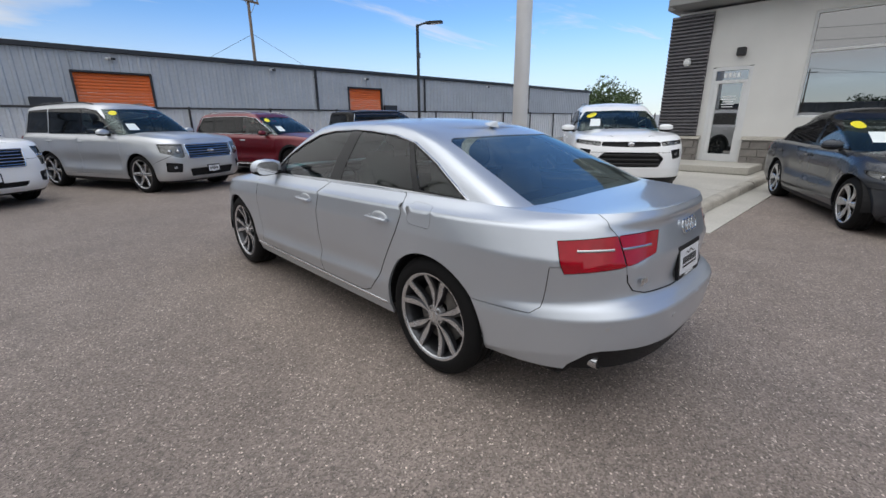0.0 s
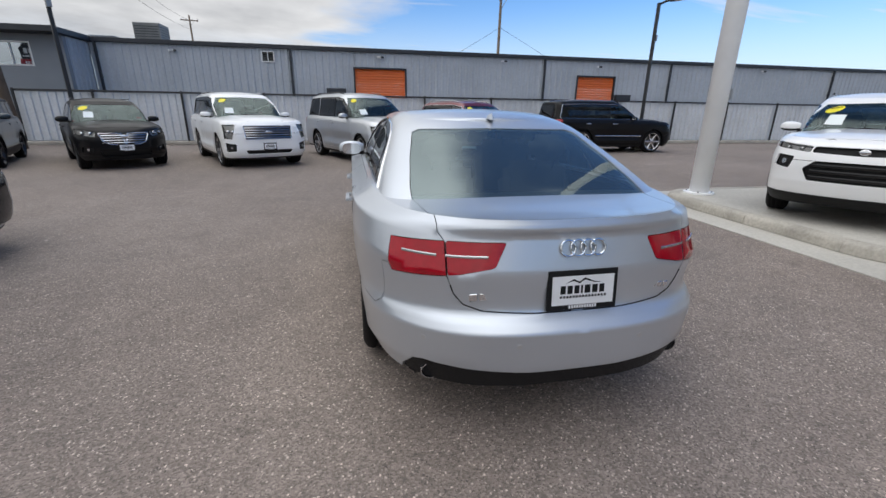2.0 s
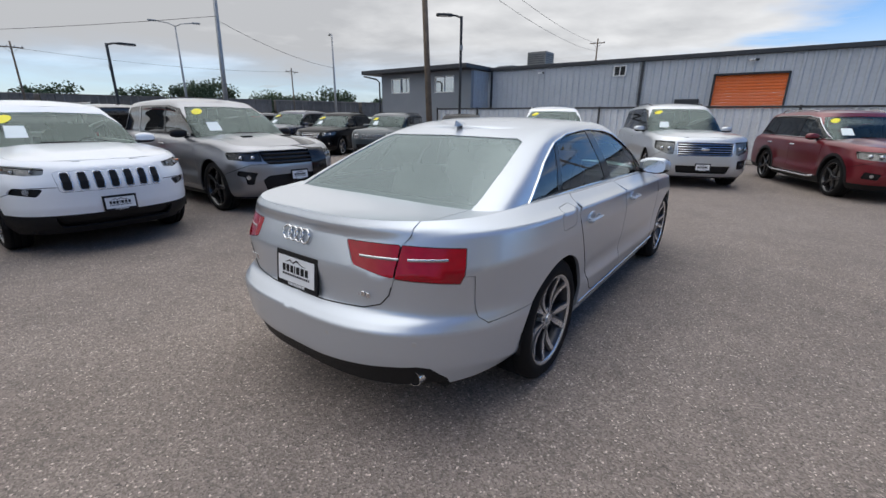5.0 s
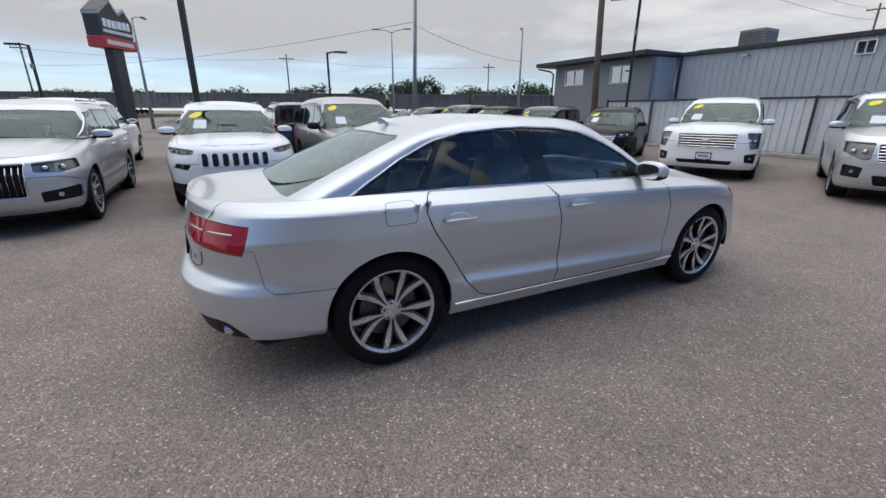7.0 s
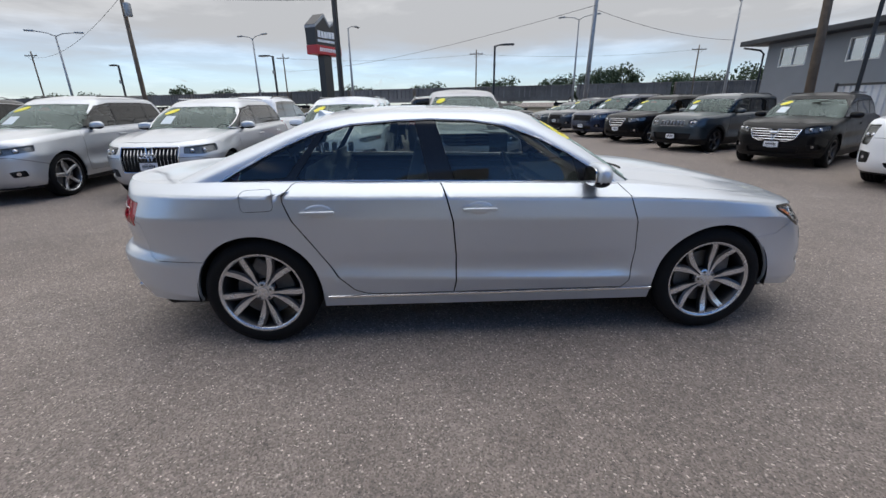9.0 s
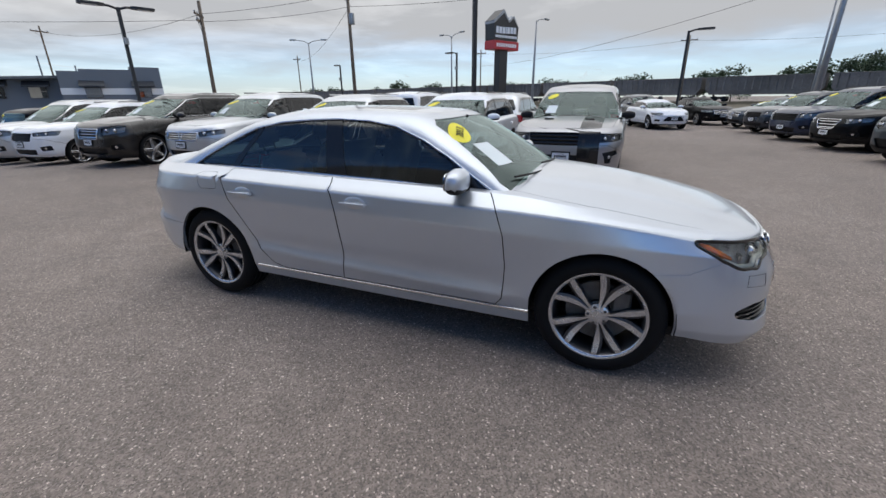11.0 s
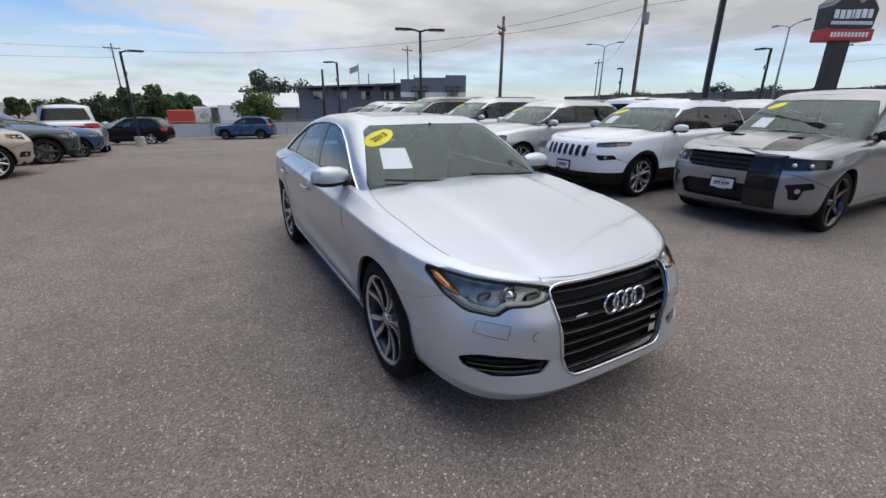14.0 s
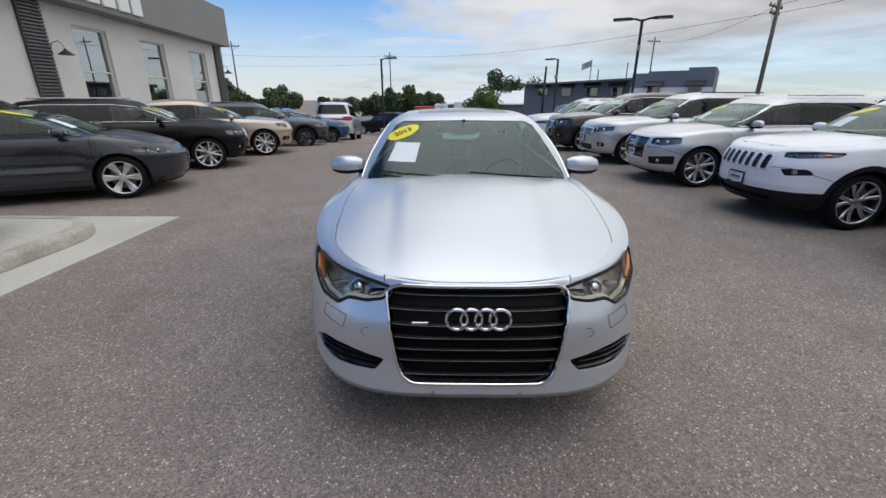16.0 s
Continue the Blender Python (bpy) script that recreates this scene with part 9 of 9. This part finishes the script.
def wagon(m):
    w = thing("hopper_wagon", "brown ribbed freight wagon on the railway", "train wagon", "freight wagons", m=m)
    bm = bmesh.new()
    prism(bm, [(-7.6, 1.2), (7.6, 1.2), (8.4, 2.2), (8.4, 4.1), (-8.4, 4.1), (-8.4, 2.2)], -1.5, 1.5, "y")
    part("body", fix(bm), M["wagon"], w)
    me = None
    for k in range(15):
        if me is None:
            bm = bmesh.new()
            box(bm, (0, 0, 3.05), (0.18, 3.24, 2.1), 0.01)
            ob = part("rib", bm, M["wagon"], w)
            me = ob.data
        else:
            ob = new("rib", me)
            ob.parent = w
        ob.location.x = -7.7 + 1.1 * k
    bm = bmesh.new()
    box(bm, (0, 0, 4.16), (16.9, 3.2, 0.14), 0.02)
    part("top_chord", bm, M["wagon"], w)
    for x in (-6.2, 6.2):
        bm = bmesh.new()
        for dx in (-0.9, 0.9):
            for y in (-0.75, 0.75):
                tube(bm, [(x + dx, y - 0.06, 0.5), (x + dx, y + 0.06, 0.5)], 0.45, 12)
        box(bm, (x, 0, 0.65), (2.6, 1.9, 0.4), 0.03)
        part("bogie", fix(bm), M["plastic"], w)
    return w


first = wagon(pose(-176.5, -170.0, 0.45, 0, 0, 65.8))
for k in range(1, 18):
    y = -170.0 + 16.05 * k
    copy_thing(first, pose(-100.0 + 0.45 * y, y, 0.45, 0, 0, 65.8))
bm = bmesh.new()
prism(bm, [(-4, -0.5), (-2, 0.5), (2, 0.5), (4, -0.5)], -400, 400, "y")
bank = tagged(part("railway_bank", fix(bm), M["verge"]), "low gravel bank under the railway", "bank", kind="structure")
bank.matrix_world = pose(-100.0, 0, 0, 0, 0, -24.2)


def tree(x, y, h, spread, seed, leaf="leaf", leaves=4200, size=0.16):
    """A tapered trunk with limbs, and a crown of many small leaf clumps with gaps."""
    rng = random.Random(seed)
    z0 = float(ground_height(x, y))
    t = thing("tree", {"leaf": "leafy green tree with a broad uneven crown", "leaf_light": "small light green tree", "leaf_dark": "dark green tree in the distance"}[leaf], "tree", "trees", m=pose(x, y, z0))
    bm = bmesh.new()
    top = h * 0.62
    tube(bm, [(0, 0, -0.1), (rng.uniform(-.1, .1), rng.uniform(-.1, .1), h * 0.25), (rng.uniform(-.3, .3), rng.uniform(-.3, .3), top)], [h * 0.035, h * 0.026, h * 0.010], 7)
    tips = []
    for k in range(9):
        a = k * 2.4 + rng.uniform(-.4, .4)
        b = h * rng.uniform(0.22, 0.5)
        r = spread * rng.uniform(0.45, 0.95)
        tip = Vector((r * math.cos(a), r * math.sin(a), b + h * rng.uniform(0.15, 0.42)))
        tips.append(tip)
        tube(bm, [(0, 0, b), tip * 0.5 + Vector((0, 0, b * 0.35)), tip], [h * 0.014, h * 0.009, h * 0.004], 5)
    tips.append(Vector((0, 0, h * 0.85)))
    part("trunk", fix(bm), M["bark"], t, smooth=True)
    V, Fc = [], []
    lumps = [(p, spread * rng.uniform(0.30, 0.50)) for p in tips for _ in range(2)]
    lumps = [(p + Vector((rng.gauss(0, .18), rng.gauss(0, .18), rng.gauss(0, .14))) * spread, r) for p, r in lumps]
    for i in range(leaves):
        p, r = lumps[i % len(lumps)]
        d = Vector((rng.gauss(0, 1), rng.gauss(0, 1), rng.gauss(0, 0.8))).normalized()
        c = p + d * r * rng.random() ** 0.4
        if c.z < h * 0.14:
            continue
        n = Vector((rng.gauss(0, 1), rng.gauss(0, 1), rng.gauss(0, 1) + 0.6)).normalized()
        u = n.orthogonal().normalized()
        v = n.cross(u)
        s = size * rng.uniform(0.6, 1.5) * h / 7
        k = len(V)
        a = rng.uniform(0, 6.28)
        for m in range(5):
            q = a + m * 1.257
            rr = s * rng.uniform(0.55, 1.0)
            V.append(c + u * (rr * math.cos(q)) + v * (rr * math.sin(q)) + n * rng.uniform(-0.15, 0.15) * s)
        V.append(c + n * s * 0.25)
        Fc += [(k + m, k + (m + 1) % 5, k + 5) for m in range(5)]
    link_mesh("crown", V, Fc, M[leaf], t, smooth=False)
    return t


tree(58.0, 25.5, 6.4, 3.6, 1, leaves=5200)
tree(-90.0, 36.5, 7.6, 3.4, 2, "leaf_dark", 4200)
tree(-3.4, -38.9, 3.3, 1.7, 3, "leaf_light", 4200, 0.24)
tree(0.4, -41.5, 2.3, 1.0, 8, "leaf_light", 500, 0.12)
tree(-9.7, -66.0, 5.9, 3.6, 4, "leaf_dark", 5200, 0.24)
for k, (x, y, h, sp) in enumerate(((7.2, -55.5, 4.3, 1.9), (4.9, -54.6, 4.8, 1.9), (2.4, -54, 4.1, 1.9), (11.6, -66, 3.9, 2.6), (15.0, -64, 3.3, 1.9), (22.8, -58, 4.6, 2.7), (25.9, -55, 3.5, 1.5), (18.4, -62, 4.1, 1.0), (31, -60, 5.2, 2.6), (38, -64, 5.0, 3.0), (47, -60, 5.6, 3.2))):
    tree(x, y, h * 0.9, sp * 0.92, 20 + k, "leaf" if k % 3 else "leaf_dark", 5200, 0.27)
rng = random.Random(9)
source = [tree(-92.0, 74.0, 8.0, 4.4, 50, "leaf_dark", 1900, 0.24), tree(-98.0, 60.0, 7.0, 4.8, 51, "leaf", 1900, 0.24), tree(-104.0, 48.0, 9.0, 4.2, 52, "leaf_dark", 1900, 0.24)]
for k in range(50):
    y = -190 + 6.4 * k + rng.uniform(-4, 4)
    if -30 < y < 12 and k % 3:
        continue
    sc = rng.uniform(0.55, 0.85)
    ob = copy_thing(source[k % 3], pose(-124 + 0.45 * y + rng.uniform(-10, 6), y, -0.1, 0, 0, rng.uniform(0, 360)))
    ob.scale = (sc * 1.2, sc * 1.2, sc)


def shed(name, x0, x1, y0, y1, z, eave, ridge, label):
    """A long low shed with a pitched white roof and a row of roller doors."""
    s = thing(name, label, "building", m=pose(0, 0, z))
    bm = bmesh.new()
    box(bm, ((x0 + x1) / 2, (y0 + y1) / 2, eave / 2), (x1 - x0, y1 - y0, eave))
    part("wall", bm, M["shed_wall"], s)
    bm = bmesh.new()
    prism(bm, [(y1 + 0.4, eave - 0.05), ((y0 + y1) / 2, ridge), (y0 - 0.4, eave - 0.05), (y0 - 0.4, eave - 0.2), (y1 + 0.4, eave - 0.2)], x0 - 0.4, x1 + 0.4, "x")
    part("roof", fix(bm), M["shed_roof"], s)
    n = int((x1 - x0) / 4.5)
    for k in range(n):
        xx = x0 + (x1 - x0) * (k + 0.5) / n
        bm = bmesh.new()
        box(bm, (xx, y1 + 0.03, eave * 0.42), (3.2, 0.08, eave * 0.80), 0.02)
        d = part("door", bm, M["hvac"], s)
        for j in range(4):
            bm = bmesh.new()
            box(bm, (xx, y1 + 0.08, eave * (0.14 + 0.18 * j)), (3.1, 0.03, 0.05))
            part("door_rib", bm, M["shed_wall"], d)
    return s


shed("storage_shed", -20.0, 1.4, -68.0, -57.0, -1.6, 2.55, 4.25, "long low storage shed with a white pitched roof")
shed("storage_shed", -17.4, -12.6, -46.5, -43.0, -1.4, 2.5, 3.4, "low storage shed with a pale roof behind the fence")


def slate_building():
    b = thing("office_building", "slate grey two-storey office block with dark awnings", "building", m=pose(-19.25, -35.35, -1.4, 0, 0, -32.5))
    bm = bmesh.new()
    prism(bm, [(-3.2, 0), (3.2, 0), (3.2, 5.05), (1.9, 5.05), (1.9, 5.2), (-1.2, 5.2), (-1.2, 5.42), (-3.2, 5.42)], -8.0, 0.0, "y")
    part("tower", fix(bm), M["slate_wall"], b)
    bm = bmesh.new()
    prism(bm, [(3.2, 0), (14.0, 0), (14.0, 4.2), (3.2, 4.55)], -9.0, -1.2, "y")
    part("wing", fix(bm), M["slate_wall"], b)
    bm = bmesh.new()
    prism(bm, [(3.21, 4.56), (14.4, 4.19), (14.4, 4.35), (3.21, 4.74)], -9.4, -0.5, "y")
    part("roof", fix(bm), M["hvac"], b)
    bm = bmesh.new()
    box(bm, (0, 0.03, 3.63), (6.42, 0.06, 0.46))
    part("pale_band", bm, M["shed_roof"], b)
    for x, y in ((-1.9, 0.0), (1.3, 0.0), (4.6, -1.2), (6.9, -1.2), (9.4, -1.2), (11.9, -1.2)):
        bm = bmesh.new()
        box(bm, (x, y + 0.08, 3.62), (1.0, 0.06, 0.85), 0.01)
        w = part("window", bm, M["dark_window"], b)
        bm = bmesh.new()
        prism(bm, [(y, 4.40), (y + 0.8, 4.02), (y + 0.8, 3.94), (y, 4.02)], x - 0.75, x + 0.75, "x")
        part("awning", fix(bm), M["trim_dark"], w)
    for x, h in ((2.2, 0.5), (4.3, 1.1), (7.0, 0.6)):
        bm = bmesh.new()
        tube(bm, [(x, -3.0, 4.4), (x, -3.0, 5.1 + h)], 0.06, 6)
        part("roof_pipe", bm, M["grey_pole"], b)


def flag_pole():
    f = thing("flag_pole", "thin grey flag pole with a small drooping flag", "flag pole", m=pose(-17.35, -51.7, -1.5))
    bm = bmesh.new()
    tube(bm, [(0, 0, 0), (0, 0, 7.55)], 0.06, 6)
    part("pole", bm, M["grey_pole"], f)
    bm = bmesh.new()
    V = [[bm.verts.new((0.05 + 1.1 * i / 5, 0.08 * math.sin(i * 1.3), 7.4 - 0.7 * j / 2 - 0.45 * i / 5)) for i in range(6)] for j in range(3)]
    for j in range(2):
        for i in range(5):
            bm.faces.new((V[j][i], V[j][i + 1], V[j + 1][i + 1], V[j + 1][i]))
    part("flag", bm, M["sign_grey"], f)


flag_pole()
slate_building()


def far_fence():
    f = thing("fence", "pale panel fence with metal posts at the lot's far end", "fence")
    me = mp = None
    x = -16.0
    while x < 34:
        y = -37.6 + 0.02 * x
        z = float(ground_height(x, y))
        if me is None:
            bm = bmesh.new()
            box(bm, (0, 0, 0.52), (2.94, 0.05, 1.02), 0.01)
            ob = part("panel", bm, M["vinyl"], f)
            me = ob.data
            bm = bmesh.new()
            tube(bm, [(0, 0, 0), (0, 0, 1.36)], 0.035, 6)
            tube(bm, [(0, 0, 1.30), (3.0, 0.06, 1.30)], 0.022, 6)
            op = part("post", bm, M["grey_pole"], f)
            mp = op.data
        else:
            ob = new("panel", me)
            op = new("post", mp)
            ob.parent = op.parent = f
        ob.location = (x, y, z + 0.1)
        op.location = (x - 1.5, y + 0.07, z)
        x += 3.0
    bm = bmesh.new()
    box(bm, (9.0, -36.9, -1.36), (50.0, 0.35, 0.16), 0.03)
    part("kerb", bm, M["concrete_worn"], f)


far_fence()


def trailer(x, y, w, h, material, label, turn=0):
    z = float(ground_height(x, y))
    t = thing("trailer", label, "trailer", "trailers", m=pose(x, y, z, 0, 0, turn))
    bm = bmesh.new()
    box(bm, (0, 0, 0.9 + h / 2), (w, 2.4, h), 0.05)
    part("box", bm, material, t)
    bm = bmesh.new()
    box(bm, (0, 0, 0.8), (w * 0.95, 2.2, 0.18), 0.02)
    part("chassis", bm, M["plastic"], t)
    for s in (-1, 1):
        for d in (-0.3, 0.3):
            bm = bmesh.new()
            tube(bm, [(w * 0.3 + d * 1.6, s * 1.0, 0.42), (w * 0.3 + d * 1.6, s * 1.2, 0.42)], 0.42, 14)
            part("wheel", bm, M["rubber"], t)


trailer(2.7, -47.6, 2.3, 1.25, M["trailer_red"], "small red box trailer behind the fence")
trailer(0.8, -48.2, 1.5, 1.55, M["shed_roof"], "small white box trailer behind the fence")
trailer(-2.1, -46.4, 2.9, 1.75, M["shed_roof"], "white box trailer behind the fence")
